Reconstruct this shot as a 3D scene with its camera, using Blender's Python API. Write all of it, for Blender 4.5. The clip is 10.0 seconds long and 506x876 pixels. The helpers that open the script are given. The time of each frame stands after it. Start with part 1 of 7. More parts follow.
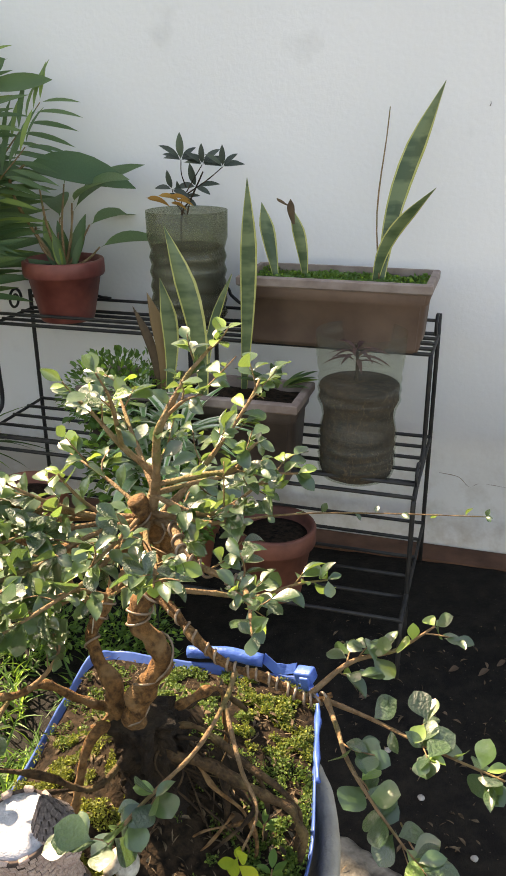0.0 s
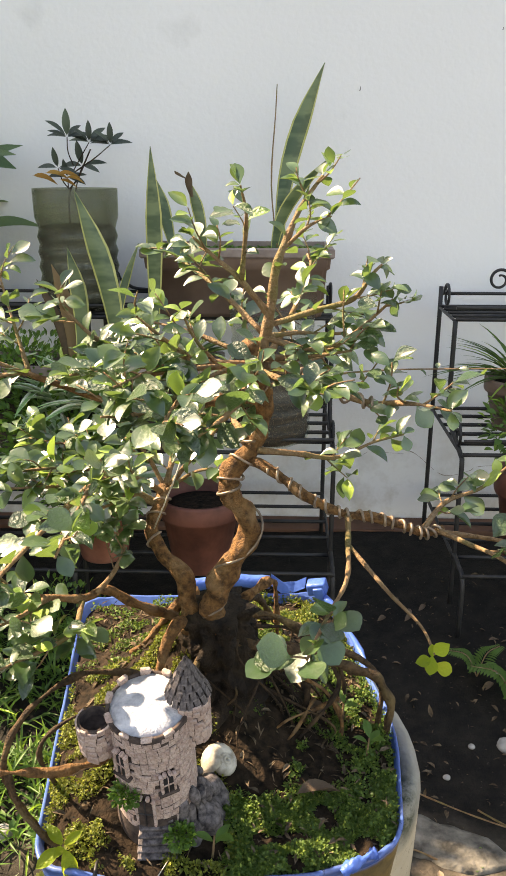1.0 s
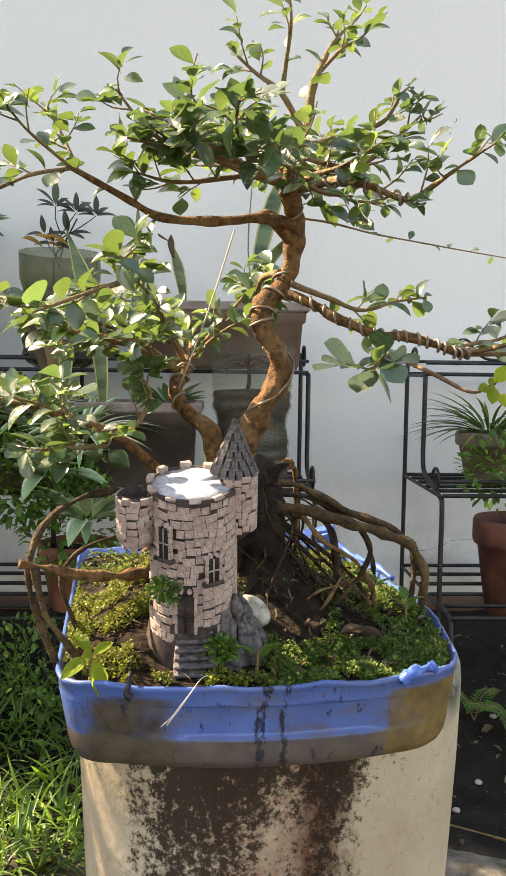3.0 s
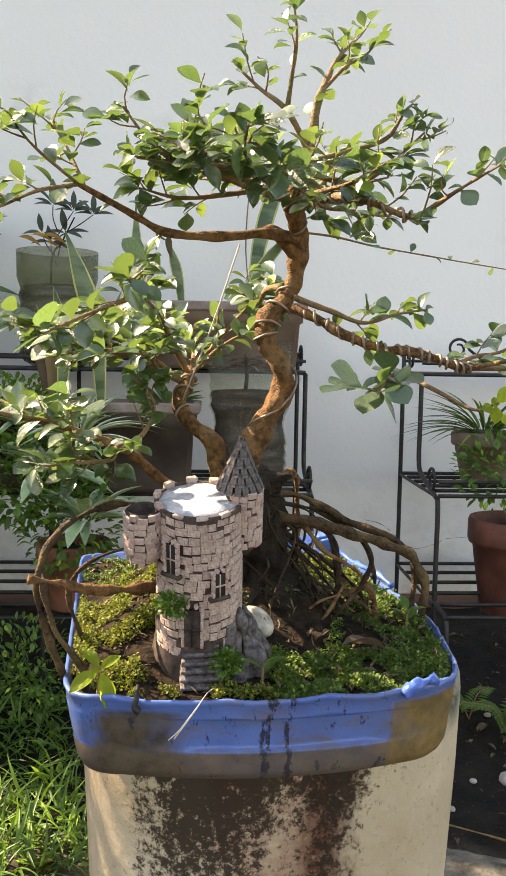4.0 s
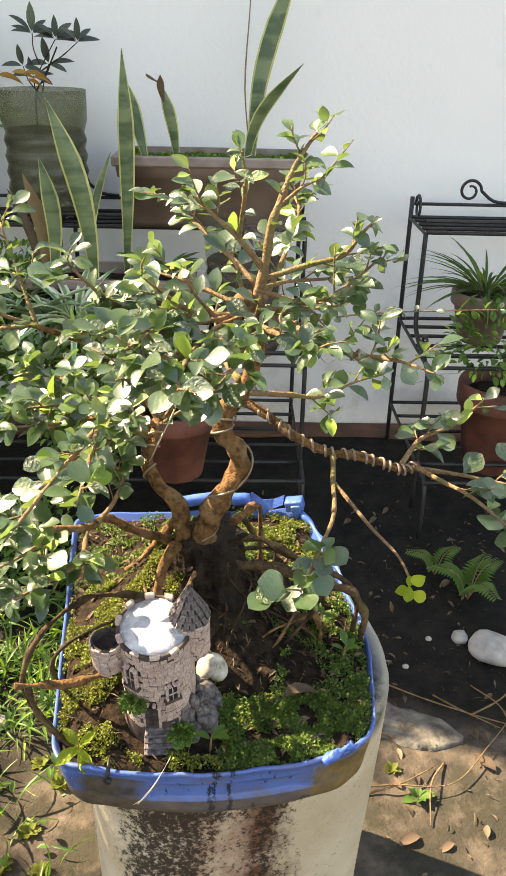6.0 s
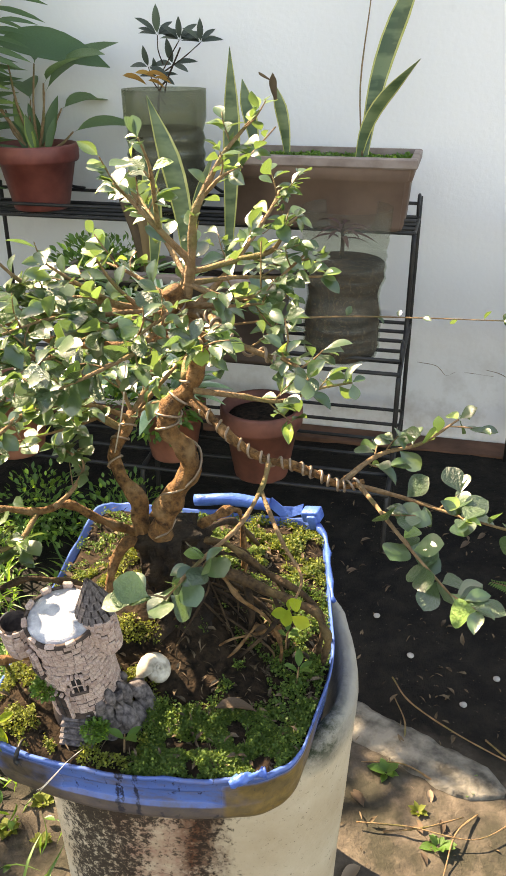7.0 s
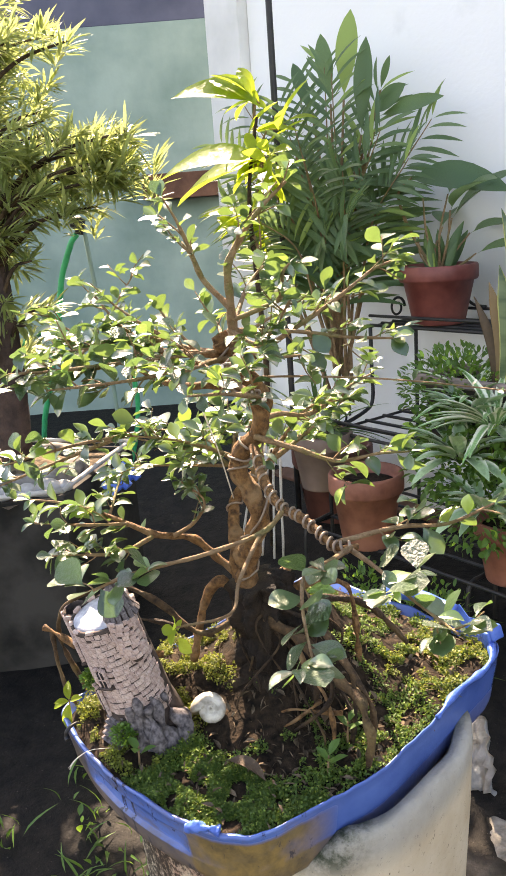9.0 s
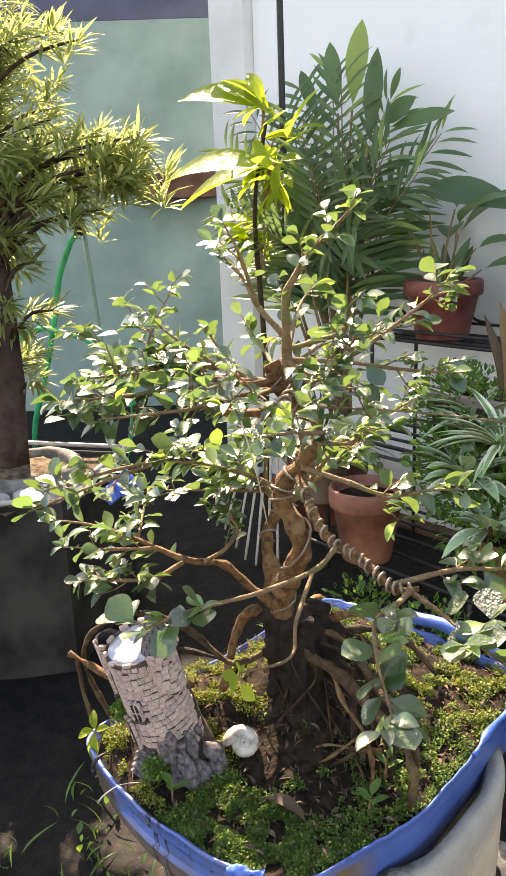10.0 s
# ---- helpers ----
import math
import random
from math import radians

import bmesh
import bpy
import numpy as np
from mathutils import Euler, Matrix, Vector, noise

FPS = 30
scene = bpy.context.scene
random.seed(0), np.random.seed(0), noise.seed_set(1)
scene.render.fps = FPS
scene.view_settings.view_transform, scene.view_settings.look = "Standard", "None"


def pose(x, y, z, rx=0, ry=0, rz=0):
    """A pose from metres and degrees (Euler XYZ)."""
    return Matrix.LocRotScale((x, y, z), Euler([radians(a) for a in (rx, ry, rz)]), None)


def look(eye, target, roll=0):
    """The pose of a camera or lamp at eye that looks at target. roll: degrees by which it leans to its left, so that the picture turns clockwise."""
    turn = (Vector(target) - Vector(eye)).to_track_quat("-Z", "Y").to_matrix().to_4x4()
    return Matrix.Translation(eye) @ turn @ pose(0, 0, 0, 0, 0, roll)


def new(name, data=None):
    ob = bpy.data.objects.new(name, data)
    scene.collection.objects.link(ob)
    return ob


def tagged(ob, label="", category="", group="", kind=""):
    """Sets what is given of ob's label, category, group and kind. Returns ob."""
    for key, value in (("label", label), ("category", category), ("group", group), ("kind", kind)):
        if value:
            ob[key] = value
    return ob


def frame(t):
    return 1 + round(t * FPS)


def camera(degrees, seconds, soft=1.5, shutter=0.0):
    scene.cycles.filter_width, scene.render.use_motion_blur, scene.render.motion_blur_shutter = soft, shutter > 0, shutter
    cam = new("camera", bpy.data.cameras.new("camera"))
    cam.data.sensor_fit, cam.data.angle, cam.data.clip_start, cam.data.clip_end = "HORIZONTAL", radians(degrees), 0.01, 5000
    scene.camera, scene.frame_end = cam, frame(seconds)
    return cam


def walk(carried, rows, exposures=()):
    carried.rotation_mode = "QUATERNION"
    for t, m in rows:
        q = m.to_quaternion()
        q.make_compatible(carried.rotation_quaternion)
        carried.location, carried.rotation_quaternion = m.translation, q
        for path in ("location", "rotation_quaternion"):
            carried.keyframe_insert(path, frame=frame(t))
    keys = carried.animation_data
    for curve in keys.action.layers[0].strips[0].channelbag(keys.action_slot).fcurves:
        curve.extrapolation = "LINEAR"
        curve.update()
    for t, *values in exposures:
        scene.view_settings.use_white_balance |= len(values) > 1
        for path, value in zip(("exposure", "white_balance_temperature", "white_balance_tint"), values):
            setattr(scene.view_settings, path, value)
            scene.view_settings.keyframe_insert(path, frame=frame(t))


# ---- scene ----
cam = camera(34.8, 10.0)
# stops, kelvin and tint of the white balance along the way
EXPOSURES = [(0.0, 1.7, 9600, 17), (2.0, 1.76, 9600, 17), (4.5, 1.74, 9500, 16), (6.5, 2.0, 9700, 15), (7.5, 2.1, 9600, 17), (8.5, 2.24, 8700, 22), (9.5, 2.18, 8700, 22), (10.0, 2.08, 8800, 21)]
PATH = [
    (0, (0.156, 0.246, 1.192), (0.028, 2.096, 0.442), -0.4),
    (0.5, (0.022, 0.256, 1.136), (0.162, 2.116, 0.413), -0.7),
    (1, (-0.106, 0.206, 1.029), (0.265, 2.065, 0.391), 0.1),
    (1.5, (-0.134, 0.216, 0.911), (0.339, 2.12, 0.517), 1.5),
    (2, (-0.151, 0.19, 0.791), (0.365, 2.114, 0.622), 1.7),
    (2.5, (-0.181, 0.163, 0.723), (0.338, 2.089, 0.582), 0.6),
    (2.7, (-0.188, 0.162, 0.713), (0.334, 2.087, 0.556), 0.6),
    (4, (-0.207, 0.158, 0.733), (0.335, 2.073, 0.539), 0.9),
    (4.5, (-0.173, 0.194, 0.791), (0.361, 2.082, 0.401), -0.1),
    (5, (-0.17, 0.21, 0.945), (0.352, 2.017, 0.265), 0.4),
    (5.2, (-0.17, 0.21, 1.015), (0.351, 1.989, 0.265), 0.8),
    (6.3, (-0.098, 0.177, 1.094), (0.258, 1.925, 0.189), 1.0),
    (6.5, (-0.024, 0.178, 1.078), (0.229, 1.943, 0.173), 0.1),
    (7, (0.092, 0.183, 1.079), (0.074, 1.977, 0.195), -0.1),
    (7.5, (0.177, 0.194, 1.071), (-0.201, 2.007, 0.317), -1.8),
    (8, (0.362, 0.225, 1.017), (-0.402, 1.975, 0.424), -4.0),
    (8.5, (0.456, 0.254, 0.993), (-0.581, 1.877, 0.455), -4.6),
    (9, (0.514, 0.287, 0.987), (-0.727, 1.771, 0.48), -4.2),
    (9.5, (0.512, 0.287, 1.003), (-0.79, 1.725, 0.519), -3.2),
    (10, (0.443, 0.265, 1.015), (-0.744, 1.79, 0.5), -2.1),
]
walk(cam, [(t, look(eye, target, roll)) for t, eye, target, roll in PATH], EXPOSURES)

# ---- light ----
SUN_AZ, SUN_EL = 52.0, 41.0          # degrees left of +y, and above the horizon
world = bpy.data.worlds.new("sky")
scene.world = world
world.use_nodes = True
wn = world.node_tree.nodes
sky = wn.new("ShaderNodeTexSky")
sky.sky_type = "NISHITA"
sky.sun_disc = False
sky.sun_elevation = radians(SUN_EL)
sky.sun_rotation = radians(-SUN_AZ)
wn["Background"].inputs["Strength"].default_value = 0.15
world.node_tree.links.new(sky.outputs["Color"], wn["Background"].inputs["Color"])
sun = new("sun", bpy.data.lights.new("sun", "SUN"))
sun.data.energy = 5.0
sun.data.angle = radians(0.6)
sun.data.color = (1.0, 0.94, 0.84)
SUN_DIR = Vector((-math.sin(radians(SUN_AZ)) * math.cos(radians(SUN_EL)), math.cos(radians(SUN_AZ)) * math.cos(radians(SUN_EL)), math.sin(radians(SUN_EL))))
sun.matrix_world = look(SUN_DIR * 10, (0, 0, 0))

# ---- materials ----
class Mat:
    """A node material with a few short ways to build colour, roughness and relief."""

    def __init__(self, name, rough=0.7, metallic=0.0, spec=0.5):
        self.m = bpy.data.materials.new(name)
        self.m.use_nodes = True
        self.n, self.l = self.m.node_tree.nodes, self.m.node_tree.links
        self.b = self.n["Principled BSDF"]
        self.b.inputs["Roughness"].default_value = rough
        self.b.inputs["Metallic"].default_value = metallic
        self.b.inputs["Specular IOR Level"].default_value = spec
        self.co = self.n.new("ShaderNodeTexCoord").outputs["Object"]

    def use_world(self):
        self.co = self.n.new("ShaderNodeNewGeometry").outputs["Position"]
        return self

    def noise(self, scale, detail=4.0, rough=0.55, stretch=None, dist=0.0):
        t = self.n.new("ShaderNodeTexNoise")
        t.inputs["Scale"].default_value, t.inputs["Detail"].default_value = scale, detail
        t.inputs["Roughness"].default_value, t.inputs["Distortion"].default_value = rough, dist
        co = self.co
        if stretch:
            mp = self.n.new("ShaderNodeMapping")
            mp.inputs["Scale"].default_value = stretch
            self.l.new(co, mp.inputs["Vector"])
            co = mp.outputs["Vector"]
        self.l.new(co, t.inputs["Vector"])
        return t.outputs["Fac"]

    def voronoi(self, scale, feature="F1", out="Distance"):
        t = self.n.new("ShaderNodeTexVoronoi")
        t.feature = feature
        t.inputs["Scale"].default_value = scale
        self.l.new(self.co, t.inputs["Vector"])
        return t.outputs[out]

    def ramp(self, fac, stops):
        r = self.n.new("ShaderNodeValToRGB")
        e = r.color_ramp.elements
        while len(e) < len(stops):
            e.new(0.5)
        for k, (p, c) in enumerate(stops):
            e[k].position = p
            e[k].color = (c, c, c, 1) if isinstance(c, (int, float)) else (*c, 1)
        self.l.new(fac, r.inputs["Fac"])
        return r.outputs["Color"]

    def mix(self, fac, a, b, mode="MIX"):
        x = self.n.new("ShaderNodeMix")
        x.data_type, x.blend_type = "RGBA", mode
        for key, v in ((0, fac), (6, a), (7, b)):
            if isinstance(v, (int, float)):
                x.inputs[key].default_value = v if key == 0 else (v, v, v, 1)
            elif isinstance(v, tuple):
                x.inputs[key].default_value = (*v, 1)
            else:
                self.l.new(v, x.inputs[key])
        return x.outputs[2]

    def math(self, op, a, b=0.0):
        x = self.n.new("ShaderNodeMath")
        x.operation = op
        for k, v in enumerate((a, b)):
            if isinstance(v, (int, float)):
                x.inputs[k].default_value = v
            else:
                self.l.new(v, x.inputs[k])
        return x.outputs[0]

    def random(self):
        return self.n.new("ShaderNodeObjectInfo").outputs["Random"]

    def island(self):
        return self.n.new("ShaderNodeNewGeometry").outputs["Random Per Island"]

    def axis(self, k, lo, hi):
        """0 to 1 from lo to hi along one axis of the coordinates."""
        s = self.n.new("ShaderNodeSeparateXYZ")
        self.l.new(self.co, s.inputs[0])
        mr = self.n.new("ShaderNodeMapRange")
        mr.inputs["From Min"].default_value, mr.inputs["From Max"].default_value = lo, hi
        self.l.new(s.outputs[k], mr.inputs["Value"])
        return mr.outputs["Result"]

    def color(self, c):
        if isinstance(c, tuple):
            self.b.inputs["Base Color"].default_value = (*c, 1)
        else:
            self.l.new(c, self.b.inputs["Base Color"])
        return self

    def rough(self, r):
        self.l.new(r, self.b.inputs["Roughness"])
        return self

    def bump(self, h, dist=0.002, strength=0.6):
        x = self.n.new("ShaderNodeBump")
        x.inputs["Distance"].default_value, x.inputs["Strength"].default_value = dist, strength
        self.l.new(h, x.inputs["Height"])
        self.l.new(x.outputs["Normal"], self.b.inputs["Normal"])
        return self


def soft_paint(name, a, b, scale, rough=0.6, bump=0.0008, spec=0.4, metallic=0.0, fine=None):
    """A surface of two mixed tones with grain."""
    m = Mat(name, rough, metallic, spec)
    n1 = m.noise(scale, 5)
    m.color(m.mix(m.ramp(n1, [(0.35, 0.0), (0.65, 1.0)]), a, b))
    m.bump(m.noise(fine or scale * 6, 4), bump)
    return m.m


def leaf_material(name, dark, light, glow, rough=0.3, share=0.3, vary="random", gloss=0.5, grain=140.0, relief=0.15, coat=0.0):
    """Leaf: a glossy face over a sheet that lets light through."""
    m = Mat(name, rough, 0.0, 0.5)
    pick = m.random() if vary == "random" else m.island()
    tone = m.mix(pick, dark, light)
    tone = m.mix(m.ramp(m.noise(90, 3), [(0.4, 0.0), (0.7, 0.5)]), tone, tuple(v * 0.6 for v in dark))
    young = m.ramp(pick, [(0.9, 0.0), (0.98, 1.0)])
    tone = m.mix(young, tone, glow)
    m.color(tone)
    m.b.inputs["Specular IOR Level"].default_value = gloss
    m.b.inputs["Coat Weight"].default_value = coat
    m.b.inputs["Coat Roughness"].default_value = 0.22
    m.b.inputs["Coat IOR"].default_value = 1.45 + 0.25 * coat
    m.rough(m.ramp(m.noise(grain * 0.4, 2), [(0.3, rough - 0.08), (0.7, rough + 0.12)]))
    m.bump(m.noise(grain, 3), 0.9 / grain * relief, 0.5)
    t = m.n.new("ShaderNodeBsdfTranslucent")
    m.l.new(m.mix(0.4, tone, glow), t.inputs["Color"])
    mixer = m.n.new("ShaderNodeMixShader")
    mixer.inputs[0].default_value = share
    m.l.new(m.b.outputs[0], mixer.inputs[1])
    m.l.new(t.outputs[0], mixer.inputs[2])
    m.l.new(mixer.outputs[0], m.n["Material Output"].inputs["Surface"])
    return m.m


LEAF = leaf_material("bonsai_leaf", (0.024, 0.072, 0.028), (0.088, 0.18, 0.07), (0.29, 0.48, 0.1), 0.36, 0.32, "random", 0.7, 9.0, 0.4, 1.0)
LEAF_JOINED = leaf_material("bonsai_leaf_joined", (0.028, 0.08, 0.03), (0.11, 0.2, 0.075), (0.34, 0.5, 0.08), 0.36, 0.32, "island", 0.7, 380.0, 0.4, 1.0)
HERB = leaf_material("herb_leaf", (0.05, 0.13, 0.025), (0.13, 0.27, 0.05), (0.34, 0.55, 0.06), 0.45, 0.35, "island")
BLADE = leaf_material("grass_leaf", (0.035, 0.09, 0.02), (0.09, 0.18, 0.035), (0.22, 0.34, 0.05), 0.5, 0.3)
MOSS = leaf_material("moss_leaf", (0.04, 0.1, 0.014), (0.13, 0.22, 0.03), (0.28, 0.36, 0.06), 0.6, 0.3, "island")
MOSS_YELLOW = leaf_material("yellow_moss_leaf", (0.07, 0.1, 0.012), (0.22, 0.26, 0.03), (0.42, 0.44, 0.07), 0.6, 0.35, "island")
DUSK = leaf_material("dusky_leaf", (0.035, 0.055, 0.042), (0.075, 0.1, 0.075), (0.1, 0.14, 0.09), 0.45, 0.15)
WITHERED = leaf_material("withered_leaf", (0.07, 0.045, 0.025), (0.16, 0.1, 0.05), (0.28, 0.18, 0.08), 0.7, 0.15)
AMBER = leaf_material("amber_leaf", (0.4, 0.18, 0.03), (0.5, 0.26, 0.05), (0.6, 0.35, 0.08), 0.6, 0.4)
PLUM = leaf_material("plum_leaf", (0.1, 0.04, 0.045), (0.18, 0.09, 0.08), (0.3, 0.16, 0.1), 0.5, 0.25)
PALM = leaf_material("palm_leaf", (0.06, 0.135, 0.06), (0.15, 0.25, 0.1), (0.3, 0.42, 0.1), 0.4, 0.4)
LIME = leaf_material("lime_leaf", (0.26, 0.4, 0.03), (0.42, 0.54, 0.05), (0.66, 0.74, 0.08), 0.35, 0.65, "random", 0.5, 6.0, 0.1)
PODO = leaf_material("needle_leaf", (0.13, 0.19, 0.06), (0.3, 0.38, 0.11), (0.62, 0.66, 0.24), 0.3, 0.58, "island", 1.0)
DRY = leaf_material("dry_leaf", (0.1, 0.065, 0.04), (0.22, 0.15, 0.1), (0.3, 0.22, 0.15), 0.7, 0.2)


def bark_material(name, a, b, c, scale=60.0):
    m = Mat(name, 0.75, 0.0, 0.3)
    n1 = m.noise(scale, 6, 0.65)
    n2 = m.noise(scale * 0.3, 3)
    col = m.mix(m.ramp(n1, [(0.35, 0.0), (0.65, 1.0)]), a, b)
    m.color(m.mix(m.ramp(n2, [(0.5, 0.0), (0.68, 0.8)]), col, c))
    m.bump(m.math("ADD", m.math("MULTIPLY", n1, 2.0), m.noise(scale * 4, 4)), 0.0022, 1.0)
    return m.m


BARK = bark_material("bark_light", (0.06, 0.028, 0.012), (0.32, 0.16, 0.06), (0.36, 0.22, 0.11), 130)
# dark bark; its tone also holds the shade that falls round the roots
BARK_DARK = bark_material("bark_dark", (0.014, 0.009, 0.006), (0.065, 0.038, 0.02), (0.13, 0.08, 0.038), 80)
TWIG = bark_material("twig_bark", (0.2, 0.12, 0.06), (0.34, 0.22, 0.12), (0.16, 0.15, 0.05), 90)
WIRE = soft_paint("training_wire", (0.2, 0.14, 0.1), (0.36, 0.28, 0.21), 80, 0.45, 0.0003, 0.5, 0.4)
STRING = soft_paint("string", (0.55, 0.5, 0.42), (0.7, 0.66, 0.58), 200, 0.8)
IRON = soft_paint("black_iron", (0.012, 0.013, 0.015), (0.03, 0.028, 0.026), 40, 0.5, 0.0004)
CLAY = soft_paint("dark_clay", (0.08, 0.028, 0.02), (0.19, 0.068, 0.046), 14, 0.65, 0.001)
TERRACOTTA = soft_paint("terracotta", (0.16, 0.055, 0.034), (0.36, 0.14, 0.09), 12, 0.7, 0.001)
REDPOT = soft_paint("red_plastic", (0.13, 0.03, 0.026), (0.24, 0.07, 0.055), 14, 0.5, 0.0006)
BROWNPOT = soft_paint("brown_plastic", (0.15, 0.098, 0.078), (0.24, 0.165, 0.13), 9, 0.55, 0.0006)
DARKPOT = soft_paint("dark_plastic", (0.04, 0.03, 0.026), (0.09, 0.07, 0.06), 12, 0.55, 0.0006)
GREYRIM = soft_paint("dusty_rim", (0.19, 0.14, 0.12), (0.3, 0.24, 0.21), 22, 0.7)
SOIL = soft_paint("soil", (0.008, 0.006, 0.004), (0.04, 0.026, 0.016), 90, 0.95, 0.006, 0.15, 0.0, 160)
STONE = soft_paint("grey_stone", (0.28, 0.27, 0.25), (0.45, 0.43, 0.4), 30, 0.8, 0.002)
CONCRETE = soft_paint("rough_concrete", (0.1, 0.095, 0.085), (0.26, 0.245, 0.22), 22, 0.85, 0.004, 0.3, 0.0, 80)
BEDWALL = soft_paint("bed_wall", (0.015, 0.014, 0.012), (0.05, 0.046, 0.04), 9, 0.9, 0.003, 0.2)
LITTER = soft_paint("dry_litter", (0.05, 0.038, 0.026), (0.2, 0.15, 0.1), 45, 0.95, 0.01, 0.1, 0.0, 120)
BAG = soft_paint("thin_white_plastic", (0.36, 0.37, 0.38), (0.6, 0.61, 0.62), 30, 0.4, 0.003)
KERB = soft_paint("worn_kerb", (0.07, 0.065, 0.055), (0.27, 0.25, 0.21), 30, 0.9, 0.006, 0.2, 0.0, 120)
HOSE = soft_paint("green_hose", (0.0, 0.32, 0.13), (0.01, 0.42, 0.18), 20, 0.35)
BLUE = soft_paint("blue_tape", (0.035, 0.1, 0.4), (0.075, 0.18, 0.55), 45, 0.35, 0.0015)
GREYROD = soft_paint("grey_rod", (0.3, 0.29, 0.26), (0.46, 0.44, 0.4), 40, 0.5, 0.0006)
WOOD = soft_paint("old_plank", (0.08, 0.035, 0.02), (0.16, 0.075, 0.045), 12, 0.75, 0.002)


def wall_material():
    m = Mat("white_wall", 0.75, 0.0, 0.3)
    broad, mid, fine = m.noise(0.8, 4), m.noise(5, 5), m.noise(90, 4)
    c = m.mix(m.ramp(broad, [(0.35, 0.0), (0.7, 1.0)]), (0.82, 0.82, 0.81), (0.88, 0.88, 0.87))
    c = m.mix(m.ramp(mid, [(0.62, 0.0), (0.74, 0.35)]), c, (0.6, 0.6, 0.58))
    low = m.math("MULTIPLY", m.ramp(m.axis(2, 0.45, 0.15), [(0.0, 0.0), (1.0, 1.0)]), m.ramp(m.noise(6, 5, 0.7), [(0.42, 0.0), (0.6, 0.6)]))
    c = m.mix(low, c, (0.5, 0.45, 0.38))
    m.color(c).bump(m.math("ADD", m.math("MULTIPLY", mid, 2.0), fine), 0.0015, 0.5)
    return m.m


def pedestal_material():
    """Cream cement with upright streaks of black mould and rust on its front, and tray shade painted in at the top."""
    m = Mat("stained_cement", 0.8, 0.0, 0.3)
    base = m.mix(m.ramp(m.noise(12, 5), [(0.35, 0.0), (0.65, 1.0)]), (0.47, 0.37, 0.25), (0.6, 0.51, 0.38))
    wobble = m.math("MULTIPLY", m.math("SUBTRACT", m.noise(16, 5, 0.65, (1.0, 1.0, 0.35)), 0.5), 0.3)
    across = m.math("ADD", m.axis(0, -0.18, 0.155), wobble)
    front = m.ramp(m.axis(1, 0.02, -0.07), [(0.0, 0.0), (1.0, 1.0)])
    pink = m.math("MULTIPLY", front, m.ramp(across, [(0.22, 0.0), (0.32, 0.9), (0.55, 0.9), (0.66, 0.0)]))
    c = m.mix(m.math("MULTIPLY", pink, m.ramp(m.noise(45, 6, 0.75), [(0.35, 0.2), (0.6, 1.0)])), base, (0.36, 0.2, 0.14))
    rust = m.math("MULTIPLY", front, m.ramp(across, [(0.44, 0.0), (0.54, 1.0), (0.62, 0.8), (0.68, 0.0)]))
    c = m.mix(m.math("MULTIPLY", rust, m.ramp(m.noise(48, 6, 0.75), [(0.36, 0.0), (0.5, 1.0)])), c, (0.11, 0.04, 0.018))
    density = m.math("MULTIPLY", front, m.ramp(across, [(0.04, 0.0), (0.13, 0.5), (0.2, 1.0), (0.33, 0.95), (0.42, 0.3), (0.52, 0.5), (0.6, 0.85), (0.7, 0.0)]))
    # densest right below the tray: mould with the tray's shade painted in
    under = m.math("MULTIPLY", m.math("MULTIPLY", front, m.ramp(across, [(0.05, 0.1), (0.2, 1.0), (0.68, 1.0), (0.8, 0.1)])), m.ramp(m.axis(2, 0.33, 0.41), [(0.0, 0.0), (1.0, 0.7)]))
    grit = m.math("ADD", m.noise(130, 7, 0.82), m.math("MULTIPLY", m.math("ADD", density, under), 0.2))
    c = m.mix(m.ramp(grit, [(0.59, 0.0), (0.68, 0.95)]), c, (0.022, 0.013, 0.008))
    ledge = m.math("MULTIPLY", m.ramp(m.axis(0, 0.06, 0.12), [(0.0, 0.0), (1.0, 1.0)]), m.ramp(m.axis(2, 0.4, 0.43), [(0.0, 0.0), (1.0, 1.0)]))
    c = m.mix(m.math("MULTIPLY", ledge, 0.75), c, m.mix(m.noise(30, 5, 0.7), (0.18, 0.18, 0.16), (0.4, 0.39, 0.36)))
    inner = m.math("MULTIPLY", ledge, m.ramp(m.axis(0, 0.168, 0.145), [(0.0, 0.0), (1.0, 1.0)]))
    c = m.mix(m.math("MULTIPLY", inner, m.ramp(m.noise(40, 6, 0.75), [(0.38, 0.2), (0.58, 1.0)])), c, (0.035, 0.045, 0.022))
    m.color(c).bump(m.math("ADD", m.noise(110, 6), m.noise(16, 3)), 0.003, 0.6)
    return m.m


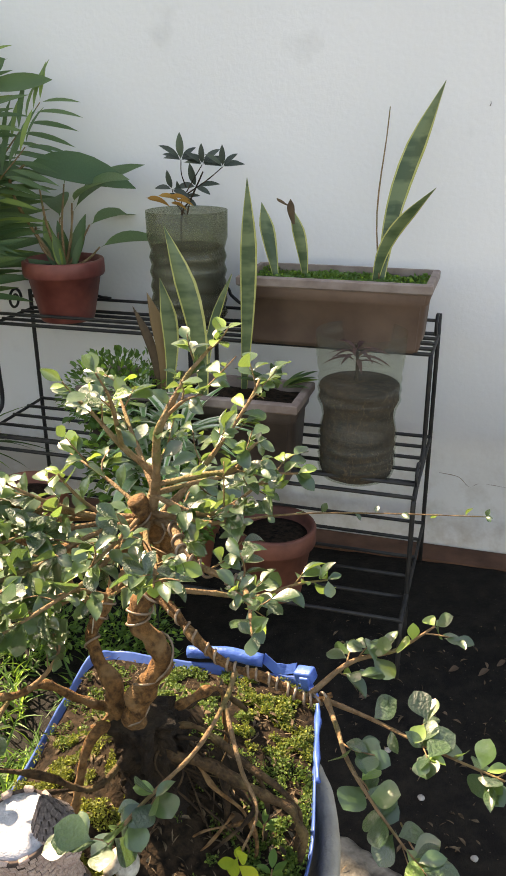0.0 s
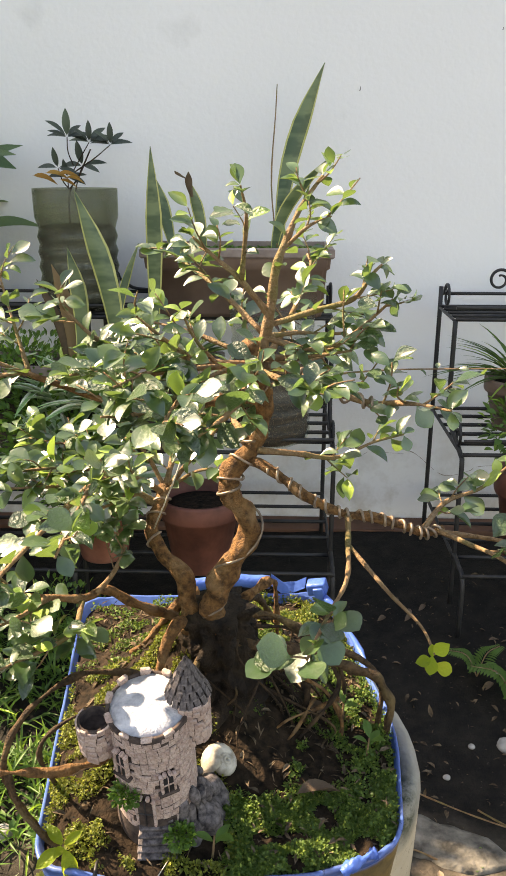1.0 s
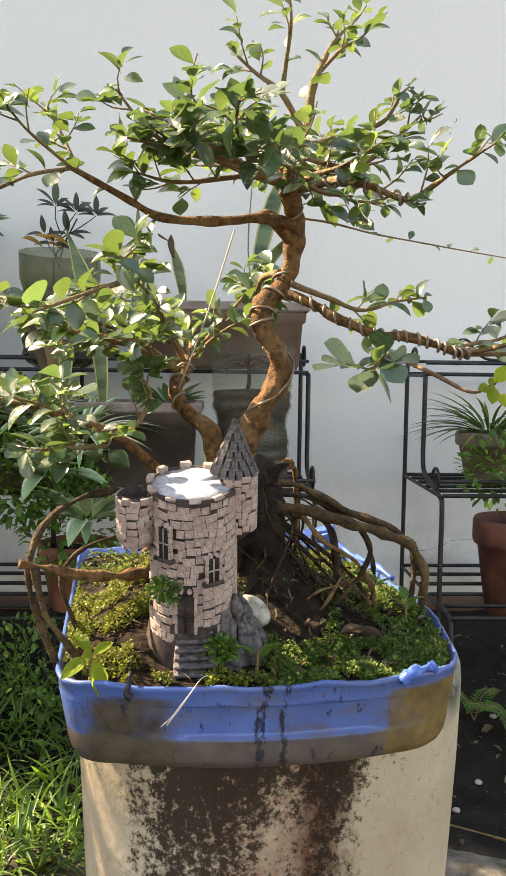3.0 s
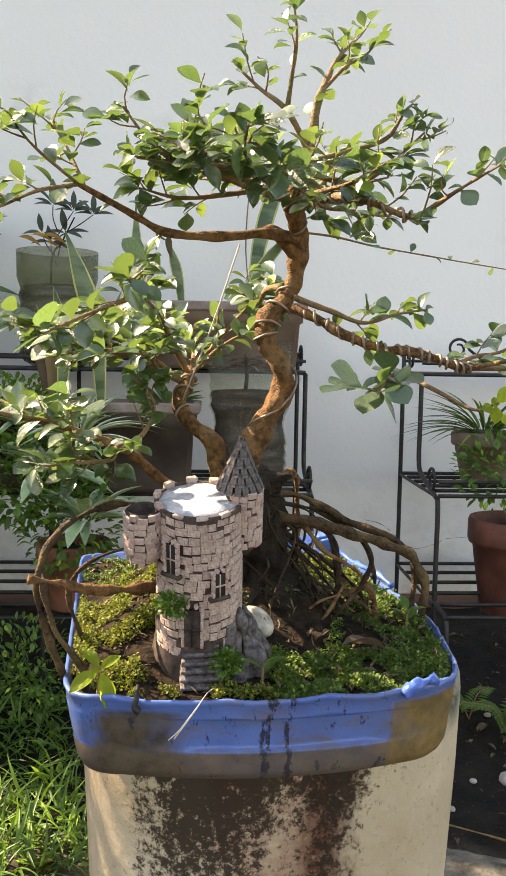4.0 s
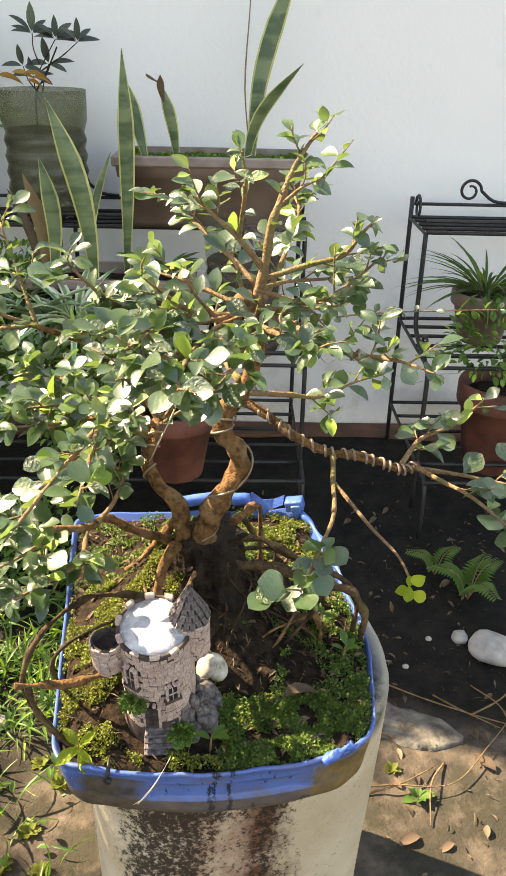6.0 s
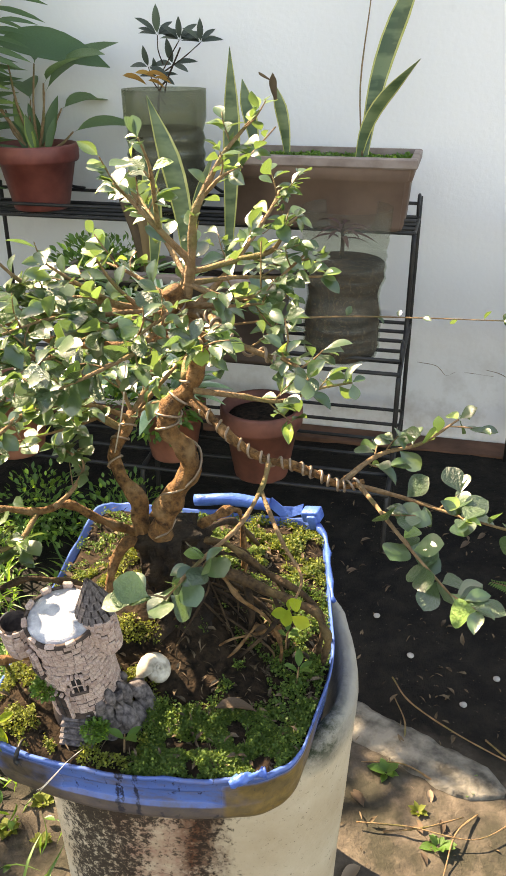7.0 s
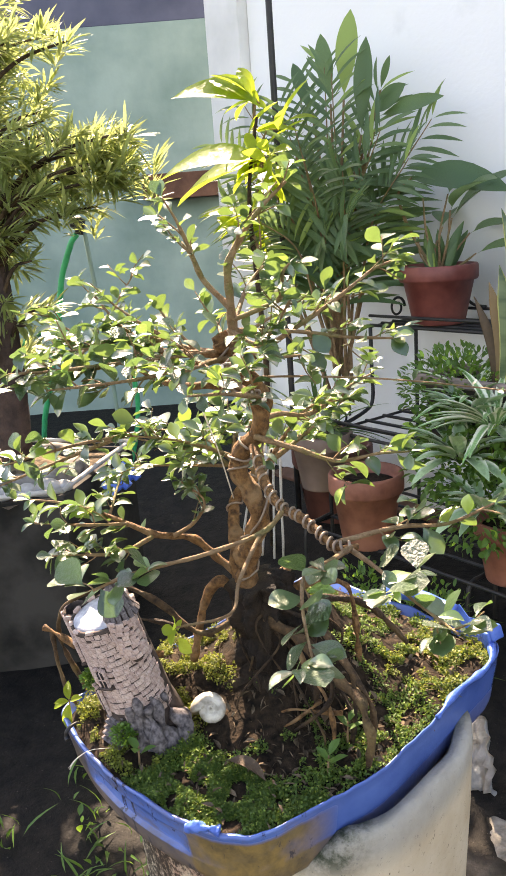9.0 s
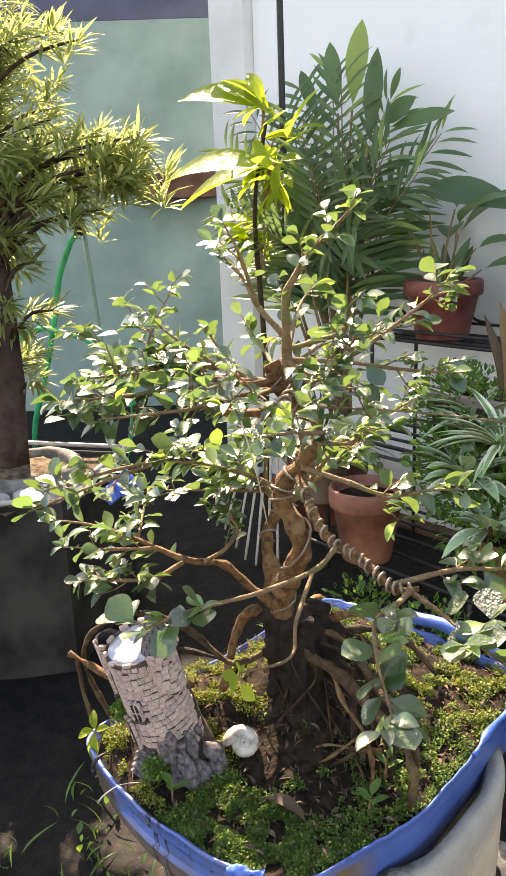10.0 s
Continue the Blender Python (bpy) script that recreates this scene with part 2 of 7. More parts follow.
def tray_material():
    """Blue plastic with dried brown dirt round a cleaner sunk panel, and dark drips."""
    m = Mat("blue_plastic", 0.32, 0.0, 0.5)
    blue = m.mix(m.ramp(m.noise(9, 4), [(0.3, 0.0), (0.7, 1.0)]), (0.035, 0.085, 0.3), (0.085, 0.17, 0.46))
    front = m.ramp(m.axis(1, 0.8, 0.76), [(0.0, 0.0), (1.0, 1.0)])
    rag = m.math("MULTIPLY", m.math("SUBTRACT", m.noise(60, 5, 0.7), 0.5), 0.5)
    below = m.math("MULTIPLY", m.ramp(m.math("ADD", m.axis(2, 0.448, 0.436), rag), [(0.3, 0.0), (0.6, 0.95)]), m.ramp(m.axis(1, 0.9, 0.76), [(0.0, 0.3), (1.0, 1.0)]))
    under_rim = m.ramp(m.math("ADD", m.axis(2, 0.479, 0.471), rag), [(0.2, 0.0), (0.7, 1.0)])
    right = m.math("MULTIPLY", m.ramp(m.math("ADD", m.axis(0, 0.056, 0.064), m.math("MULTIPLY", rag, 0.4)), [(0.2, 0.0), (0.8, 1.0)]), m.math("MULTIPLY", under_rim, front))
    left = m.math("MULTIPLY", m.ramp(m.math("ADD", m.axis(0, -0.09, -0.112), rag), [(0.1, 0.0), (0.9, 1.0)]), m.math("MULTIPLY", under_rim, front))
    left = m.math("MULTIPLY", left, m.ramp(m.math("ADD", m.axis(0, -0.168, -0.152), rag), [(0.2, 0.0), (0.8, 1.0)]))
    ochre = m.mix(m.ramp(m.noise(50, 5, 0.7), [(0.35, 0.0), (0.65, 1.0)]), (0.11, 0.075, 0.03), (0.25, 0.16, 0.05))
    umber = m.mix(m.ramp(m.noise(34, 5, 0.7), [(0.35, 0.0), (0.62, 1.0)]), (0.026, 0.021, 0.016), (0.11, 0.082, 0.055))
    c = m.mix(m.math("MULTIPLY", below, 0.92), blue, m.mix(m.noise(12, 3), umber, ochre))
    c = m.mix(m.math("MULTIPLY", left, m.ramp(m.noise(16, 4, 0.6), [(0.33, 0.55), (0.55, 1.0)])), c, umber)
    c = m.mix(m.math("MULTIPLY", right, m.ramp(m.noise(20, 4), [(0.3, 0.7), (0.5, 1.0)])), c, ochre)
    film = m.math("MULTIPLY", front, m.ramp(m.noise(22, 5, 0.7, (1.0, 1.0, 2.0)), [(0.5, 0.0), (0.68, 0.6)]))
    c = m.mix(film, c, (0.13, 0.1, 0.06))
    wet = m.math("ADD", m.ramp(m.axis(0, -0.044, -0.014), [(0.0, 0.0), (0.12, 0.16), (0.3, 0.16), (0.42, 0.0), (0.6, 0.0), (0.75, 0.14), (0.9, 0.12), (1.0, 0.0)]), m.noise(110, 5, 0.75, (1.0, 1.0, 0.4)))
    drip = m.math("MULTIPLY", front, m.ramp(wet, [(0.6, 0.0), (0.67, 0.9)]))
    c = m.mix(drip, c, (0.016, 0.018, 0.032))
    grime = m.math("MAXIMUM", m.math("MAXIMUM", left, right), below)
    m.color(c).rough(m.ramp(grime, [(0.0, 0.26), (1.0, 0.6)]))
    m.bump(m.math("ADD", m.noise(22, 3), m.math("MULTIPLY", m.noise(180, 4), 0.25)), 0.0022, 0.6)
    return m.m


def castle_material():
    m = Mat("castle_stone", 0.85, 0.0, 0.3)
    c = m.mix(m.random(), (0.4, 0.28, 0.245), (0.56, 0.42, 0.365))
    c = m.mix(m.ramp(m.noise(160, 4), [(0.45, 0.0), (0.7, 0.5)]), c, (0.66, 0.57, 0.53))
    c = m.mix(m.ramp(m.noise(420, 5, 0.7), [(0.5, 0.0), (0.68, 0.7)]), c, (0.14, 0.105, 0.09))
    m.color(c).bump(m.noise(350, 5, 0.7), 0.0012, 0.9)
    return m.m


def ground_material():
    """Dark wet earth near the wall, its colour deepened by painted wall shade; worn pale concrete towards the viewer.
    """
    m = Mat("ground", 0.85, 0.0, 0.2).use_world()
    s = m.n.new("ShaderNodeSeparateXYZ")
    m.l.new(m.co, s.inputs[0])
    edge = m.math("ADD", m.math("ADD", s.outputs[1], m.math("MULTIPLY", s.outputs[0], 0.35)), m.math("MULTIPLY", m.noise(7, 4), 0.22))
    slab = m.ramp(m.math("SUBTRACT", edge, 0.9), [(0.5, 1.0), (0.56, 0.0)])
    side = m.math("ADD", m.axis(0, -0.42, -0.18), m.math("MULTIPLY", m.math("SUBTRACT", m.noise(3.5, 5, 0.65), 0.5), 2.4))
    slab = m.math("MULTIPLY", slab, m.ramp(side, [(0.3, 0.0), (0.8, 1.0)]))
    # near-black: dark earth with the wall's shade put into its colour
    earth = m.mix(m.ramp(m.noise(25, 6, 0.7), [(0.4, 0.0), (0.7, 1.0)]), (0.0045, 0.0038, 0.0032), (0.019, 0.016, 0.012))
    crumbs = m.ramp(m.voronoi(70), [(0.05, 1.0), (0.1, 0.0)])
    earth = m.mix(m.math("MULTIPLY", crumbs, 0.4), earth, (0.2, 0.18, 0.15))
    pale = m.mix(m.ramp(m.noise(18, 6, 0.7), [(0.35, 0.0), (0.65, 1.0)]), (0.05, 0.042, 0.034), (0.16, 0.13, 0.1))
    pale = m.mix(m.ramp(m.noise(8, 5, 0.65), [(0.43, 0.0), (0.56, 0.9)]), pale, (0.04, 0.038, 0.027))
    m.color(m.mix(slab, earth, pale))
    m.rough(m.ramp(slab, [(0.0, 0.75), (1.0, 0.9)]))
    m.bump(m.math("ADD", m.noise(60, 6, 0.7), m.noise(12, 4)), 0.008, 0.7)
    return m.m


WALL, PEDESTAL, TRAY, CASTLE, GROUND = wall_material(), pedestal_material(), tray_material(), castle_material(), ground_material()
MORTAR = soft_paint("castle_mortar", (0.03, 0.02, 0.018), (0.09, 0.065, 0.055), 120, 0.9, 0.0006)
CASTLE_WHITE = soft_paint("castle_floor", (0.3, 0.32, 0.37), (0.56, 0.58, 0.63), 90, 0.85, 0.002)
SLATE = soft_paint("castle_slate", (0.04, 0.034, 0.036), (0.2, 0.175, 0.175), 190, 0.8, 0.0015)
SHELL = soft_paint("snail_shell", (0.26, 0.23, 0.18), (0.62, 0.58, 0.5), 90, 0.5, 0.0006)
GREENWALL = soft_paint("green_wall", (0.15, 0.24, 0.21), (0.27, 0.37, 0.33), 2.5, 0.7, 0.002, 0.4, 0.0, 30)
DARKROOF = soft_paint("dark_roof", (0.05, 0.06, 0.1), (0.09, 0.1, 0.15), 4, 0.6)
PILLAR = soft_paint("pillar_paint", (0.6, 0.6, 0.57), (0.72, 0.71, 0.68), 6, 0.6, 0.0008)
BLACK = soft_paint("black_rubber", (0.01, 0.01, 0.012), (0.025, 0.025, 0.028), 30, 0.5)


def clear_plastic(name="clear_plastic", tone=(0.42, 0.44, 0.4), lo=0.015, hi=0.1, tint=(0.93, 0.95, 0.92)):
    """Thin clear plastic: mostly see-through, dusty in patches, with a gloss."""
    m = Mat(name, 0.15, 0.0, 0.6)
    dust = m.noise(26, 5, 0.6, (0.25, 0.25, 1.6))
    m.color(tone)
    m.bump(m.noise(14, 3), 0.002, 0.5)
    t = m.n.new("ShaderNodeBsdfTransparent")
    t.inputs["Color"].default_value = (*tint, 1)
    mixer = m.n.new("ShaderNodeMixShader")
    m.l.new(m.ramp(dust, [(0.35, lo), (0.75, hi)]), mixer.inputs[0])
    m.l.new(t.outputs[0], mixer.inputs[1])
    m.l.new(m.b.outputs[0], mixer.inputs[2])
    m.l.new(mixer.outputs[0], m.n["Material Output"].inputs["Surface"])
    return m.m


CLEAR = clear_plastic()
HAZY = clear_plastic("hazy_plastic", (0.36, 0.37, 0.33), 0.02, 0.13, (0.92, 0.93, 0.9))
MURKY = clear_plastic("murky_plastic", (0.22, 0.22, 0.16), 0.16, 0.5, (0.74, 0.76, 0.66))


def root_soil():
    """Brown soil crossed by a net of fine pale roots."""
    m = Mat("rooty_soil", 0.85, 0.0, 0.3)
    soil = m.mix(m.noise(50, 5, 0.7), (0.012, 0.008, 0.006), (0.085, 0.05, 0.028))
    bands = m.ramp(m.noise(22, 4, 0.6, (0.25, 0.25, 2.6), 0.6), [(0.48, 0.0), (0.6, 0.8)])
    soil = m.mix(bands, soil, (0.015, 0.011, 0.009))
    roots = m.ramp(m.math("ABSOLUTE", m.math("SUBTRACT", m.noise(26, 4, 0.6, (1.0, 1.0, 0.5), 1.5), 0.5)), [(0.002, 0.3), (0.014, 0.0)])
    m.color(m.mix(roots, soil, (0.36, 0.22, 0.11))).bump(m.noise(90, 5), 0.004, 0.8)
    return m.m


ROOTSOIL = root_soil()


def sansevieria_material():
    m = Mat("snake_leaf", 0.42, 0.0, 0.45)
    band = m.noise(26, 3, 0.6, (0.15, 1.0, 1.0))
    body = m.mix(m.ramp(band, [(0.42, 0.0), (0.58, 1.0)]), (0.045, 0.085, 0.035), (0.13, 0.18, 0.08))
    side = m.math("ABSOLUTE", m.math("SUBTRACT", m.axis(0, -0.5, 0.5), 0.5))
    m.color(m.mix(m.ramp(side, [(0.27, 0.0), (0.33, 1.0)]), body, (0.42, 0.42, 0.14)))
    m.bump(m.noise(40, 3), 0.002, 0.4)
    return m.m


def variegated_material(name, half, lo, hi, body, edge):
    """A leaf with pale margins; half is half its width for a length of 1."""
    m = Mat(name, 0.4, 0.0, 0.45)
    side = m.math("ABSOLUTE", m.math("SUBTRACT", m.axis(0, -0.5, 0.5), 0.5))
    tone = m.mix(m.random(), body, tuple(min(v * 1.5, 1) for v in body))
    m.color(m.mix(m.ramp(side, [(half * lo, 0.0), (half * hi, 1.0)]), tone, edge))
    m.bump(m.noise(9, 3), 0.02, 0.4)
    return m.m


SNAKE, VARIEGATED = sansevieria_material(), variegated_material("variegated_leaf", 0.065, 0.3, 0.55, (0.13, 0.26, 0.09), (0.62, 0.65, 0.48))
PALE = variegated_material("pale_leaf", 0.135, 0.55, 0.85, (0.23, 0.34, 0.18), (0.66, 0.69, 0.55))

# ---- shape helpers ----


def empty(name, m=None):
    ob = new(name)
    ob.empty_display_size = 0.02
    if m is not None:
        ob.matrix_world = m
    return ob


def part(name, bm, material, parent=None, label="", smooth=True):
    """Link a bmesh as one mesh object, under its thing or part."""
    me = bpy.data.meshes.new(name)
    bm.normal_update()
    bm.to_mesh(me)
    bm.free()
    if smooth:
        for p in me.polygons:
            p.use_smooth = True
    me.materials.append(material)
    ob = new(name, me)
    ob.parent = parent
    if label:
        ob["label"] = label
    return ob


def shared(name, me, parent, m):
    ob = new(name, me)
    ob.parent = parent
    ob.matrix_basis = m
    return ob


def curve_points(pts, steps=6):
    """A smooth line through a few points (Catmull-Rom)."""
    p = [Vector(v) for v in pts]
    p = [p[0] * 2 - p[1]] + p + [p[-1] * 2 - p[-2]]
    out = []
    for k in range(1, len(p) - 2):
        a, b, c, d = p[k - 1 : k + 3]
        for j in range(steps):
            t = j / steps
            out.append(0.5 * ((2 * b) + (c - a) * t + (2 * a - 5 * b + 4 * c - d) * t * t + (3 * b - a - 3 * c + d) * t**3))
    out.append(p[-2])
    return out


def tube(bm, pts, r0, r1, seg=8, steps=5, knobs=0.0, seed=0, closed=True):
    """A tapering pipe along a smooth line; knobs: how uneven its girth is."""
    line = curve_points(pts, steps) if len(pts) > 2 else [Vector(pts[0]).lerp(Vector(pts[1]), k / steps) for k in range(steps + 1)]
    up, rings = Vector((0.31, 0.17, 0.93)).normalized(), []
    for k, p in enumerate(line):
        t = (line[min(k + 1, len(line) - 1)] - line[max(k - 1, 0)]).normalized()
        side = (up - t * up.dot(t)).normalized()
        up = side
        other = t.cross(side)
        f = k / (len(line) - 1)
        r = r0 + (r1 - r0) * f
        ring = []
        for j in range(seg):
            a = 2 * math.pi * j / seg
            d = side * math.cos(a) + other * math.sin(a)
            rr = r * (1 + knobs * noise.noise((p + d * r) * 60 + Vector((seed * 7.1, 0, 0))))
            ring.append(bm.verts.new(p + d * rr))
        rings.append(ring)
    for a, b in zip(rings, rings[1:]):
        for j in range(seg):
            bm.faces.new((a[j], a[(j + 1) % seg], b[(j + 1) % seg], b[j]))
    if closed:
        bm.faces.new(rings[0][::-1])
        bm.faces.new(rings[-1])
    return line


def turned(bm, profile, seg=28, centre=(0, 0, 0), wobble=0.0):
    """A shape turned about the upright axis from rows of (radius, height)."""
    rings = []
    for r, z in profile:
        rings.append([bm.verts.new((centre[0] + r * math.cos(2 * math.pi * j / seg) * (1 + wobble * math.sin(3.1 * j)), centre[1] + r * math.sin(2 * math.pi * j / seg), centre[2] + z)) for j in range(seg)])
    for a, b in zip(rings, rings[1:]):
        for j in range(seg):
            bm.faces.new((a[j], a[(j + 1) % seg], b[(j + 1) % seg], b[j]))
    bm.faces.new(rings[0][::-1])
    bm.faces.new(rings[-1])


def box(bm, lo, hi, bevel=0.0):
    r = bmesh.ops.create_cube(bm, size=1.0)
    for v in r["verts"]:
        v.co = Vector([lo[k] + (hi[k] - lo[k]) * (v.co[k] + 0.5) for k in range(3)])
    if bevel:
        edges = {e for v in r["verts"] for e in v.link_edges}
        bmesh.ops.bevel(bm, geom=list(edges), offset=bevel, segments=2, affect="EDGES", profile=0.6)


def leaf_mesh(name, material, width=0.5, blunt=0.5, fold=0.15, droop=0.15, n=6, twist=0.0, stalk=0.08):
    """A leaf of length 1 along +y, its face up; blunt moves its widest part outwards."""
    verts, faces = [], []
    for k in range(n + 1):
        t = k / n
        w = 0.5 * width * (math.sin(math.pi * min(max(t, 0.0), 1.0) ** (0.55 + blunt)) ** 0.75 if 0 < k < n else (0.05 if k == 0 else 0.02))
        y, z = stalk + t * (1 - stalk), -droop * t * t
        c, s = math.cos(twist * t), math.sin(twist * t)
        for side in (-1, 0, 1):
            x, zz = side * w, abs(side) * w * fold * 2
            verts.append((x * c - zz * s, y, z + x * s + zz * c))
    verts.append((0, 0, -0.01))
    for k in range(n):
        for j in range(2):
            a = k * 3 + j
            faces.append((a, a + 1, a + 4, a + 3))
    faces += [(len(verts) - 1, 1, 0), (len(verts) - 1, 2, 1)]
    me = bpy.data.meshes.new(name)
    me.from_pydata(verts, [], faces)
    for p in me.polygons:
        p.use_smooth = True
    me.materials.append(material)
    return me


def aim(base, way, face, size, wide=1.0):
    """The pose of a leaf at base that grows along way, its face turned towards face."""
    y = Vector(way).normalized()
    z = Vector(face) - y * y.dot(Vector(face))
    if z.length < 1e-4:
        z = Vector((0.3, 0.5, 0.8)) - y * y.dot(Vector((0.3, 0.5, 0.8)))
    z.normalize()
    x = y.cross(z)
    m = Matrix((x, y, z)).transposed().to_4x4()
    m.translation = Vector(base)
    return m @ Matrix.Diagonal((size * wide, size, size, 1))


def joined(name, me_list, poses, parent, material, kind="stuff", label=""):
    """Many small leaves as one mesh."""
    datas = []
    for me in me_list:
        co = np.array([v.co for v in me.vertices])
        datas.append((co, [tuple(p.vertices) for p in me.polygons]))
    vs, fs, base = [], [], 0
    for k, m in poses:
        co, pf = datas[k]
        mm = np.array(m)
        vs.append(co @ mm[:3, :3].T + mm[:3, 3])
        fs += [tuple(i + base for i in f) for f in pf]
        base += len(co)
    me = bpy.data.meshes.new(name)
    me.from_pydata(np.concatenate(vs).tolist(), [], fs)
    for p in me.polygons:
        p.use_smooth = True
    me.materials.append(material)
    ob = new(name, me)
    ob.parent = parent
    if kind:
        ob["kind"] = kind
    if label:
        ob["label"] = label
    return ob


rng = random.Random(7)


def jitter(a):
    return Vector((rng.uniform(-a, a), rng.uniform(-a, a), rng.uniform(-a, a)))


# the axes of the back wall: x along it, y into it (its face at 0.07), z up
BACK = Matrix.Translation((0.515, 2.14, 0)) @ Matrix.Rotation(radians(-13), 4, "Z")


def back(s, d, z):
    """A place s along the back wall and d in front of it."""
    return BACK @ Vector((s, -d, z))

ROOTBARK = bark_material("root_bark", (0.03, 0.018, 0.01), (0.13, 0.075, 0.035), (0.2, 0.14, 0.06), 90)
# old stump wood, darkened further for the shade at the tree's foot
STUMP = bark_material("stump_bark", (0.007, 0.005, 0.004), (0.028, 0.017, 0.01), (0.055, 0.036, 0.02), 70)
# ---- setting ----


def ground_height(x, y):
    d = (Vector((x, y, 0)) - Vector((0.515, 2.14, 0))).dot(Vector((-math.sin(radians(13)), -math.cos(radians(13)), 0)))
    near = math.exp(-((x - 0.1) ** 2 + (y - 1.2) ** 2) / 6.0)
    return 0.085 * min(max((0.8 - d) / 0.5, 0.0), 1.0) + near * 0.012 * noise.noise(Vector((x * 4, y * 4, 0))) + near * 0.006 * noise.noise(Vector((x * 17, y * 17, 3)))


def build_ground():
    bm = bmesh.new()
    def marks(lo, hi, n, far):
        inner = [lo + (hi - lo) * k / n for k in range(n + 1)]
        return [lo - f for f in far[::-1]] + inner + [hi + f for f in far]
    far = [0.3, 1.0, 3.0, 10.0, 60.0, 400.0]
    xs, ys = marks(-2.2, 1.8, 110, far), marks(-0.2, 2.6, 80, far)
    grid = [[bm.verts.new((x, y, ground_height(x, y))) for x in xs] for y in ys]
    for a, b in zip(grid, grid[1:]):
        for k in range(len(xs) - 1):
            bm.faces.new((a[k], a[k + 1], b[k + 1], b[k]))
    return tagged(part("ground", bm, GROUND), "dark wet earth with wall shade in its tone, and worn sunlit concrete", "ground", kind="structure")


build_ground()


def setting_box(name, lo, hi, material, label, category, frame_m=BACK, bevel=0.004):
    bm = bmesh.new()
    box(bm, lo, hi, bevel)
    ob = part(name, bm, material, None, smooth=False)
    ob.matrix_world = frame_m
    return tagged(ob, label, category, kind="structure")


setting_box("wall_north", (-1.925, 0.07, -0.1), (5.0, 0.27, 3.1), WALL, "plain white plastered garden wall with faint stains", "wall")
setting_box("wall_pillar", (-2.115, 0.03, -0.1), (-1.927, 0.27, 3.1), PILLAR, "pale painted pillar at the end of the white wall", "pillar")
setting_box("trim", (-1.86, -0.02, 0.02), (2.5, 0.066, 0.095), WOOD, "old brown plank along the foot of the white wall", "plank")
FAR = pose(-2.25, 3.55, 0, 0, 0, 39)
setting_box("wall_west", (-5.0, 0.0, -0.1), (1.25, 0.15, 1.97), GREENWALL, "weathered green boundary wall behind the plants", "wall", FAR)
setting_box("backdrop", (-5.0, 0.02, 1.974), (1.25, 0.5, 2.25), DARKROOF, "dark roof edge above the green wall", "roof", FAR)

setting_box("wall_ledge", (-0.42, -0.14, 1.145), (-0.02, -0.003, 1.265), WOOD, "dark brown ledge on the green wall", "ledge", FAR)


def build_kerb():
    """A worn, nearly buried strip of concrete with broken edges."""
    bm = bmesh.new()
    rows = []
    for i in range(49):
        u = -0.26 + 0.52 * i / 48
        w = 0.04 + 0.014 * noise.noise(Vector((u * 11, 0, 2))) + 0.006 * noise.noise(Vector((u * 40, 0, 5)))
        o = 0.008 * noise.noise(Vector((u * 9, 4, 0)))
        w *= min(1.0, (0.27 - abs(u)) / 0.05)
        rows.append([bm.verts.new((u, o + w * s, z + 0.003 * noise.noise(Vector((u * 25, s * 3, 1))))) for s, z in ((-1.15, -0.03), (-1.05, 0.002), (-0.8, 0.007), (0.0, 0.009), (0.75, 0.007), (1.05, 0.001), (1.15, -0.03))])
    for a, b in zip(rows, rows[1:]):
        for k in range(6):
            bm.faces.new((a[k], b[k], b[k + 1], a[k + 1]))
    ob = part("kerb", bm, KERB)
    ob.matrix_world = pose(0.27, 1.235, 0, 0, 0, -35)
    return tagged(ob, "pale worn concrete kerb sunk between earth and path", "kerb", kind="structure")


build_kerb()

# ---- tray, pedestal and soil ----


def rounded_outline(corners, radius, per=8):
    """A loop of points round a four-cornered shape with rounded corners."""
    pts, n = [], len(corners)
    for k in range(n):
        a, b, c = Vector(corners[k - 1]), Vector(corners[k]), Vector(corners[(k + 1) % n])
        p, q = b + (a - b).normalized() * radius, b + (c - b).normalized() * radius
        for j in range(per + 1):
            t = j / per
            pts.append(p * (1 - t) ** 2 + b * 2 * t * (1 - t) + q * t * t)
        for j in range(1, per):
            d = c + (b - c).normalized() * radius
            pts.append(q.lerp(d, j / per))
    return pts


TRAY_CORNERS = [(-0.184, 0.738), (0.123, 0.7), (0.173, 0.85), (0.18, 1.13), (-0.14, 1.185)]
OUTLINE = rounded_outline(TRAY_CORNERS, 0.042, 12)
for p in OUTLINE:                        # the front bulges under the weight of the soil
    if p.y < 0.76:
        p.y -= 0.02 * max(0.0, 1 - ((p.x + 0.02) / 0.13) ** 2)
MIDDLE = Vector((sum(p.x for p in OUTLINE), sum(p.y for p in OUTLINE))) / len(OUTLINE)


def tray_rim(p):
    """Height of the rim, which waves and is nicked here and there."""
    nick = noise.noise(Vector((p.x * 130, p.y * 130, 8.0)))
    return 0.486 + 0.004 * noise.noise(Vector((p.x * 22, p.y * 22, 0.0))) + 0.0022 * noise.noise(Vector((p.x * 70, p.y * 70, 4.0))) - 0.003 * max(nick - 0.25, 0.0)


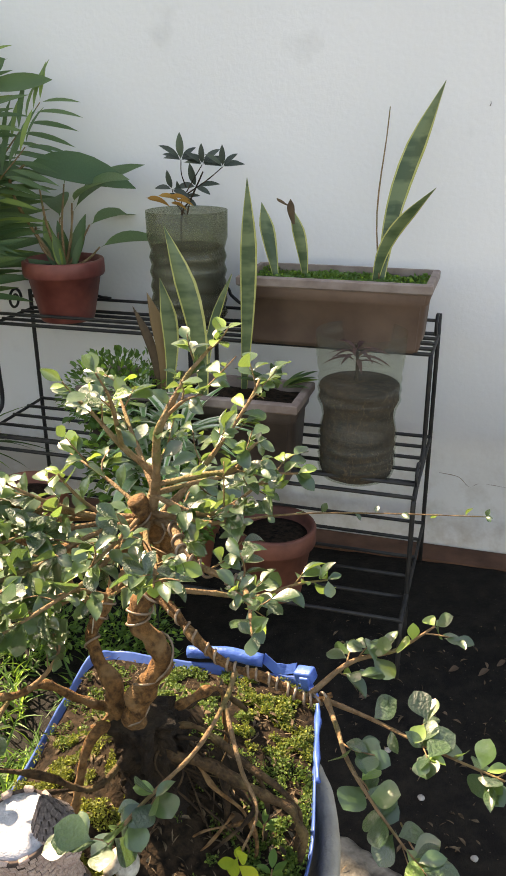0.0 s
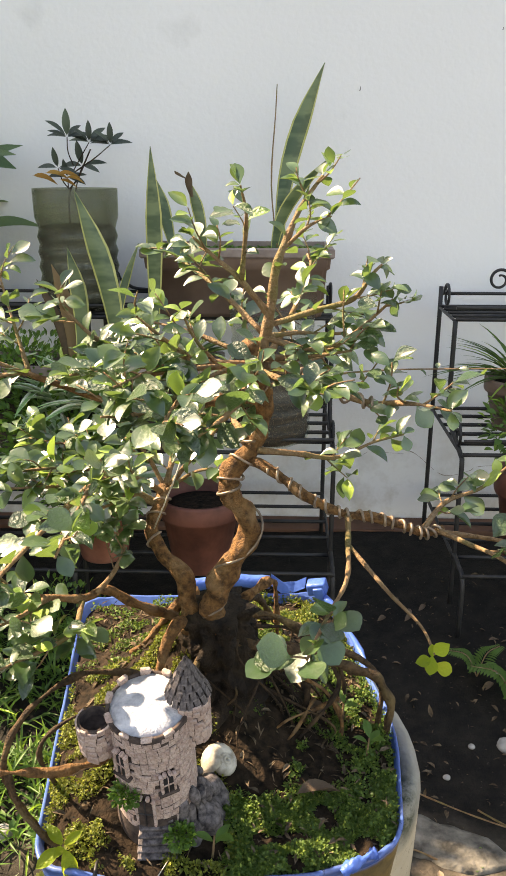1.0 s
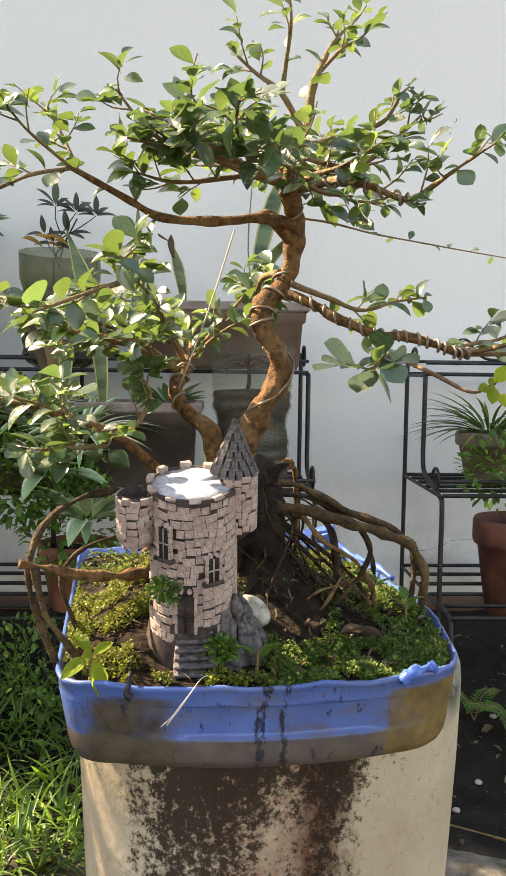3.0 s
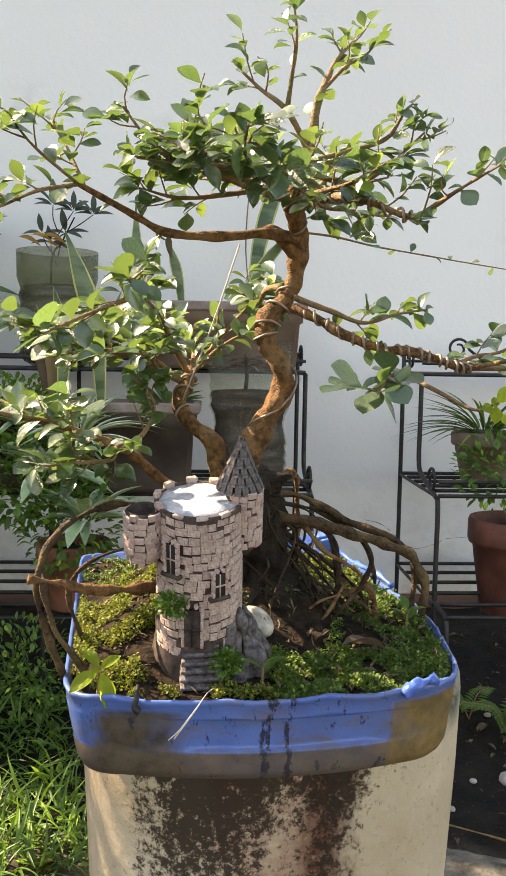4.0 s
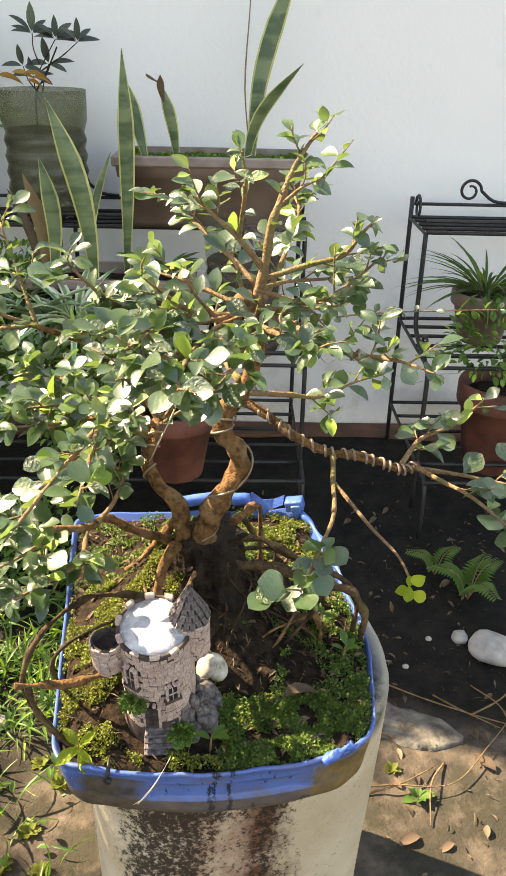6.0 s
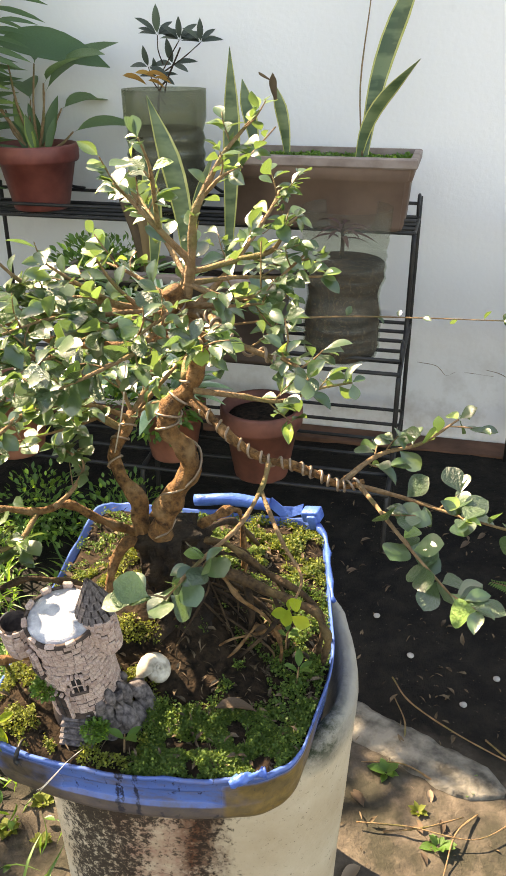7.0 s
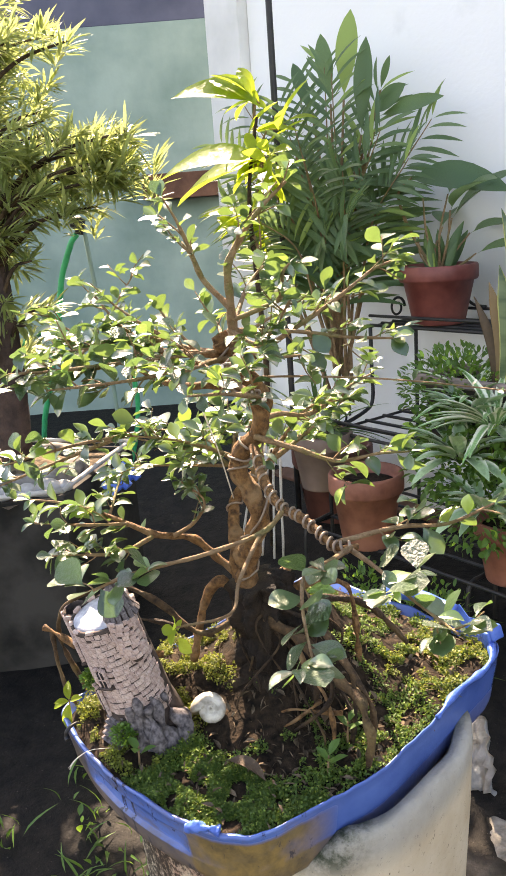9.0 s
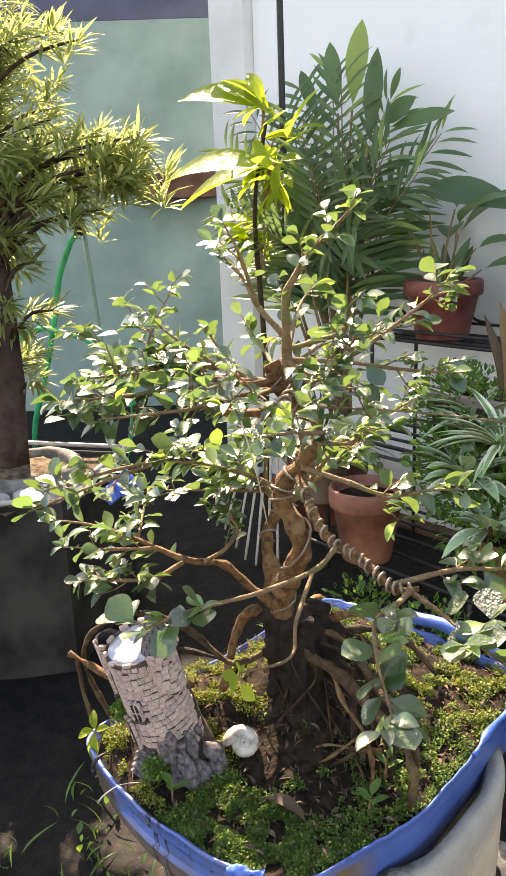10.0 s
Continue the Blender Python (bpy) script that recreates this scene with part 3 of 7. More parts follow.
def build_tray():
    bm = bmesh.new()
    rows = [(0.998, 0.0), (1.004, -0.0006), (1.006, -0.0022), (1.002, -0.0045), (0.997, -0.006), (0.994, -0.0145), (0.9936, -0.016), (0.9934, -0.0164), (0.992, -0.018), (0.984, -0.028), (0.976, -0.038), (0.972, -0.0425), (0.9716, -0.043), (0.971, -0.0445), (0.966, -0.052), (0.958, -0.06), (0.942, -0.067), (0.9, -0.07)]
    rings = []
    for f, full in rows:
        ring, dz = [], full
        for p in OUTLINE:
            q = MIDDLE + (p - MIDDLE) * f
            if -0.0428 < dz < -0.0162 and p.y < 0.77 and -0.105 < p.x < 0.062:
                q.y += 0.005
            q.y += 0.0016 * noise.noise(Vector((p.x * 24, full * 60, 2.0))) if p.y < 0.8 else 0.0
            ring.append(bm.verts.new((q.x, q.y, (tray_rim(p) + dz) if dz > -0.015 else 0.486 + dz)))
        rings.append(ring)
    inner = [bm.verts.new((*(MIDDLE + (p - MIDDLE) * 0.988), tray_rim(p) - 0.001)) for p in OUTLINE]
    deep = [bm.verts.new((*(MIDDLE + (p - MIDDLE) * 0.89), 0.42)) for p in OUTLINE]
    n = len(OUTLINE)
    for a, b in zip([deep, inner] + rings, [inner] + rings):
        for j in range(n):
            bm.faces.new((a[j], b[j], b[(j + 1) % n], a[(j + 1) % n]))
    bm.faces.new(rings[-1][::-1])
    bm.faces.new(deep)
    thing = tagged(empty("bonsai_tray", pose(0, 0, 0)), "blue plastic tray smeared with brown dirt on a cement pedestal", "planter")
    part("tray_wall", bm, TRAY, thing)
    bm = bmesh.new()
    tube(bm, [(0.066, 0.694, 0.482), (0.076, 0.695, 0.487), (0.087, 0.698, 0.489), (0.097, 0.703, 0.488)], 0.0034, 0.005, 18, 10, 1.0, 3)
    for v in bm.verts:                    # creased flat
        v.co += Vector((0.2, 0.5, 1.0)) * 0.004 * (abs(noise.noise(v.co * 210)) - 0.2)
    part("folded_edge", bm, BLUE, thing, "folded flap of the blue rim")
    bm = bmesh.new()
    tube(bm, [(0.0, 1.165, 0.497), (0.05, 1.158, 0.503), (0.105, 1.148, 0.5)], 0.0085, 0.0095, 12, 6, 0.15)
    part("rolled_edge", bm, BLUE, thing, "rolled blue plastic edge")
    bm = bmesh.new()
    box(bm, (-0.013, -0.009, -0.008), (0.013, 0.009, 0.009), 0.003)
    box(bm, (-0.004, -0.012, -0.018), (0.01, -0.006, 0.004), 0.002)
    part("clamp", bm, BLUE, thing, "small blue plastic clamp").matrix_basis = pose(0.163, 1.118, 0.503, 8, -14, -28)
    bm = bmesh.new()
    strip = [(0.105, 1.146, 0.497), (0.12, 1.14, 0.486), (0.135, 1.134, 0.489), (0.148, 1.127, 0.498)]
    for a, b in zip(strip, strip[1:]):
        q = [Vector(a), Vector(b), Vector(b) + Vector((0.003, 0.004, 0.014)), Vector(a) + Vector((0.003, 0.004, 0.014))]
        bm.faces.new([bm.verts.new(v) for v in q])
    bmesh.ops.remove_doubles(bm, verts=bm.verts[:], dist=0.0005)
    bmesh.ops.solidify(bm, geom=bm.faces[:], thickness=0.0015)
    part("ribbon", bm, BLUE, thing, "torn strip of blue plastic", smooth=False)
    bm = bmesh.new()
    tube(bm, [(0.17, 1.11, 0.495), (0.18, 1.07, 0.486), (0.177, 1.0, 0.492), (0.179, 0.95, 0.488)], 0.004, 0.0025, 8, 6, 1.2)
    part("torn_edge", bm, BLUE, thing, "loose crumpled edge of the rim")
    bm = bmesh.new()
    tube(bm, [(-0.128, 0.742, 0.486), (-0.13, 0.731, 0.4925), (-0.132, 0.721, 0.489), (-0.134, 0.719, 0.482), (-0.131, 0.719, 0.479)], 0.0015, 0.0024, 6, 5, 1.2)
    part("tie", bm, IRON, thing, "dark wire tie through the rim")
    return thing


build_tray()


def build_pedestal():
    """A rounded cement block; its rim stands higher on the right of the tray."""
    def ring(bm, z, f):
        out = []
        for j in range(72):
            a = 2 * math.pi * j / 72
            c, s = math.cos(a), math.sin(a)
            x, y = 0.181 * abs(c) ** 0.66 * (1 if c > 0 else -1), 0.16 * abs(s) ** 0.66 * (1 if s > 0 else -1)
            w = 1 + 0.014 * noise.noise(Vector((x * 9, y * 9, z * 5))) + 0.006 * noise.noise(Vector((x * 40, y * 40, z * 30)))
            top = 0.402 + 0.046 * min(max((c - 0.35) / 0.4, 0.0), 1.0)
            chip = 0.007 * noise.noise(Vector((x * 30, y * 30, 2))) if z > 0.95 else 0.0
            out.append(bm.verts.new((x * f * w, y * f * w, z if z < 0.5 else top * z + chip)))
        return out

    def skin(bm, rows):
        rings = [ring(bm, z, f) for z, f in rows]
        for a, b in zip(rings, rings[1:]):
            for j in range(72):
                bm.faces.new((a[j], a[(j + 1) % 72], b[(j + 1) % 72], b[j]))
        return rings
    thing = tagged(empty("pedestal", pose(0.022, 0.914, 0)), "cream cement pedestal stained with black mould and rust", "pedestal")
    bm = bmesh.new()
    skin(bm, ((-0.02, 0.915), (0.06, 0.922), (0.12, 0.932), (0.2, 0.945), (0.28, 0.965), (0.36, 0.985), (0.93, 1.0)))
    part("block", bm, PEDESTAL, thing)
    bm = bmesh.new()
    rings = skin(bm, ((0.93, 1.0), (0.955, 1.004), (0.98, 1.0), (1.0, 0.985), (1.003, 0.95), (1.0, 0.905), (0.95, 0.87), (0.9, 0.82)))
    bm.faces.new(rings[-1])
    part("rim", bm, PEDESTAL, thing, "chipped grey rim, higher at one side")
    return thing


build_pedestal()


def soil_height(x, y):
    """Soil in the tray, heaped up round the foot of the tree."""
    d2 = ((x + 0.01) / 0.085) ** 2 + ((y - 0.955) / 0.1) ** 2
    left = ((x + 0.12) / 0.05) ** 2 + ((y - 0.83) / 0.07) ** 2
    z = 0.478 + 0.1 * math.exp(-d2 * 1.1) + 0.03 * math.exp(-left)
    return z + 0.006 * noise.noise(Vector((x * 30, y * 30, 1))) + 0.003 * noise.noise(Vector((x * 90, y * 90, 5)))


def build_soil():
    bm = bmesh.new()
    rings = []
    for k in range(22):
        f = 0.977 * (1 - k / 22)
        ring = []
        for p in OUTLINE:
            q = MIDDLE + (p - MIDDLE) * f
            z = soil_height(q.x, q.y)
            if k == 0:
                z = min(z, 0.474)
            ring.append(bm.verts.new((q.x, q.y, z)))
        rings.append(ring)
    n = len(OUTLINE)
    for a, b in zip(rings, rings[1:]):
        for j in range(n):
            bm.faces.new((a[j], a[(j + 1) % n], b[(j + 1) % n], b[j]))
    bm.faces.new(rings[-1])
    return tagged(part("soil", bm, SOIL), "dark crumbly soil heaped in the blue tray", "soil", kind="stuff")


build_soil()

# ---- bonsai ----
BRANCHES = []      # (points, thickness at both ends, leafy from, leaf spacing)
bonsai = tagged(empty("bonsai_tree", pose(0, 0, 0)), "bonsai with bent wired trunk, bare arching roots and glossy leaves", "bonsai")


def limb(name, pts, r0, r1, material=BARK, seg=10, knobs=0.5, label="", leafy=None, spacing=0.012, size=0.024):
    bm = bmesh.new()
    line = tube(bm, pts, r0, r1, seg, 7, knobs, len(BRANCHES))
    ob = part(name, bm, material, bonsai, label)
    BRANCHES.append((line, leafy, spacing * 0.8, size * 1.1))
    return ob


def coil(around, r, turns, name="wire"):
    """Training wire wound round a limb's line."""
    pts, n = [], int(turns * 8)
    for k in range(n + 1):
        f = k / n * (len(around) - 1)
        i = min(int(f), len(around) - 2)
        p = around[i].lerp(around[i + 1], f - i)
        t = (around[i + 1] - around[i]).normalized()
        a = t.cross(Vector((0.2, 0.3, 0.9))).normalized()
        b = t.cross(a)
        ang = 2 * math.pi * turns * k / n + 0.9 * math.sin(k * 0.37) + 0.5 * math.sin(k * 0.11)
        pts.append(p + (a * math.cos(ang) + b * math.sin(ang)) * r)
    bm = bmesh.new()
    tube(bm, pts, 0.0013, 0.0013, 6, 2)
    part(name, bm, WIRE, bonsai, "dull copper-coloured training wire")


def root(pts, r0, r1, material):
    return limb("root", pts, r0 * 0.82, r1 * 0.74, material, 9, 1.0)


STUB = [(0.038, 0.874, 0.829), (0.031, 0.862, 0.849), (0.022, 0.848, 0.869), (0.018, 0.84, 0.886)]
KNEE = [(0.035, 0.874, 0.825), (0.024, 0.868, 0.837), (0.009, 0.86, 0.847), (-0.003, 0.856, 0.844)]


def build_limbs():
    limb("trunk", [(-0.008, 0.888, 0.60), (-0.007, 0.885, 0.638), (0.006, 0.88, 0.67), (0.022, 0.875, 0.7), (0.022, 0.872, 0.725), (0.006, 0.87, 0.748), (0.007, 0.872, 0.768), (0.027, 0.875, 0.79), (0.036, 0.875, 0.82), (0.034, 0.868, 0.842), (0.027, 0.858, 0.858), (0.022, 0.848, 0.88), (0.016, 0.845, 0.893)], 0.0122, 0.0064, BARK, 14, 0.6)
    coil(BRANCHES[-1][0][2:32], 0.0122, 2)
    coil(BRANCHES[-1][0][36:52], 0.0115, 3)
    limb("leader", [(0.024, 0.85, 0.865), (0.03, 0.847, 0.89), (0.035, 0.842, 0.92), (0.038, 0.838, 0.951), (0.046, 0.842, 0.97), (0.062, 0.855, 0.998), (0.084, 0.87, 1.022)], 0.0058, 0.0012, TWIG, 8, 0.4, "", 0.45, 0.014, 0.019)
    limb("branch", [(0.046, 0.842, 0.968), (0.062, 0.83, 0.985), (0.078, 0.822, 0.993)], 0.002, 0.0008, TWIG, 6, 0.3, "", 0.3, 0.014, 0.019)
    limb("branch", [(0.03, 0.862, 0.842), (0.0, 0.85, 0.843), (-0.025, 0.85, 0.84), (-0.056, 0.855, 0.838), (-0.09, 0.86, 0.841), (-0.115, 0.858, 0.852), (-0.141, 0.855, 0.864), (-0.163, 0.852, 0.874)], 0.005, 0.0026, BARK, 8, 0.4, "", 0.6, 0.03, 0.02)
    limb("branch", [(-0.163, 0.852, 0.874), (-0.195, 0.86, 0.868), (-0.226, 0.87, 0.855), (-0.25, 0.88, 0.848)], 0.0022, 0.0009, TWIG, 6, 0.3, "", 0.1, 0.018, 0.021)
    limb("branch", [(-0.158, 0.853, 0.872), (-0.17, 0.885, 0.91), (-0.182, 0.928, 0.943)], 0.002, 0.0008, TWIG, 6, 0.3, "", 0.15, 0.016, 0.021)
    limb("branch", [(-0.163, 0.852, 0.874), (-0.196, 0.835, 0.895), (-0.212, 0.825, 0.91)], 0.0018, 0.0008, TWIG, 6, 0.3, "", 0.15, 0.016, 0.021)
    limb("branch", [(0.02, 0.85, 0.872), (-0.012, 0.84, 0.877), (-0.045, 0.835, 0.885), (-0.08, 0.83, 0.89), (-0.106, 0.828, 0.905), (-0.13, 0.825, 0.931)], 0.0042, 0.0011, TWIG, 8, 0.4, "", 0.3, 0.013, 0.021)
    limb("branch", [(-0.03, 0.837, 0.882), (-0.055, 0.815, 0.905), (-0.075, 0.8, 0.925)], 0.0022, 0.0009, TWIG, 6, 0.3, "", 0.2, 0.012, 0.021)
    limb("branch", [(-0.01, 0.84, 0.877), (-0.028, 0.83, 0.9), (-0.04, 0.82, 0.925)], 0.0022, 0.0009, TWIG, 6, 0.3, "", 0.25, 0.012, 0.021)
    for pts in ([(0.02, 0.85, 0.872), (-0.012, 0.81, 0.877), (-0.043, 0.76, 0.876), (-0.06, 0.71, 0.878), (-0.068, 0.672, 0.882)], [(0.0, 0.835, 0.876), (-0.03, 0.815, 0.88), (-0.067, 0.782, 0.887), (-0.095, 0.74, 0.888)], [(0.02, 0.85, 0.87), (0.006, 0.8, 0.868), (-0.004, 0.765, 0.865), (-0.025, 0.725, 0.865), (-0.045, 0.69, 0.866)], [(-0.012, 0.84, 0.877), (-0.075, 0.848, 0.868), (-0.115, 0.84, 0.872)], [(-0.043, 0.76, 0.876), (-0.08, 0.735, 0.87), (-0.105, 0.715, 0.875)], [(-0.03, 0.815, 0.88), (-0.085, 0.81, 0.885), (-0.125, 0.79, 0.885)]):
        limb("branch", pts, 0.003, 0.0009, TWIG, 6, 0.4, "", 0.3, 0.0115, 0.0235)
    limb("branch", [(-0.06, 0.832, 0.887), (-0.085, 0.8, 0.886), (-0.11, 0.775, 0.89)], 0.0022, 0.0009, TWIG, 6, 0.3, "", 0.2, 0.013, 0.021)
    limb("branch", [(0.034, 0.845, 0.915), (0.01, 0.835, 0.944), (-0.01, 0.845, 0.962), (-0.026, 0.85, 0.977)], 0.0032, 0.001, TWIG, 6, 0.3, "", 0.7, 0.011, 0.018)
    limb("branch", [(0.01, 0.835, 0.944), (0.01, 0.822, 0.97), (0.009, 0.809, 0.996), (0.003, 0.8, 1.016)], 0.0024, 0.0008, TWIG, 6, 0.3, "", 0.3, 0.014, 0.019)
    limb("branch", [(0.03, 0.852, 0.87), (0.05, 0.83, 0.873), (0.06, 0.8, 0.869), (0.075, 0.79, 0.862), (0.104, 0.785, 0.853), (0.112, 0.77, 0.857), (0.119, 0.73, 0.867), (0.124, 0.685, 0.875)], 0.0042, 0.001, TWIG, 8, 0.5, "", 0.3, 0.015, 0.019)
    coil(BRANCHES[-1][0][4:30], 0.005, 7)
    limb("branch", [(0.03, 0.845, 0.905), (0.074, 0.84, 0.918), (0.101, 0.83, 0.928), (0.112, 0.82, 0.948), (0.12, 0.82, 0.956)], 0.003, 0.0009, TWIG, 6, 0.3, "", 0.3, 0.014, 0.019)
    limb("branch", [(0.028, 0.846, 0.897), (0.071, 0.83, 0.887), (0.098, 0.82, 0.901), (0.127, 0.81, 0.93)], 0.0028, 0.0009, TWIG, 6, 0.3, "", 0.25, 0.014, 0.019)
    limb("shoot", [(0.04, 0.87, 0.849), (0.077, 0.885, 0.849), (0.13, 0.91, 0.846), (0.183, 0.924, 0.843), (0.25, 0.935, 0.838), (0.33, 0.945, 0.832)], 0.0012, 0.0006, TWIG, 5, 0.2, "", 0.3, 0.032, 0.011)
    limb("branch", [(0.02, 0.873, 0.782), (0.042, 0.855, 0.774), (0.067, 0.835, 0.757), (0.094, 0.821, 0.745), (0.122, 0.812, 0.742), (0.145, 0.805, 0.735), (0.165, 0.8, 0.728), (0.183, 0.806, 0.73)], 0.0048, 0.0026, BARK, 8, 0.6)
    coil(BRANCHES[-1][0][6:48], 0.0046, 17)
    limb("branch", [(0.16, 0.8, 0.729), (0.2, 0.84, 0.738), (0.24, 0.85, 0.745), (0.275, 0.86, 0.765)], 0.0028, 0.001, TWIG, 6, 0.3, "", 0.3, 0.014, 0.024)
    limb("branch", [(0.175, 0.803, 0.728), (0.215, 0.78, 0.728), (0.26, 0.75, 0.727), (0.31, 0.72, 0.727)], 0.0024, 0.0009, TWIG, 6, 0.3, "", 0.3, 0.019, 0.0245)
    limb("branch", [(0.178, 0.803, 0.729), (0.186, 0.76, 0.735), (0.192, 0.72, 0.742), (0.21, 0.69, 0.73), (0.235, 0.665, 0.71)], 0.0026, 0.001, TWIG, 6, 0.3, "", 0.4, 0.018, 0.0255)
    limb("branch", [(0.1, 0.818, 0.744), (0.093, 0.794, 0.729), (0.075, 0.74, 0.725), (0.043, 0.69, 0.721), (0.022, 0.66, 0.712)], 0.003, 0.0011, TWIG, 6, 0.4, "", 0.68, 0.017, 0.0262)
    limb("branch", [(0.093, 0.79, 0.728), (0.11, 0.74, 0.71), (0.125, 0.709, 0.697), (0.115, 0.66, 0.705)], 0.0022, 0.0009, TWIG, 6, 0.3)
    limb("branch", [(0.03, 0.868, 0.79), (0.07, 0.88, 0.78), (0.11, 0.89, 0.77), (0.15, 0.898, 0.78), (0.18, 0.9, 0.785)], 0.0034, 0.001, TWIG, 6, 0.4, "", 0.35, 0.011, 0.024)
    limb("branch", [(0.022, 0.875, 0.8), (0.02, 0.92, 0.8), (0.025, 0.97, 0.79), (0.03, 1.03, 0.805), (0.04, 1.07, 0.815)], 0.004, 0.001, TWIG, 6, 0.4, "", 0.3, 0.01, 0.024)
    limb("branch", [(0.028, 0.86, 0.862), (0.06, 0.9, 0.89), (0.085, 0.94, 0.915), (0.104, 0.974, 0.938), (0.11, 1.01, 0.945)], 0.0036, 0.001, TWIG, 6, 0.4, "", 0.35, 0.012, 0.023)
    limb("branch", [(0.03, 0.85, 0.895), (0.07, 0.89, 0.89), (0.103, 0.923, 0.881), (0.15, 0.93, 0.88)], 0.003, 0.001, TWIG, 6, 0.4, "", 0.3, 0.013, 0.023)
    limb("branch", [(0.03, 0.85, 0.9), (0.0, 0.91, 0.93), (-0.028, 0.98, 0.95)], 0.003, 0.001, TWIG, 6, 0.4, "", 0.3, 0.012, 0.023)
    limb("branch", [(0.024, 0.85, 0.87), (0.03, 0.81, 0.872), (0.045, 0.77, 0.874), (0.05, 0.735, 0.877)], 0.003, 0.001, TWIG, 6, 0.4, "", 0.3, 0.014, 0.022)
    for tip, mid in (((0.0, 0.75, 0.882), (0.012, 0.8, 0.88)), ((0.095, 0.81, 0.89), (0.06, 0.83, 0.882)), ((-0.06, 0.92, 0.9), (-0.02, 0.885, 0.893)), ((0.03, 0.95, 0.905), (0.025, 0.9, 0.897)), ((0.09, 0.87, 0.872), (0.06, 0.86, 0.87))):
        limb("branch", [(0.022, 0.85, 0.878), mid, tip], 0.0026, 0.0009, TWIG, 6, 0.4, "", 0.3, 0.013, 0.021)
    limb("stub", STUB, 0.0085, 0.0072, BARK, 12, 0.9, "cut-off top of the trunk, wound with wire")
    coil(BRANCHES[-1][0][6:], 0.0088, 2)
    limb("branch", KNEE, 0.0068, 0.005, BARK, 10, 0.6)
    # the second, lower stem
    limb("second_trunk", [(-0.03, 0.9, 0.595), (-0.032, 0.9, 0.634), (-0.038, 0.906, 0.656), (-0.056, 0.926, 0.675), (-0.062, 0.938, 0.69), (-0.052, 0.952, 0.707), (-0.045, 0.97, 0.72)], 0.009, 0.0055, BARK, 10, 0.6)
    coil(BRANCHES[-1][0][22:40], 0.0085, 3)
    limb("branch", [(-0.05, 0.955, 0.708), (-0.08, 0.955, 0.722), (-0.11, 0.955, 0.735), (-0.15, 1.01, 0.735), (-0.175, 1.06, 0.745)], 0.004, 0.001, TWIG, 6, 0.4, "", 0.25, 0.008, 0.024)
    limb("branch", [(-0.045, 0.965, 0.718), (-0.035, 1.0, 0.735), (-0.028, 1.045, 0.75), (-0.03, 1.09, 0.76)], 0.004, 0.001, TWIG, 6, 0.4, "", 0.2, 0.008, 0.024)
    limb("branch", [(-0.047, 0.965, 0.716), (-0.07, 0.93, 0.745), (-0.09, 0.88, 0.77), (-0.115, 0.83, 0.785)], 0.0034, 0.001, TWIG, 6, 0.4, "", 0.25, 0.009, 0.024)
    limb("branch", [(-0.042, 0.968, 0.72), (-0.01, 0.965, 0.76), (0.015, 0.963, 0.788), (0.03, 0.97, 0.8)], 0.003, 0.001, TWIG, 6, 0.4, "", 0.25, 0.01, 0.023)
    limb("branch", [(-0.04, 0.935, 0.59), (-0.075, 0.925, 0.612), (-0.109, 0.912, 0.641), (-0.13, 0.875, 0.655), (-0.16, 0.86, 0.668), (-0.2, 0.85, 0.68)], 0.0062, 0.0018, BARK, 8, 0.5, "", 0.7, 0.014, 0.024)
    limb("branch", [(-0.131, 0.868, 0.655), (-0.14, 0.83, 0.648), (-0.17, 0.8, 0.65), (-0.2, 0.78, 0.65)], 0.003, 0.001, TWIG, 6, 0.3, "", 0.25, 0.014, 0.024)
    limb("branch", [(-0.12, 0.89, 0.65), (-0.1, 0.905, 0.665), (-0.09, 0.915, 0.69), (-0.11, 0.9, 0.715)], 0.0028, 0.001, TWIG, 6, 0.3, "", 0.3, 0.01, 0.024)
    limb("branch", [(-0.185, 0.855, 0.676), (-0.22, 0.9, 0.69), (-0.25, 0.94, 0.7)], 0.002, 0.001, TWIG, 6, 0.3, "", 0.1, 0.01, 0.025)
    for pts in ([(-0.115, 0.83, 0.785), (-0.125, 0.77, 0.788), (-0.14, 0.7, 0.785)], [(-0.115, 0.83, 0.785), (-0.16, 0.77, 0.765), (-0.195, 0.72, 0.748)], [(-0.08, 0.955, 0.722), (-0.1, 0.9, 0.735), (-0.14, 0.86, 0.74)], [(-0.11, 0.955, 0.735), (-0.16, 0.93, 0.745), (-0.2, 0.92, 0.75)], [(-0.047, 0.965, 0.716), (-0.02, 0.94, 0.745), (0.0, 0.91, 0.76)], [(-0.16, 0.86, 0.668), (-0.18, 0.81, 0.68), (-0.21, 0.77, 0.69)], [(-0.2, 0.85, 0.68), (-0.24, 0.83, 0.69), (-0.27, 0.81, 0.695)]):
        limb("branch", pts, 0.0024, 0.0009, TWIG, 6, 0.4, "", 0.2, 0.0125, 0.023)
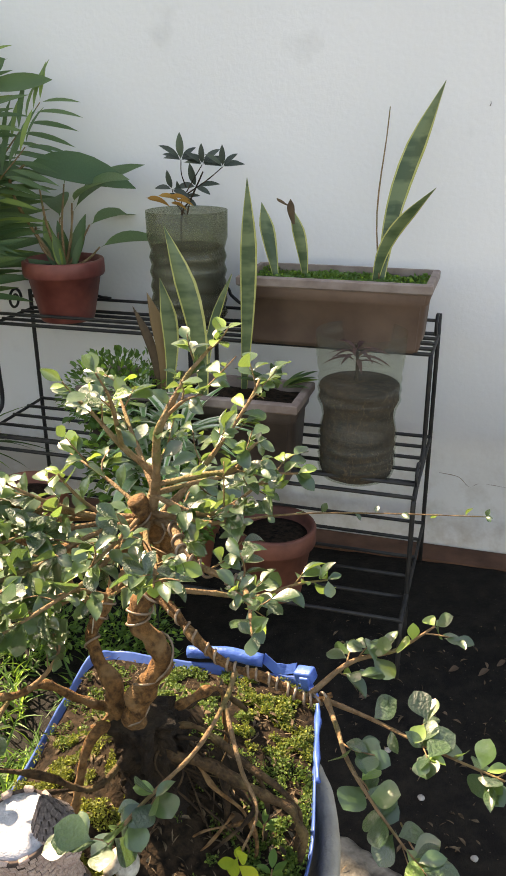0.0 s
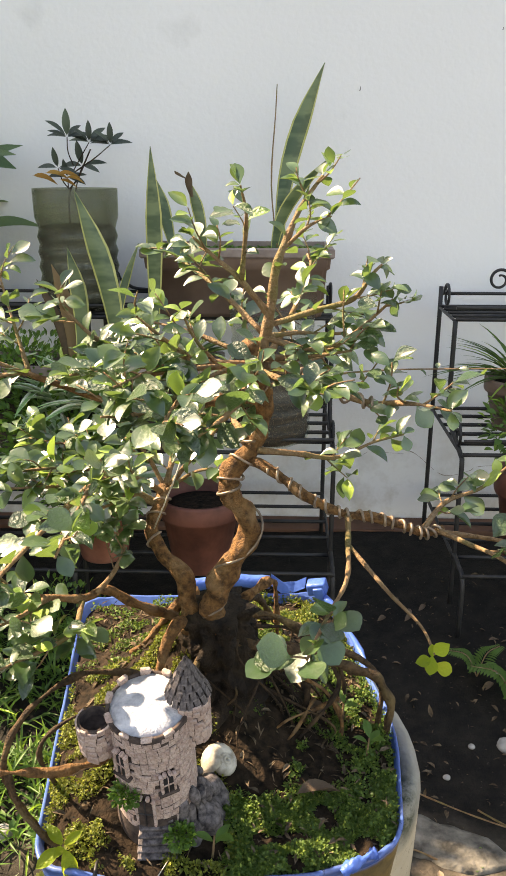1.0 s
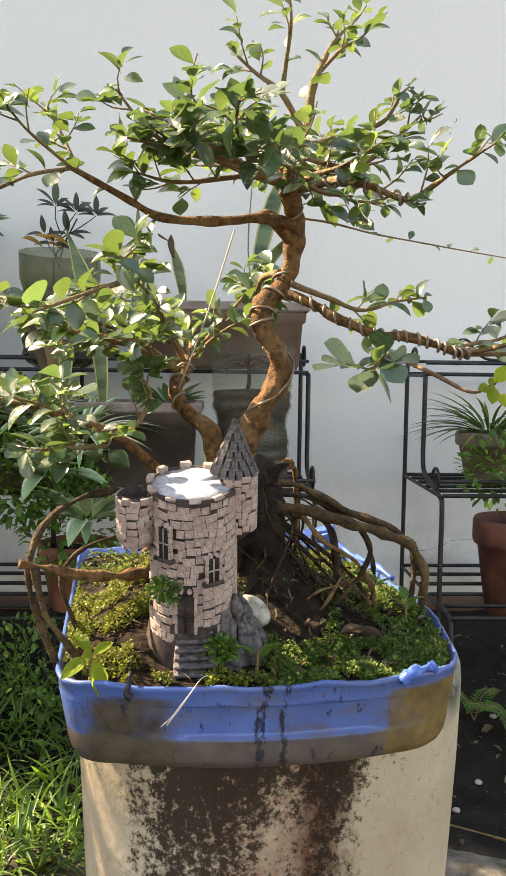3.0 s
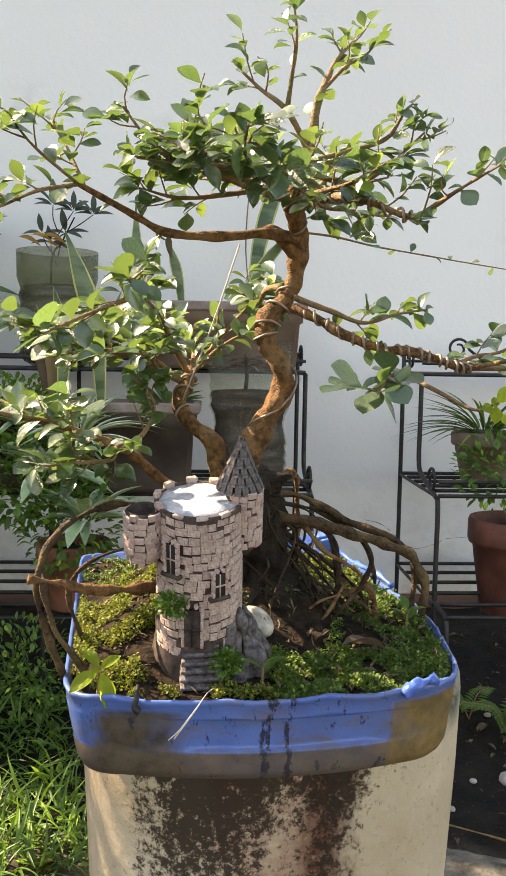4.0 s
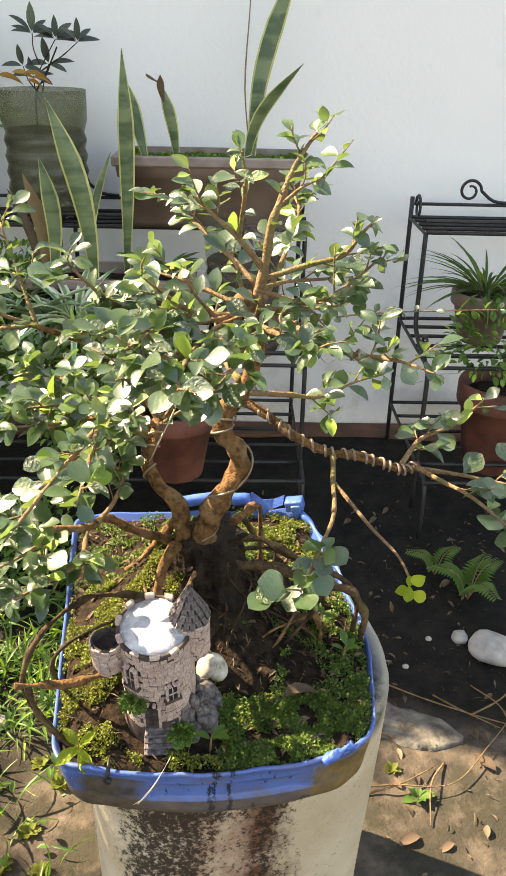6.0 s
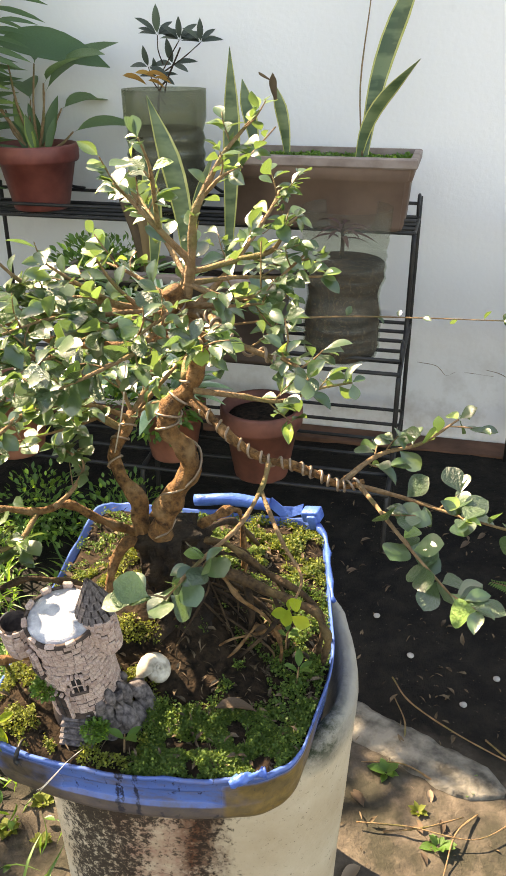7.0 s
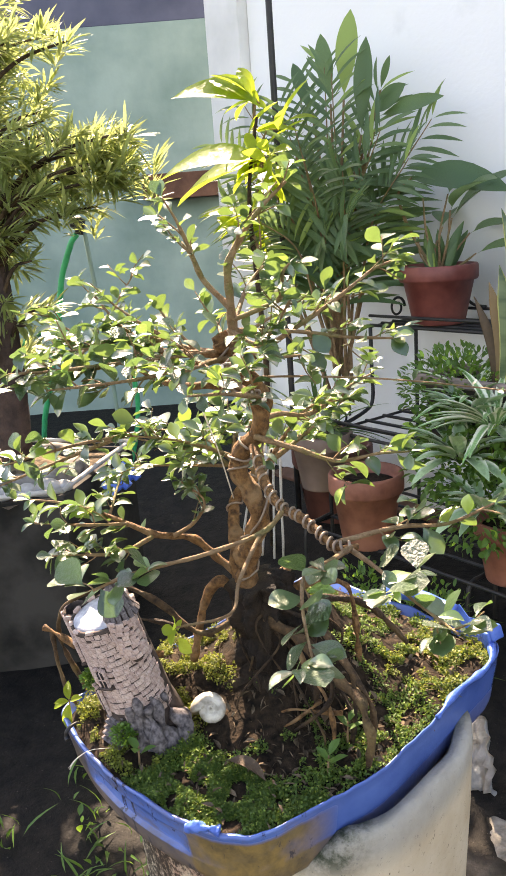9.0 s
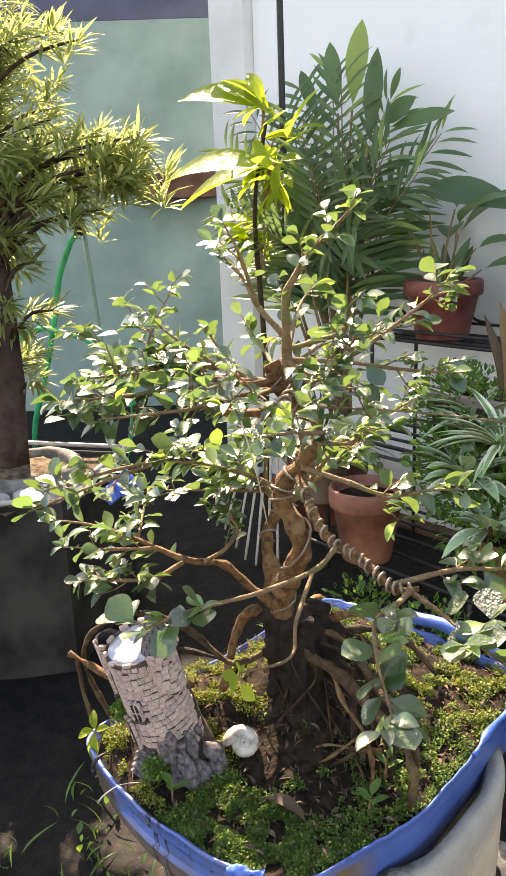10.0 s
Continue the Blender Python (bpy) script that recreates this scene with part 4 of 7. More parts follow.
    for tip, mid, root_at in (((-0.2, 0.95, 0.755), (-0.12, 0.955, 0.75), (-0.05, 0.955, 0.708)), ((-0.1, 1.02, 0.77), (-0.065, 0.99, 0.755), (-0.045, 0.97, 0.72)), ((-0.18, 1.05, 0.755), (-0.12, 1.01, 0.75), (-0.08, 0.955, 0.722))):
        limb("branch", [root_at, mid, tip], 0.003, 0.0009, TWIG, 6, 0.4, "", 0.3, 0.0125, 0.025)
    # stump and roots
    stump = limb("stump", [(0.0, 0.905, 0.5), (0.002, 0.905, 0.535), (0.003, 0.905, 0.565), (-0.004, 0.9, 0.598), (-0.008, 0.893, 0.622)], 0.044, 0.026, STUMP, 48, 0.35, "weathered stump, its dark tone partly shade")
    for v in stump.data.vertices:         # ropes and pits of old wood
        way = Vector((v.co.x, v.co.y - 0.903, 0.0))
        turn = math.atan2(way.y, way.x)
        rope = abs(noise.noise(Vector((math.cos(turn) * 3.2, math.sin(turn) * 3.2, v.co.z * 9)))) - 0.22
        v.co += way.normalized() * (0.03 * rope + 0.006 * noise.noise(v.co * 130))
    pick = random.Random(31)
    for k in range(20):                   # thin roots between stump and soil, mostly in bark darkened for shade
        turn = radians(-95 + 150 * pick.random())
        out, high = pick.uniform(0.05, 0.12), pick.uniform(0.535, 0.6)
        way = Vector((math.cos(turn), math.sin(turn) * 0.6, 0))
        start = Vector((0.0, 0.9, high)) + way * 0.026
        end = Vector((0.0, 0.895, 0.475)) + way * out
        side = Vector((pick.uniform(-0.03, 0.03), pick.uniform(-0.02, 0.02), pick.uniform(-0.012, 0.012)))
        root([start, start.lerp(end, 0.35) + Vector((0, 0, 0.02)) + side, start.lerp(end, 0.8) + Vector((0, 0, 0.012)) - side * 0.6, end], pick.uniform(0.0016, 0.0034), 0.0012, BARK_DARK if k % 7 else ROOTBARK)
    root([(0.005, 0.885, 0.585), (0.057, 0.88, 0.578), (0.105, 0.865, 0.563), (0.145, 0.853, 0.55), (0.158, 0.848, 0.532), (0.163, 0.846, 0.51), (0.155, 0.846, 0.47)], 0.0076, 0.0046, ROOTBARK)
    root([(0.0, 0.9, 0.6), (0.05, 0.905, 0.6), (0.1, 0.885, 0.575), (0.14, 0.865, 0.56), (0.158, 0.86, 0.53), (0.152, 0.858, 0.47)], 0.005, 0.0034, ROOTBARK)
    root([(0.01, 0.92, 0.6), (0.04, 0.93, 0.613), (0.063, 0.95, 0.613), (0.071, 0.965, 0.585), (0.075, 0.97, 0.5)], 0.006, 0.0045, BARK)
    root([(0.062, 0.885, 0.577), (0.078, 0.878, 0.56), (0.083, 0.874, 0.53), (0.08, 0.87, 0.47)], 0.0042, 0.003, BARK_DARK)
    root([(0.105, 0.866, 0.563), (0.112, 0.86, 0.545), (0.106, 0.858, 0.527), (0.092, 0.855, 0.51), (0.07, 0.85, 0.49)], 0.0036, 0.0024, BARK_DARK)
    root([(0.0, 0.91, 0.59), (0.03, 0.96, 0.58), (0.06, 1.01, 0.56), (0.09, 1.05, 0.5)], 0.007, 0.004, BARK_DARK)
    root([(-0.02, 0.88, 0.58), (-0.05, 0.85, 0.565), (-0.09, 0.83, 0.6), (-0.133, 0.82, 0.612), (-0.169, 0.8, 0.606), (-0.192, 0.78, 0.588), (-0.2, 0.775, 0.55), (-0.18, 0.79, 0.48)], 0.0042, 0.0034, ROOTBARK)
    root([(-0.08, 0.82, 0.545), (-0.121, 0.785, 0.551), (-0.153, 0.77, 0.555), (-0.184, 0.765, 0.564), (-0.206, 0.76, 0.57)], 0.0055, 0.0042, BARK)
    root([(-0.195, 0.763, 0.566), (-0.19, 0.76, 0.535), (-0.171, 0.755, 0.505), (-0.15, 0.76, 0.475)], 0.0036, 0.003, ROOTBARK)
    root([(-0.03, 0.93, 0.585), (-0.02, 0.97, 0.6), (-0.055, 0.97, 0.56), (-0.085, 0.985, 0.52)], 0.0075, 0.005, BARK)
    root([(-0.02, 0.895, 0.6), (-0.045, 0.88, 0.615), (-0.06, 0.87, 0.59), (-0.075, 0.86, 0.52)], 0.0075, 0.005, BARK)
    root([(0.02, 0.9, 0.575), (0.05, 0.905, 0.555), (0.085, 0.9, 0.53), (0.115, 0.89, 0.5), (0.12, 0.885, 0.47)], 0.0036, 0.0024, BARK_DARK)
    root([(-0.04, 0.86, 0.56), (-0.1, 0.83, 0.575), (-0.15, 0.815, 0.57), (-0.175, 0.81, 0.545), (-0.16, 0.82, 0.49)], 0.003, 0.0022, BARK_DARK)
    root([(0.03, 0.895, 0.595), (0.07, 0.9, 0.585), (0.11, 0.89, 0.56), (0.125, 0.88, 0.52), (0.12, 0.875, 0.47)], 0.0035, 0.0025, BARK_DARK)
    root([(0.05, 0.885, 0.575), (0.07, 0.875, 0.55), (0.1, 0.865, 0.53), (0.115, 0.855, 0.5), (0.11, 0.85, 0.47)], 0.003, 0.002, BARK)
    root([(0.115, 0.87, 0.515), (0.09, 0.865, 0.51), (0.06, 0.86, 0.505), (0.035, 0.855, 0.49)], 0.0026, 0.0018, BARK)
    root([(0.09, 0.87, 0.52), (0.07, 0.855, 0.5), (0.05, 0.845, 0.485)], 0.0022, 0.0015, BARK)
    bm = bmesh.new()
    tube(bm, [(-0.026, 0.85, 0.832), (-0.04, 0.89, 0.765), (-0.06, 0.932, 0.692)], 0.0008, 0.0008, 5, 4)
    part("guy_string", bm, STRING, bonsai, "taut pale string between two limbs")


build_limbs()

LEAVES = [leaf_mesh("leaf_shape", LEAF, w, b, f, d, 9, tw) for w, b, f, d, tw in ((0.62, 0.75, 0.16, 0.12, 0.2), (0.56, 0.65, 0.25, 0.22, -0.3), (0.68, 0.8, 0.1, 0.06, 0.1), (0.5, 0.6, 0.3, 0.3, 0.4))]


LEAN = Vector((-0.28, -0.3, 0.95))      # leaves lie nearly level, a little towards the open side


def leaf_poses():
    """Leaves along the leafy part of each branch and on short side twigs."""
    out, twigs = [], []
    for line, leafy, spacing, size in BRANCHES:
        if leafy is None:
            continue
        total = sum((b - a).length for a, b in zip(line, line[1:]))
        run, nxt = 0.0, leafy * total
        turn = rng.uniform(0, 6.28)
        for a, b in zip(line, line[1:]):
            seg = (b - a).length
            while nxt < run + seg:
                p = a.lerp(b, (nxt - run) / seg)
                t = (b - a).normalized()
                turn += 2.4 + rng.uniform(-0.5, 0.5)
                u = t.cross(Vector((0, 0, 1))).normalized()
                w = t.cross(u)
                side = u * math.cos(turn) + w * math.sin(turn)
                if rng.random() < 0.42 and spacing < 0.02:
                    tip = p + (side * 0.8 + t * 0.7 + Vector((0, 0, 0.35)) + jitter(0.3)).normalized() * rng.uniform(0.018, 0.042)
                    mid = p.lerp(tip, 0.5) + jitter(0.003)
                    twigs.append((p, mid, tip))
                    for k in range(rng.randint(4, 7)):
                        f = 0.3 + 0.7 * k / 5
                        q = p.lerp(tip, min(f, 1.0))
                        way = (tip - p).normalized() * 0.7 + jitter(1.0)
                        way.z = way.z * 0.35 + 0.1
                        out.append((q, way, LEAN + jitter(0.48), size * rng.uniform(0.6, 1.05)))
                else:
                    way = side + t * 0.6 + Vector((0, 0, 0.2)) + jitter(0.25)
                    out.append((p, way, LEAN + jitter(0.48), size * rng.uniform(0.65, 1.1)))
                nxt += spacing * rng.uniform(0.7, 1.3)
            run += seg
        tip, t = line[-1], (line[-1] - line[-2]).normalized()
        big = size > 0.0235 and tip.y < 0.76
        for k in range(5 if big else 4):
            out.append((tip - t * (0.006 * k if big else 0.0), t * 0.5 + jitter(1.0), LEAN + jitter(0.45), size * (rng.uniform(0.75, 1.0) if big else rng.uniform(0.45, 0.85))))
    return out, twigs


def build_leaves():
    poses, twigs = leaf_poses()
    poses.sort(key=lambda r: r[0].y)
    rest = []
    for k, (p, way, face, size) in enumerate(poses):
        big = size > 0.022 and p.y < 0.78 and p.z < 0.76
        m, kind = aim(p, way, face, size, 1.2 if big else 1.0), 2 if big else rng.randrange(4)
        if k % 2 == 0 and k < 580 or k >= len(poses) - 0:
            shared("leaf", LEAVES[kind], bonsai, m)
        else:
            rest.append((kind, m))
    ob = joined("foliage", LEAVES, rest, bonsai, LEAF_JOINED)
    bm = bmesh.new()
    for a, b, c in twigs:
        tube(bm, [a, b, c], 0.0009, 0.0005, 4, 2)
    part("twig_growth", bm, TWIG, bonsai)["kind"] = "stuff"
    print("leaves", len(poses), "joined", len(rest))


build_leaves()
YOUNG = leaf_mesh("young_leaf_shape", LIME, 0.62, 0.7, 0.2, 0.15, 8)
for k, (way, size) in enumerate((((0.3, -0.5, 0.6), 0.017), ((-0.8, -0.3, 0.1), 0.014), ((0.7, -0.2, -0.3), 0.017), ((-0.2, -0.4, -0.7), 0.015), ((0.1, 0.3, 0.9), 0.01))):
    shared("young_leaf", YOUNG, bonsai, aim((0.114, 0.662, 0.704 - 0.004 * (k % 3)), way, (-0.2, -0.8, 0.5), size))
# ---- toy castle, shell and moss in the tray ----


def stone_mesh(name, w, h, d, material, arc_r):
    """One curved stone of a round wall: w wide, h high, standing d proud, its outer face at arc_r."""
    verts, faces = [], []
    half = w / arc_r / 2
    for r, shrink in ((arc_r - d, 1.0), (arc_r - d * 0.3, 0.98), (arc_r, 0.84)):
        for z in (-h / 2 * shrink, h / 2 * shrink):
            for k in range(3):
                a = half * shrink * (k - 1)
                verts.append((r * math.sin(a), -r * math.cos(a), z))
    for lay in range(2):
        o = lay * 6
        ring = [0, 1, 2, 5, 4, 3]
        for k in range(6):
            a, b = ring[k], ring[(k + 1) % 6]
            faces.append((o + a, o + b, o + 6 + b, o + 6 + a))
    o = 12
    faces += [(o, o + 1, o + 4, o + 3), (o + 1, o + 2, o + 5, o + 4)]
    me = bpy.data.meshes.new(name)
    me.from_pydata(verts, [], faces)
    me.materials.append(material)
    return me


def stone_ring(parent, centre, r_low, r_high, z0, z1, rows, count, d=0.0022, skip=None, arc=(0, 360)):
    """Courses of uneven stones, each a part, about an upright axis."""
    h = (z1 - z0) / rows
    w = 2 * math.pi * r_low / count
    shapes = [(s, stone_mesh("stone_shape", w * s * 0.965, h * q * 0.96, d * k, CASTLE, r_low)) for s, q, k in ((1.0, 1.0, 1.0), (0.75, 0.96, 1.1), (1.25, 0.98, 0.95), (0.9, 1.02, 1.05), (1.1, 0.94, 1.0))]
    for i in range(rows):
        z, f = z0 + (i + 0.5) * h, i / max(rows - 1, 1)
        r = r_low + (r_high - r_low) * f
        a = arc[0] + rng.uniform(0, 360 / count)
        while a < arc[1] - 180 / count:
            s, me = rng.choice(shapes)
            turn = a + s * 180 / count
            a += s * 360 / count
            if skip and skip((turn + 180) % 360 - 180, z):
                continue
            g = r / r_low * rng.uniform(0.998, 1.004)
            m = pose(centre[0], centre[1], z + 0.0013 * math.sin(turn * 0.09 + i) + rng.uniform(-0.0003, 0.0003), rng.uniform(-1, 1), rng.uniform(-5, 5), turn) @ Matrix.Diagonal((g, g, rng.uniform(0.9, 1.06), 1))
            shared("stone", me, parent, m)


def build_castle():
    """A toy castle that leans a little towards the tray's front edge."""
    c = tagged(empty("toy_castle", pose(-0.0725, 0.787, 0.478, 15, -3.6, 0)), "small weathered pinkish-grey resin toy castle on the soil", "castle ornament")
    bm = bmesh.new()
    turned(bm, [(0.04, -0.01), (0.038, 0.02), (0.0345, 0.04), (0.0328, 0.09), (0.032, 0.135), (0.0332, 0.148), (0.0335, 0.1555), (0.0305, 0.1555), (0.03, 0.153), (0.001, 0.1525)], 36)
    part("tower", bm, MORTAR, c, "tower core in dark joints")
    openings = ((13, 0.1, 8, 0.012), (-46, 0.122, 9, 0.016), (-20, 0.064, 11, 0.019), (-10, 0.034, 26, 0.016))
    stone_ring(c, (0, 0), 0.035, 0.0334, 0.026, 0.1515, 19, 24, 0.0014, lambda a, z: any(abs(a - o[0]) < o[2] and abs(z - o[1]) < o[3] for o in openings), (-88, 118))
    bm = bmesh.new()
    turned(bm, [(0.001, 0.1532), (0.0302, 0.1535), (0.0302, 0.1548), (0.02, 0.1556), (0.001, 0.156)], 28)
    for v in bm.verts:
        v.co.z += 0.0012 * noise.noise(v.co * 220)
    part("roof_floor", bm, CASTLE_WHITE, c, "pale sunlit floor between the battlements")
    for k, (a, h) in enumerate(((-40, 0.0012), (-8, 0.001), (24, 0.0014), (-78, 0.003), (-112, 0.0048), (-146, 0.005), (178, 0.005), (146, 0.0048))):
        bm = bmesh.new()
        box(bm, (-0.0045, -0.0345, 0.1535), (0.0045, -0.0298, 0.1555 + h * 0.8), 0.0014)
        for v in bm.verts:
            v.co += Vector((0.9, 0.9, 1.0)) * 0.0016 * noise.noise(v.co * 300 + Vector((k, 0, 0)))
        part("merlon", bm, CASTLE, c).matrix_basis = pose(0, 0, 0, 0, 0, a)
    # right turret with a slate cone
    tx, ty = 0.034, -0.004
    bm = bmesh.new()
    turned(bm, [(0.005, 0.108), (0.011, 0.116), (0.0135, 0.125), (0.0135, 0.163), (0.002, 0.163)], 22, (tx, ty, 0))
    part("turret", bm, MORTAR, c)
    stone_ring(c, (tx, ty), 0.015, 0.015, 0.118, 0.163, 8, 13, 0.0016, None, (-80, 150))
    cx, cy = 0.032, 0.0
    bm = bmesh.new()
    turned(bm, [(0.0145, 0.162), (0.0135, 0.166), (0.0018, 0.196), (0.0008, 0.201)], 22, (cx, cy, 0))
    cone = part("cone_roof", bm, MORTAR, c, "grey slate cone roof")
    tile = bpy.data.meshes.new("slate_shape")
    tile.from_pydata([(-0.0027, 0.0004, 0), (0.0027, 0.0004, 0), (0.0021, 0.0032, 0.009), (-0.0021, 0.0032, 0.009), (-0.0025, -0.0014, -0.0004), (0.0025, -0.0014, -0.0004)], [], [(0, 1, 2, 3), (4, 5, 1, 0), (4, 0, 3), (5, 2, 1), (4, 3, 2, 5)])
    tile.materials.append(SLATE)
    for i in range(6):
        z, r = 0.1625 + i * 0.0064, 0.0172 - i * 0.0027
        count = max(int(2 * math.pi * r / 0.0062), 4)
        for j in range(count):
            a = 360 * (j + 0.5 * (i % 2)) / count
            p = pose(cx, cy, z, 0, 0, a) @ pose(0, -r, 0, -2 + rng.uniform(-6, 6), rng.uniform(-7, 7), 0)
            shared("slate", tile, cone, p)
    # left turret, hollow and broken
    lx, ly = -0.0425, -0.002
    bm = bmesh.new()
    turned(bm, [(0.003, 0.106), (0.009, 0.113), (0.0132, 0.121), (0.0138, 0.15), (0.0115, 0.153), (0.0115, 0.138), (0.001, 0.138)], 22, (lx, ly, 0))
    part("broken_turret", bm, MORTAR, c)
    stone_ring(c, (lx, ly), 0.0152, 0.015, 0.119, 0.152, 6, 12, 0.0016, None, (-150, 100))
    stone_ring(c, (lx, ly), 0.0112, 0.014, 0.11, 0.12, 2, 9, 0.0016, None, (-120, 100))
    # windows, door and steps
    for name, a, z, w, h in (("window", 13, 0.1, 0.0105, 0.019), ("window", -46, 0.121, 0.0105, 0.024), ("door", -20, 0.064, 0.0145, 0.032)):
        bm = bmesh.new()
        box(bm, (-w / 2, -0.0368, z - h / 2), (w / 2, -0.033, z + h / 2), 0.001)
        ob = part(name, bm, BLACK if name == "window" else MORTAR, c, "dark leaded window" if name == "window" else "dark plank door")
        ob.matrix_basis = pose(0, 0, 0, 0, 0, a)
        for sx in (-0.5, 0.5):
            for k in range(4):
                bm = bmesh.new()
                box(bm, (sx * w - 0.0009, -0.0378, z - h / 2 + k * h / 4 + 0.0003), (sx * w + 0.0013, -0.034, z - h / 2 + (k + 1) * h / 4 - 0.0003), 0.0006)
                part("jamb_stone", bm, CASTLE, ob)
        for k in range(4):
            t = math.pi * (k + 0.5) / 4
            bm = bmesh.new()
            box(bm, (-0.0014, -0.038, -0.0016), (0.0014, -0.034, 0.0016), 0.0006)
            part("arch_stone", bm, CASTLE, ob).matrix_basis = pose(-math.cos(t) * w * 0.55, 0, z + h / 2 + math.sin(t) * w * 0.3, 0, 90 - math.degrees(t), 0)
        bm = bmesh.new()
        box(bm, (-0.00035, -0.0376, z - h / 2), (0.00035, -0.0355, z + h / 2))
        box(bm, (-w / 2, -0.0376, z - 0.0005), (w / 2, -0.0355, z + 0.0005))
        part("bars", bm, CASTLE if name == "window" else BLACK, ob)
        if name == "window":
            bm = bmesh.new()
            box(bm, (-w * 0.8, -0.0388, z - h / 2 - 0.0028), (w * 0.8, -0.0335, z - h / 2), 0.0008)
            part("sill", bm, MORTAR, ob)
    for k in range(6):
        y, top, wide = -0.049 + k * 0.0034, 0.0215 + k * 0.005, 0.017 - 0.0007 * k
        bm = bmesh.new()
        # risers get the dark joint colour to draw shade lines under the treads
        box(bm, (-wide + 0.001, y + 0.0022, 0.0), (wide - 0.001, -0.03, top - 0.0021), 0.0004)
        riser = part("riser", bm, MORTAR, c)
        riser.matrix_basis = pose(0, 0, 0, 0, 0, -9)
        bm = bmesh.new()
        box(bm, (-wide, y - 0.001, top - 0.0027), (wide, -0.03, top), 0.0008)
        for v in bm.verts:
            v.co += Vector((1, 0.5, 0.3)) * 0.001 * noise.noise(v.co * 160)
        part("step", bm, SLATE, c).matrix_basis = pose(0, 0, 0, 0, 0, -9)
    for k, (a, r, h) in enumerate(((34, 0.036, 0.06), (52, 0.041, 0.07), (74, 0.042, 0.062), (20, 0.034, 0.045), (96, 0.04, 0.055), (43, 0.038, 0.05), (63, 0.043, 0.056))):
        bm = bmesh.new()
        q = Vector((r * math.sin(radians(a)), -r * math.cos(radians(a)), 0))
        foot = 1.15 if a > 45 else 1.02
        tube(bm, [q * foot + Vector((0, 0, 0.0)), q * 1.02 + Vector((0, 0, h * 0.5)), q * 0.86 + Vector((0, 0, h))], 0.0085, 0.0022, 12, 7, 2.6, k)
        part("rock", bm, SLATE, c, "moulded grey rock at the foot")
    return c


build_castle()


def build_shell():
    bm = bmesh.new()
    pts, n = [], 40
    rings = []
    for k in range(n + 1):
        f = k / n
        a, grow = f * 2.6 * 2 * math.pi, 0.0012 + 0.0105 * f**1.4
        p = Vector((math.cos(a) * grow * 0.95, math.sin(a) * grow * 0.95, -0.011 * f + 0.006))
        t = Vector((-math.sin(a), math.cos(a), 0))
        s = Vector((math.cos(a), math.sin(a), 0))
        rings.append([bm.verts.new(p + (s * math.cos(w) + Vector((0, 0, 1)) * math.sin(w)) * grow * 0.92) for w in (2 * math.pi * j / 12 for j in range(12))])
    for a, b in zip(rings, rings[1:]):
        for j in range(12):
            bm.faces.new((a[j], a[(j + 1) % 12], b[(j + 1) % 12], b[j]))
    bm.faces.new(rings[-1])
    bm.faces.new(rings[0][::-1])
    ob = part("snail_shell", bm, SHELL)
    ob.matrix_world = pose(-0.012, 0.815, 0.505, 35, 25, 20)
    return tagged(ob, "pale weathered snail shell lying on dark soil", "shell")


build_shell()

TINY = [leaf_mesh("tiny_leaf", MOSS, 0.75, 0.6, 0.2, 0.2, 3), leaf_mesh("tiny_leaf", MOSS, 0.55, 0.5, 0.3, 0.35, 3)]


def inside(x, y, f=0.97):
    """Whether a place lies within the tray."""
    p, n, hit = Vector((x, y)), len(OUTLINE), False
    q = [MIDDLE + (o - MIDDLE) * f for o in OUTLINE]
    for k in range(n):
        a, b = q[k - 1], q[k]
        if (a.y > y) != (b.y > y) and x < (b.x - a.x) * (y - a.y) / (b.y - a.y) + a.x:
            hit = not hit
    return hit


def scatter(name, count, x0, x1, y0, y1, size, label, keep=0.5, lift=0.006, material=MOSS, tall=1.0, freq=28):
    """A carpet of tiny leaves on the soil, in patches."""
    poses = []
    for _ in range(count):
        x, y = rng.uniform(x0, x1), rng.uniform(y0, y1)
        patch = noise.noise(Vector((x * freq, y * freq, 9)))
        if min(x - x0, x1 - x, y - y0, y1 - y) < 0.022 * rng.random() + 0.02 * noise.noise(Vector((x * 35, y * 35, 6))):
            continue
        if not inside(x, y) or patch < keep - 0.5 or (x + 0.084) ** 2 + (y - 0.775) ** 2 < 0.042**2:
            continue
        z = soil_height(x, y) + rng.uniform(0, lift) * (0.5 + 1.6 * max(patch, 0) + 0.5 * noise.noise(Vector((x * 150, y * 150, 3))))
        poses.append((rng.randrange(2), aim((x, y, z), jitter(1) + Vector((0, 0, 0.6 * tall)), Vector((0, 0, 1)) + jitter(0.7), size * rng.uniform(0.6, 1.3))))
    ob = joined(name, TINY, poses, None, material)
    return tagged(ob, label, "moss", kind="stuff")


